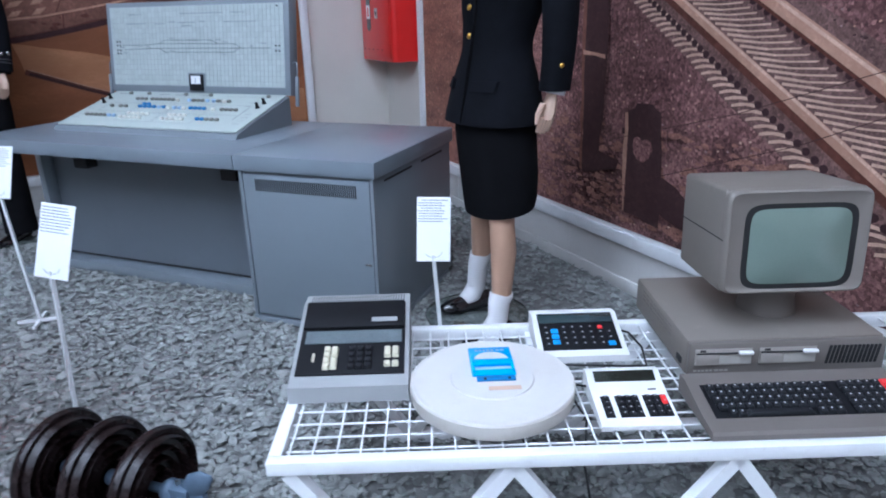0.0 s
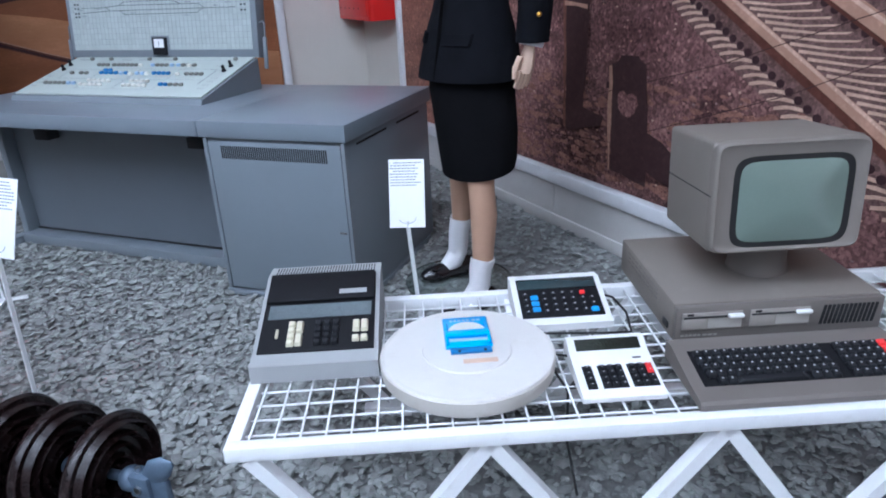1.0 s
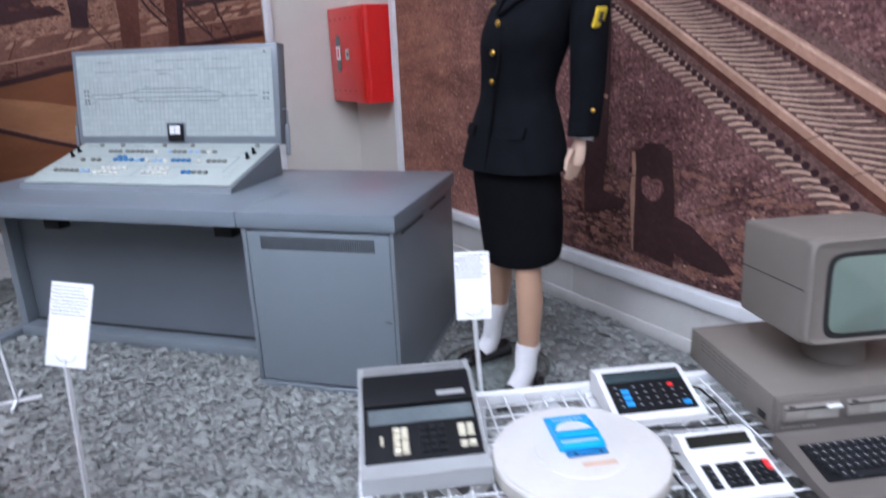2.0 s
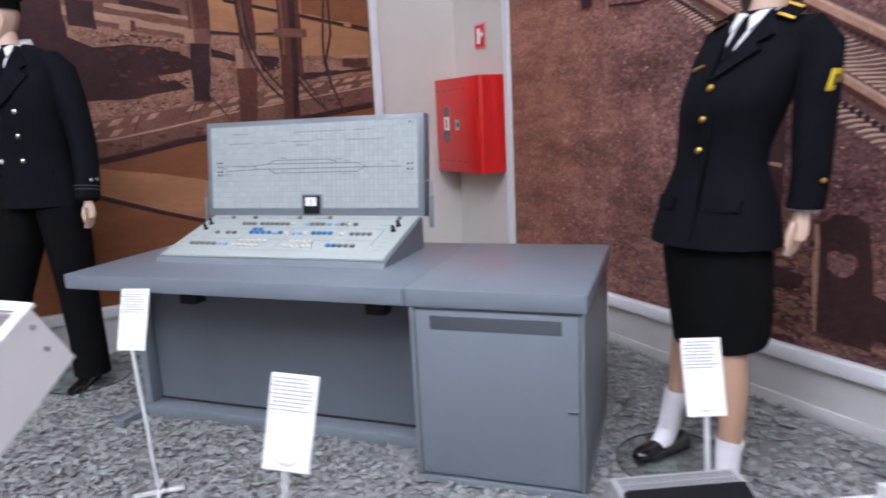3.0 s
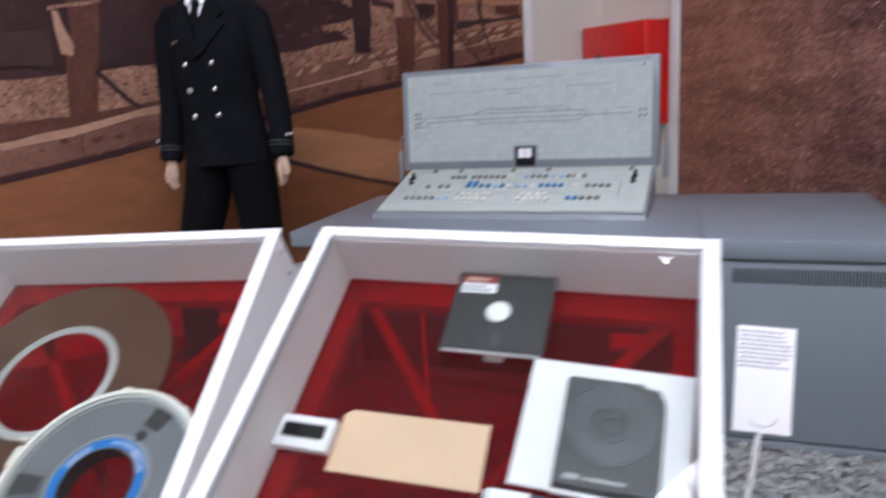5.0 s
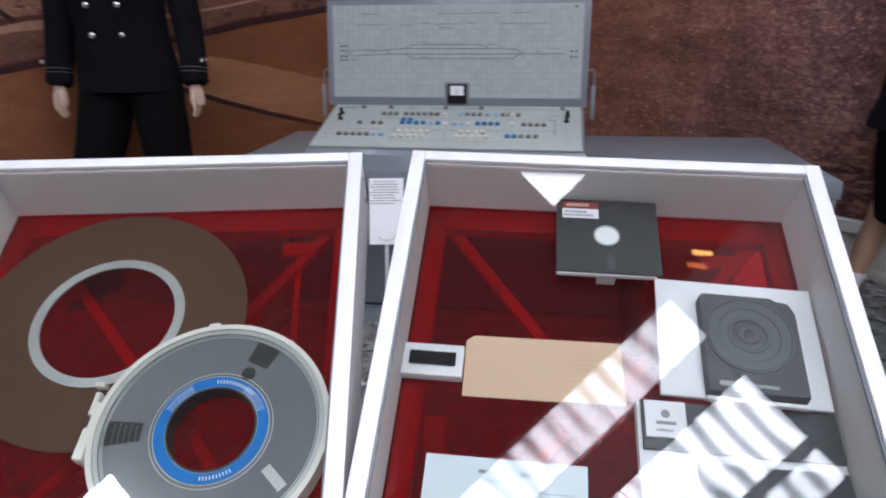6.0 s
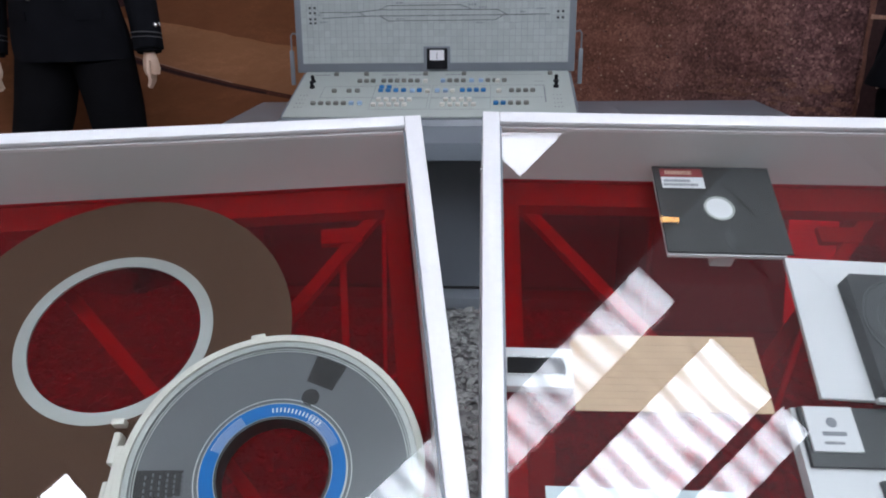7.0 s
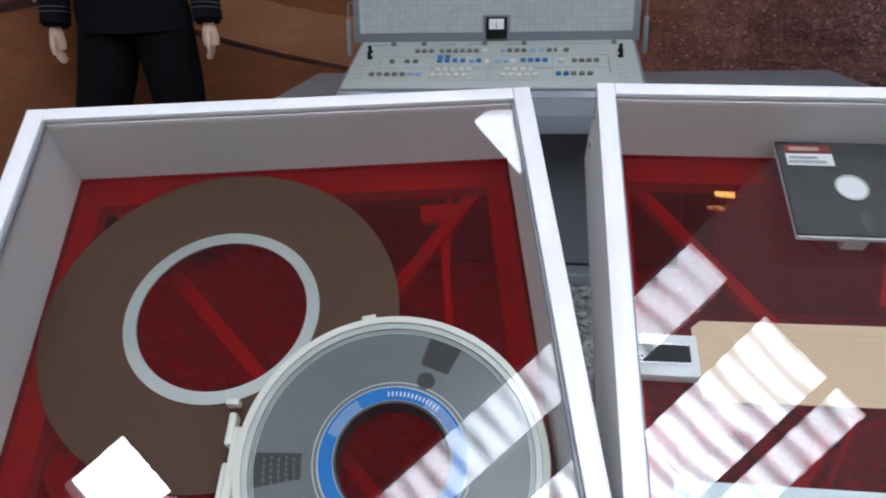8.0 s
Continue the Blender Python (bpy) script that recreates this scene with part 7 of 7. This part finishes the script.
def hard_disk():
    st = thing("display_stand", CASE_R @ pose(0.155, -0.217, 0.001, 0, 0, -2), "white foam board stand under the hard disk", "stand")
    part("board", bx(-0.096, 0.094, -0.082, 0.082, 0.022, 0.028, 0.001), M["foam"], st)
    part("support", bx(-0.06, 0.06, -0.06, 0.06, 0.0, 0.0215), M["foam"], st, smooth=0)
    ob = thing("hard_disk", CASE_R @ pose(0.157, -0.224, 0.0295, 0, 0, -2), "dark cast metal hard disk drive on a white board", "hard disk")
    bm = B()
    pts = [(-0.050, 0.056), (-0.046, 0.060), (0.036, 0.060), (0.040, 0.056), (0.055, 0.054), (0.062, 0.040), (0.062, -0.072), (-0.048, -0.074)]
    a = [bm.verts.new((x, y, 0)) for x, y in pts]
    b = [bm.verts.new((x * 0.985, y * 0.985, 0.018)) for x, y in pts]
    bm.faces.new(list(reversed(a)))
    bm.faces.new(b)
    for i in range(8):
        j = (i + 1) % 8
        bm.faces.new((a[i], a[j], b[j], b[i]))
    part("casing", soft(bm, 0.002), M["hdd"], ob)
    bm = B()
    lathe(bm, [(0.0, 0.0), (0.006, 0.0), (0.0065, 0.0008), (0.012, 0.0008), (0.0128, 0.0), (0.019, 0.0), (0.0200, 0.0009), (0.0235, 0.0009), (0.0245, 0.0002), (0.035, 0.0002), (0.0362, 0.0010), (0.047, 0.0010), (0.0482, 0.0003), (0.0493, 0.0011), (0.0505, 0.0011), (0.051, 0.0)], 40, m=pose(0.004, 0.004, 0.0181))
    part("cover", bm, M["hdd_cover"], ob, smooth=0)
    bm = B()
    box(bm, -0.036, -0.020, -0.066, -0.060, 0.0183, 0.0187)
    text_bars(bm, -0.016, 0.030, -0.066, -0.060, 0.0183, 1, random.Random(4))
    part("label_print", bm, M["key_legend"], ob, smooth=0)
    part("front_edge", bx(-0.049, 0.063, -0.0795, -0.0745, 0.0, 0.008, 0.001), M["foam"], ob)


def lower_items():
    ob = thing("matchbook", CASE_R @ pose(0.060, -0.325, 0.0225), "small white card with a dark emblem in the showcase", "card")
    part("card", bx(-0.023, 0.023, -0.022, 0.022, 0.0, 0.003, 0.0005, 1), M["foam"], ob)
    bm = B()
    disc(bm, 0, 0.005, 0.0031, 0.0034, 12, m=pose(0.0, 0.006, 0))
    box(bm, -0.011, 0.011, -0.007, -0.003, 0.0031, 0.0034)
    text_bars(bm, -0.014, 0.014, -0.016, -0.012, 0.0031, 1, random.Random(2))
    part("emblem", bm, M["grey_ink"], ob, smooth=0)
    st = thing("display_stand", CASE_R @ pose(0.140, -0.44, 0.001), "white foam step inside the showcase", "stand")
    part("step", bx(-0.110, 0.110, -0.090, 0.139, 0.0, 0.0145), M["foam"], st, smooth=0)
    bk = thing("disk_unit", CASE_R @ pose(0.165, -0.329, 0.016), "flat black electronic unit lying in the showcase", "electronics")
    part("unit", bx(-0.131, 0.084, -0.031, 0.027, 0.0, 0.006, 0.001), M["hdd"], bk)
    b2 = thing("disk_unit", CASE_R @ pose(0.165, -0.431, 0.016), "flat dark grey electronic unit lying in the showcase", "electronics")
    part("unit", bx(-0.073, 0.084, -0.06, 0.060, 0.0, 0.006, 0.001), M["hdd"], b2)
    pp = thing("data_sheet", CASE_R @ pose(-0.118, -0.449, 0.001), "pale blue printed data sheet in the showcase", "paper")
    part("sheet", bx(-0.092, 0.092, -0.075, 0.069, 0.0, 0.0008), M["sheet"], pp, smooth=0)
    bm = B()
    rng = random.Random(12)
    text_bars(bm, -0.035, 0.065, 0.050, 0.056, 0.0009, 1, rng)
    text_bars(bm, -0.030, 0.020, 0.040, 0.046, 0.0009, 1, rng)
    for y in (0.034, 0.022, 0.010, -0.002, -0.014, -0.026):
        box(bm, -0.035, 0.075, y, y + 0.0006, 0.0009, 0.0011)
    for x in (-0.035, 0.0, 0.04, 0.075):
        box(bm, x, x + 0.0006, -0.026, 0.034, 0.0009, 0.0011)
    part("printed_table", bm, M["grey_ink"], pp, smooth=0)


floppy()
chip_box()
punch_card()
hard_disk()
lower_items()


def disk_platter():
    ob = thing("disk_platter", CASE_L @ pose(-0.066, -0.1925, 0.001), "large brown magnetic disk platter with a bare metal hub ring", "disk platter")
    bm = B()
    disc(bm, 0.097, 0.1825, 0.0, 0.002, 96)
    part("platter", bm, M["platter"], ob, "glossy brown oxide surface")
    bm = B()
    disc(bm, 0.0866, 0.0996, 0.0002, 0.0026, 96)
    part("hub_ring", bm, M["alu"], ob, "bare aluminium ring")


def tape_reel():
    ob = thing("tape_reel", CASE_L @ pose(0.1065, -0.361, 0.003), "tape reel in a cream seal belt with blue hub label", "tape reel")
    bm = B()
    disc(bm, 0.131, 0.1375, 0.0, 0.028, 96)
    belt = part("seal_belt", bm, M["belt"], ob, "cream plastic seal belt")
    bm = B()
    disc(bm, 0.1255, 0.1310, 0.004, 0.025, 96)
    part("inner_lip", bm, M["alu"], belt)
    bm = B()
    disc(bm, 0.067, 0.1254, 0.019, 0.0215, 96)
    part("flange", bm, M["clear_grey"], ob, "smoky grey flange")
    for r in (0.0700, 0.1215, 0.1238):
        bm = B()
        disc(bm, r, r + 0.0010, 0.0216, 0.0222, 96)
        part("flange_groove", bm, M["alu"], ob, "fine turned ring on the flange")
    bm = B()
    disc(bm, 0.067, 0.1254, 0.003, 0.0055, 96)
    part("flange", bm, M["clear_grey"], ob)
    bm = B()
    disc(bm, 0.070, 0.110, 0.0056, 0.0189, 64)
    part("tape_pack", bm, M["tape"], ob, "dark wound tape")
    bm = B()
    disc(bm, 0.0525, 0.0668, 0.002, 0.0225, 72)
    hub = part("hub", bm, M["alu"], ob)
    bm = B()
    disc(bm, 0.0532, 0.0655, 0.0226, 0.0232, 72)
    part("hub_label", bm, M["blue_label"], hub, "blue ring label with white lettering")
    bm = B()
    disc(bm, 0.0500, 0.0524, 0.0, 0.0235, 72)
    part("hub_wall", bm, M["sleeve"], hub)
    bm = B()
    for k in range(5):
        r = 0.054 + 0.002 * k
        for a0 in (20, 120):
            for i in range(12):
                a = radians(a0 + i * 3)
                p, q = Vector((r * math.cos(a), r * math.sin(a), 0.0234)), Vector((r * math.cos(a + 0.055), r * math.sin(a + 0.055), 0.0234))
                bar(bm, p, q, 0.0004, 0.0003)
    for a0, word in ((92, 14), (300, 10)):
        for i in range(word):
            a = radians(a0 - 3.6 * i)
            r = 0.059
            bar(bm, Vector(((r - 0.0022) * math.cos(a), (r - 0.0022) * math.sin(a), 0.0234)), Vector(((r + 0.0022) * math.cos(a), (r + 0.0022) * math.sin(a), 0.0234)), 0.0014, 0.0003)
    part("label_print", bm, M["foam"], hub, "white lines and lettering bars", smooth=0)
    # file protect marker, dark windows and clasp
    bm = B()
    disc(bm, 0, 0.0085, 0.0216, 0.0222, 20, m=pose(0.033, 0.070, 0))
    part("marker_dot", bm, M["cable"], ob, smooth=0)
    for a0, r0, r1, w in ((63, 0.092, 0.121, 0.15), (181, 0.080, 0.124, 0.14)):
        bm = B()
        a = radians(a0)
        pts = [(r0, -w), (r1, -w * 0.9), (r1, w * 0.9), (r0, w)]
        poly(bm, [(r * math.cos(a + d), r * math.sin(a + d), 0.0219) for r, d in pts])
        part("dark_window", bm, M["cable"], ob, "dark window in the flange", smooth=0)
    tb = B()
    for k in range(6):
        r = 0.080 + 0.0065 * k
        for i in range(5):
            a = radians(181 + (i - 2) * 3.0 + (k % 2))
            bar(tb, (r * math.cos(a), r * math.sin(a), 0.0221), (r * math.cos(a + 0.03), r * math.sin(a + 0.03), 0.0221), 0.0016, 0.0003)
    part("flange_print", tb, M["clear_grey"], ob, "faint printed marks", smooth=0)
    cl = B()
    cm = pose(0, 0, 0, 0, 0, 175)
    box(cl, 0.136, 0.145, -0.026, 0.046, 0.0, 0.024, 0.003, m=cm)
    box(cl, 0.145, 0.152, -0.040, -0.010, 0.004, 0.020, 0.002, m=cm)
    box(cl, 0.145, 0.150, 0.006, 0.044, 0.003, 0.021, 0.002, m=cm)
    box(cl, 0.146, 0.158, -0.054, -0.048, 0.006, 0.018, 0.001, m=cm)
    part("clasp", cl, M["belt"], belt, "cream belt clasp")
    tb = B()
    box(tb, -0.007, 0.007, 0.136, 0.143, 0.004, 0.026, 0.001, m=pose(0, 0, 0, 0, 0, 8))
    box(tb, -0.003, 0.003, 0.136, 0.140, 0.006, 0.024, 0.001, m=pose(0, 0, 0, 0, 0, -6))
    box(tb, -0.003, 0.003, 0.136, 0.140, 0.006, 0.024, 0.001, m=pose(0, 0, 0, 0, 0, -36))
    part("tab", tb, M["belt"], belt)
    part("paper_slip", bx(-0.006, 0.006, -0.016, 0.016, 0.0216, 0.0222), M["alu"], ob, m=pose(0.079, -0.060, 0, 0, 0, 42), smooth=0)


disk_platter()
tape_reel()


# ---- stand signs ----
def stand_sign(board_low, yaw, lean, roll, foot, seed):
    """A card on a thin pole with a cross foot. board_low: middle of the card's lower edge."""
    m = pose(foot[0], foot[1], 0, 0, 0, yaw)
    ob = thing("stand_sign", m, "white caption card on a thin white pole with cross foot", "sign", "caption signs")
    p = m.inverted() @ Vector(board_low)
    w, h = 0.106, 0.203
    bmx = Matrix.Translation(p) @ pose(0, 0, 0, -lean, roll)
    card = part("card", bx(-w / 2, w / 2, -0.003, 0.0, 0, h, 0.001, 1), M["paper"], ob, "white card with lines of small print", m=bmx)
    rng = random.Random(seed)
    mm = Matrix.Translation((0, -0.0031, 0)) @ pose(0, 0, 0, 90)
    t = B()
    text_bars(t, -w * 0.45, w * 0.45, h * 0.60, h * 0.97, 0.0, 9, rng, 0.58)
    for r in (0, 2, 4, 7):
        box(t, -w * 0.47, -w * 0.455, h * (0.97 - 0.0411 * r) - 0.005, h * (0.97 - 0.0411 * r) - 0.002, 0.0, 0.0003)
    bmesh.ops.transform(t, matrix=mm, verts=t.verts)
    part("small_print", t, M["grey_ink"], card, "illegible lines of small print", smooth=0)
    e = B()
    for k in range(7):
        a = radians(200 + 140 * k / 6)
        b = radians(200 + 140 * (k + 1) / 6)
        bar(e, (0.026 * math.cos(a), -0.0034, 0.030 + 0.018 * math.sin(a)), (0.026 * math.cos(b), -0.0034, 0.030 + 0.018 * math.sin(b)), 0.0014, 0.0006, up=(0, 1, 0))
    part("emblem", e, M["pale_ink"], card, smooth=0)
    pole = B()
    bar(pole, (0, 0, 0.01), (p.x, p.y + 0.004, p.z + 0.02), 0.010, 0.010)
    part("pole", pole, M["white_steel"], ob, smooth=0)
    pl = bmx.to_3x3() @ Vector((0, 0, 1))
    b2 = B()
    bar(b2, (p.x, p.y + 0.004, p.z), (p.x + pl.x * 0.1, p.y + 0.006 + pl.y * 0.1, p.z + pl.z * 0.1), 0.014, 0.004)
    part("back_plate", b2, M["white_steel"], ob, smooth=0)
    for a in (30, 120):
        f = B()
        bar(f, (-0.085 * math.cos(radians(a)), -0.085 * math.sin(radians(a)), 0.012), (0.085 * math.cos(radians(a)), 0.085 * math.sin(radians(a)), 0.012), 0.012, 0.012)
        part("foot", f, M["white_steel"], ob, smooth=0)


stand_sign((-3.5205, 4.974, 0.551), 9.8, 18.2, 5.1, (-3.575, 4.99), 21)
stand_sign((-2.6755, 5.632, 0.469), 22.2, 20.2, 1.7, (-2.655, 5.66), 22)
stand_sign((-4.4475, 5.50, 0.565), 6.9, 18.9, -0.7, (-4.478, 5.563), 23)


# ---- insulator string ----
def insulator():
    ob = thing("insulator_string", pose(-2.985, 4.785, 0.145, 0, 90, 184) @ Matrix.Diagonal((1.18, 1.18, 1.04, 1)), "three brown porcelain disc insulators with a blue-grey metal fitting", "insulator")
    prof = [(0.0, -0.035), (0.026, -0.035), (0.032, -0.012), (0.038, 0.010), (0.044, -0.008), (0.052, -0.006), (0.058, 0.016), (0.064, -0.004), (0.074, -0.002), (0.080, 0.020), (0.086, 0.0), (0.097, 0.002), (0.104, 0.022), (0.110, 0.006), (0.120, 0.006), (0.125, -0.006), (0.122, -0.016), (0.105, -0.026), (0.070, -0.044), (0.050, -0.058), (0.046, -0.085), (0.034, -0.100), (0.0, -0.100)]
    bm = B()
    lathe(bm, [(r, -z) for r, z in prof[:19]], 48)
    shell = finish(bm, "shed", M["porcelain"], 50)
    bm = B()
    lathe(bm, [(0.0, 0.035), (0.048, 0.040), (0.046, 0.085), (0.034, 0.100), (0.018, 0.104), (0.016, 0.135), (0.0, 0.135)], 24)
    cap = finish(bm, "cap", M["galvanised"], 50)
    for k in range(3):
        sh = part("shed", shell, None, ob, m=pose(0, 0, 0.06 + k * 0.135))
        part("cap", cap, None, sh)
    bm = B()
    tube(bm, [(0, 0, 0.03), (0, 0, -0.03)], [0.012, 0.012], 12)
    ball(bm, (0.0, 0.0, -0.035), 0.030, 0, 10)
    box(bm, -0.024, 0.034, -0.022, 0.022, -0.105, -0.045, 0.006)
    fit = part("clevis", bm, M["galvanised"], ob, "blue-grey cast socket and block", m=pose(0, 0, 0.050) @ Matrix.Diagonal((0.85, 0.85, 0.85, 1)))
    bm = B()
    tube(bm, [(-0.010, 0.0, -0.090), (-0.036, 0.002, -0.122), (-0.052, 0.0, -0.150), (-0.060, -0.004, -0.172)], [0.022, 0.032, 0.026, 0.006], 14, 0, 0.45)
    box(bm, -0.015, 0.075, -0.010, 0.012, -0.150, -0.098, 0.008)
    part("clamp_jaw", bm, M["galvanised"], fit, "blue-grey clamp jaw with a horn")
    bm = B()
    disc(bm, 0.004, 0.010, 0.022, 0.028, 6, m=pose(0.006, 0, -0.075, -90))
    part("nut", bm, M["chrome"], fit, "bright steel nut")
    bm = B()
    disc(bm, 0.0, 0.007, -0.034, -0.018, 6, m=pose(0, 0, -0.062, 0, 90))
    part("bolt", bm, M["chrome"], fit, "bright steel bolt")


insulator()


# ---- gravel ----
def gravel():
    rng = np.random.default_rng(7)
    t = (1 + 5 ** 0.5) / 2
    ico = np.array([(-1, t, 0), (1, t, 0), (-1, -t, 0), (1, -t, 0), (0, -1, t), (0, 1, t), (0, -1, -t), (0, 1, -t), (t, 0, -1), (t, 0, 1), (-t, 0, -1), (-t, 0, 1)], float)
    ico /= np.linalg.norm(ico[0])
    faces = np.array([(0, 11, 5), (0, 5, 1), (0, 1, 7), (0, 7, 10), (0, 10, 11), (1, 5, 9), (5, 11, 4), (11, 10, 2), (10, 7, 6), (7, 1, 8), (3, 9, 4), (3, 4, 2), (3, 2, 6), (3, 6, 8), (3, 8, 9), (4, 9, 5), (2, 4, 11), (6, 2, 10), (8, 6, 7), (9, 8, 1)])

    def field(count, x0, x1, y0, y1, size, flat):
        px = rng.uniform(x0, x1, count)
        py = rng.uniform(y0, y1, count)
        # only inside the two walls
        c, s = math.cos(radians(-41.23)), math.sin(radians(-41.23))
        u = (px + 4.338) * c + (py - 8.649) * s
        w = -(px + 4.338) * s + (py - 8.649) * c
        ok = (u > 0.05) & (w < -0.05)
        px, py = px[ok], py[ok]
        n = len(px)
        sc = size * rng.lognormal(0, 0.32, n)
        v = ico[None] * (1 + rng.uniform(-0.28, 0.28, (n, 12, 1)))
        v = v * np.stack([sc * rng.uniform(0.8, 1.5, n), sc * rng.uniform(0.6, 1.0, n), sc * flat * rng.uniform(0.6, 1.3, n)], 1)[:, None]
        a, b = rng.uniform(0, 2 * math.pi, n), rng.normal(0, 0.34, n)
        cb, sb = np.cos(b)[:, None], np.sin(b)[:, None]
        y, z = v[..., 1] * cb - v[..., 2] * sb, v[..., 1] * sb + v[..., 2] * cb
        ca, sa = np.cos(a)[:, None], np.sin(a)[:, None]
        x, y = v[..., 0] * ca - y * sa, v[..., 0] * sa + y * ca
        h = rng.uniform(-0.009, 0.006, n)
        for gx, gy in PLATES:       # pressed down under the glass plates
            h = np.where(np.hypot(px - gx, py - gy) < 0.225, np.minimum(h, -0.004), h)
        return np.stack([x + px[:, None], y + py[:, None], z + h[:, None]], -1)

    near = field(36000, -4.6, -0.6, 3.9, 6.3, 0.0108, 0.36)
    far = field(21000, -6.6, -0.9, 6.3, 8.6, 0.0112, 0.36)
    far2 = field(10500, -6.6, -4.6, 4.4, 6.3, 0.0112, 0.36)
    rest = field(30000, -9.5, 4.5, -2.0, 7.5, 0.020, 0.4)
    mid = rest.mean(1)
    rest = rest[~((mid[:, 0] > -6.6) & (mid[:, 0] < -0.6) & (mid[:, 1] > 4.35)) & ~((mid[:, 0] > -4.6) & (mid[:, 0] < -0.6) & (mid[:, 1] > 3.85))]
    v = np.concatenate([near, far, far2, rest])
    n = len(v)
    f = (faces[None] + 12 * np.arange(n)[:, None, None]).reshape(-1, 3)
    me = bpy.data.meshes.new("gravel")
    me.from_pydata(v.reshape(-1, 3).tolist(), [], f.tolist())
    me.materials.append(M["gravel"])
    ob = new("gravel", me)
    tagged(ob, "loose grey crushed stone covering the floor", "gravel", kind="stuff")


gravel()
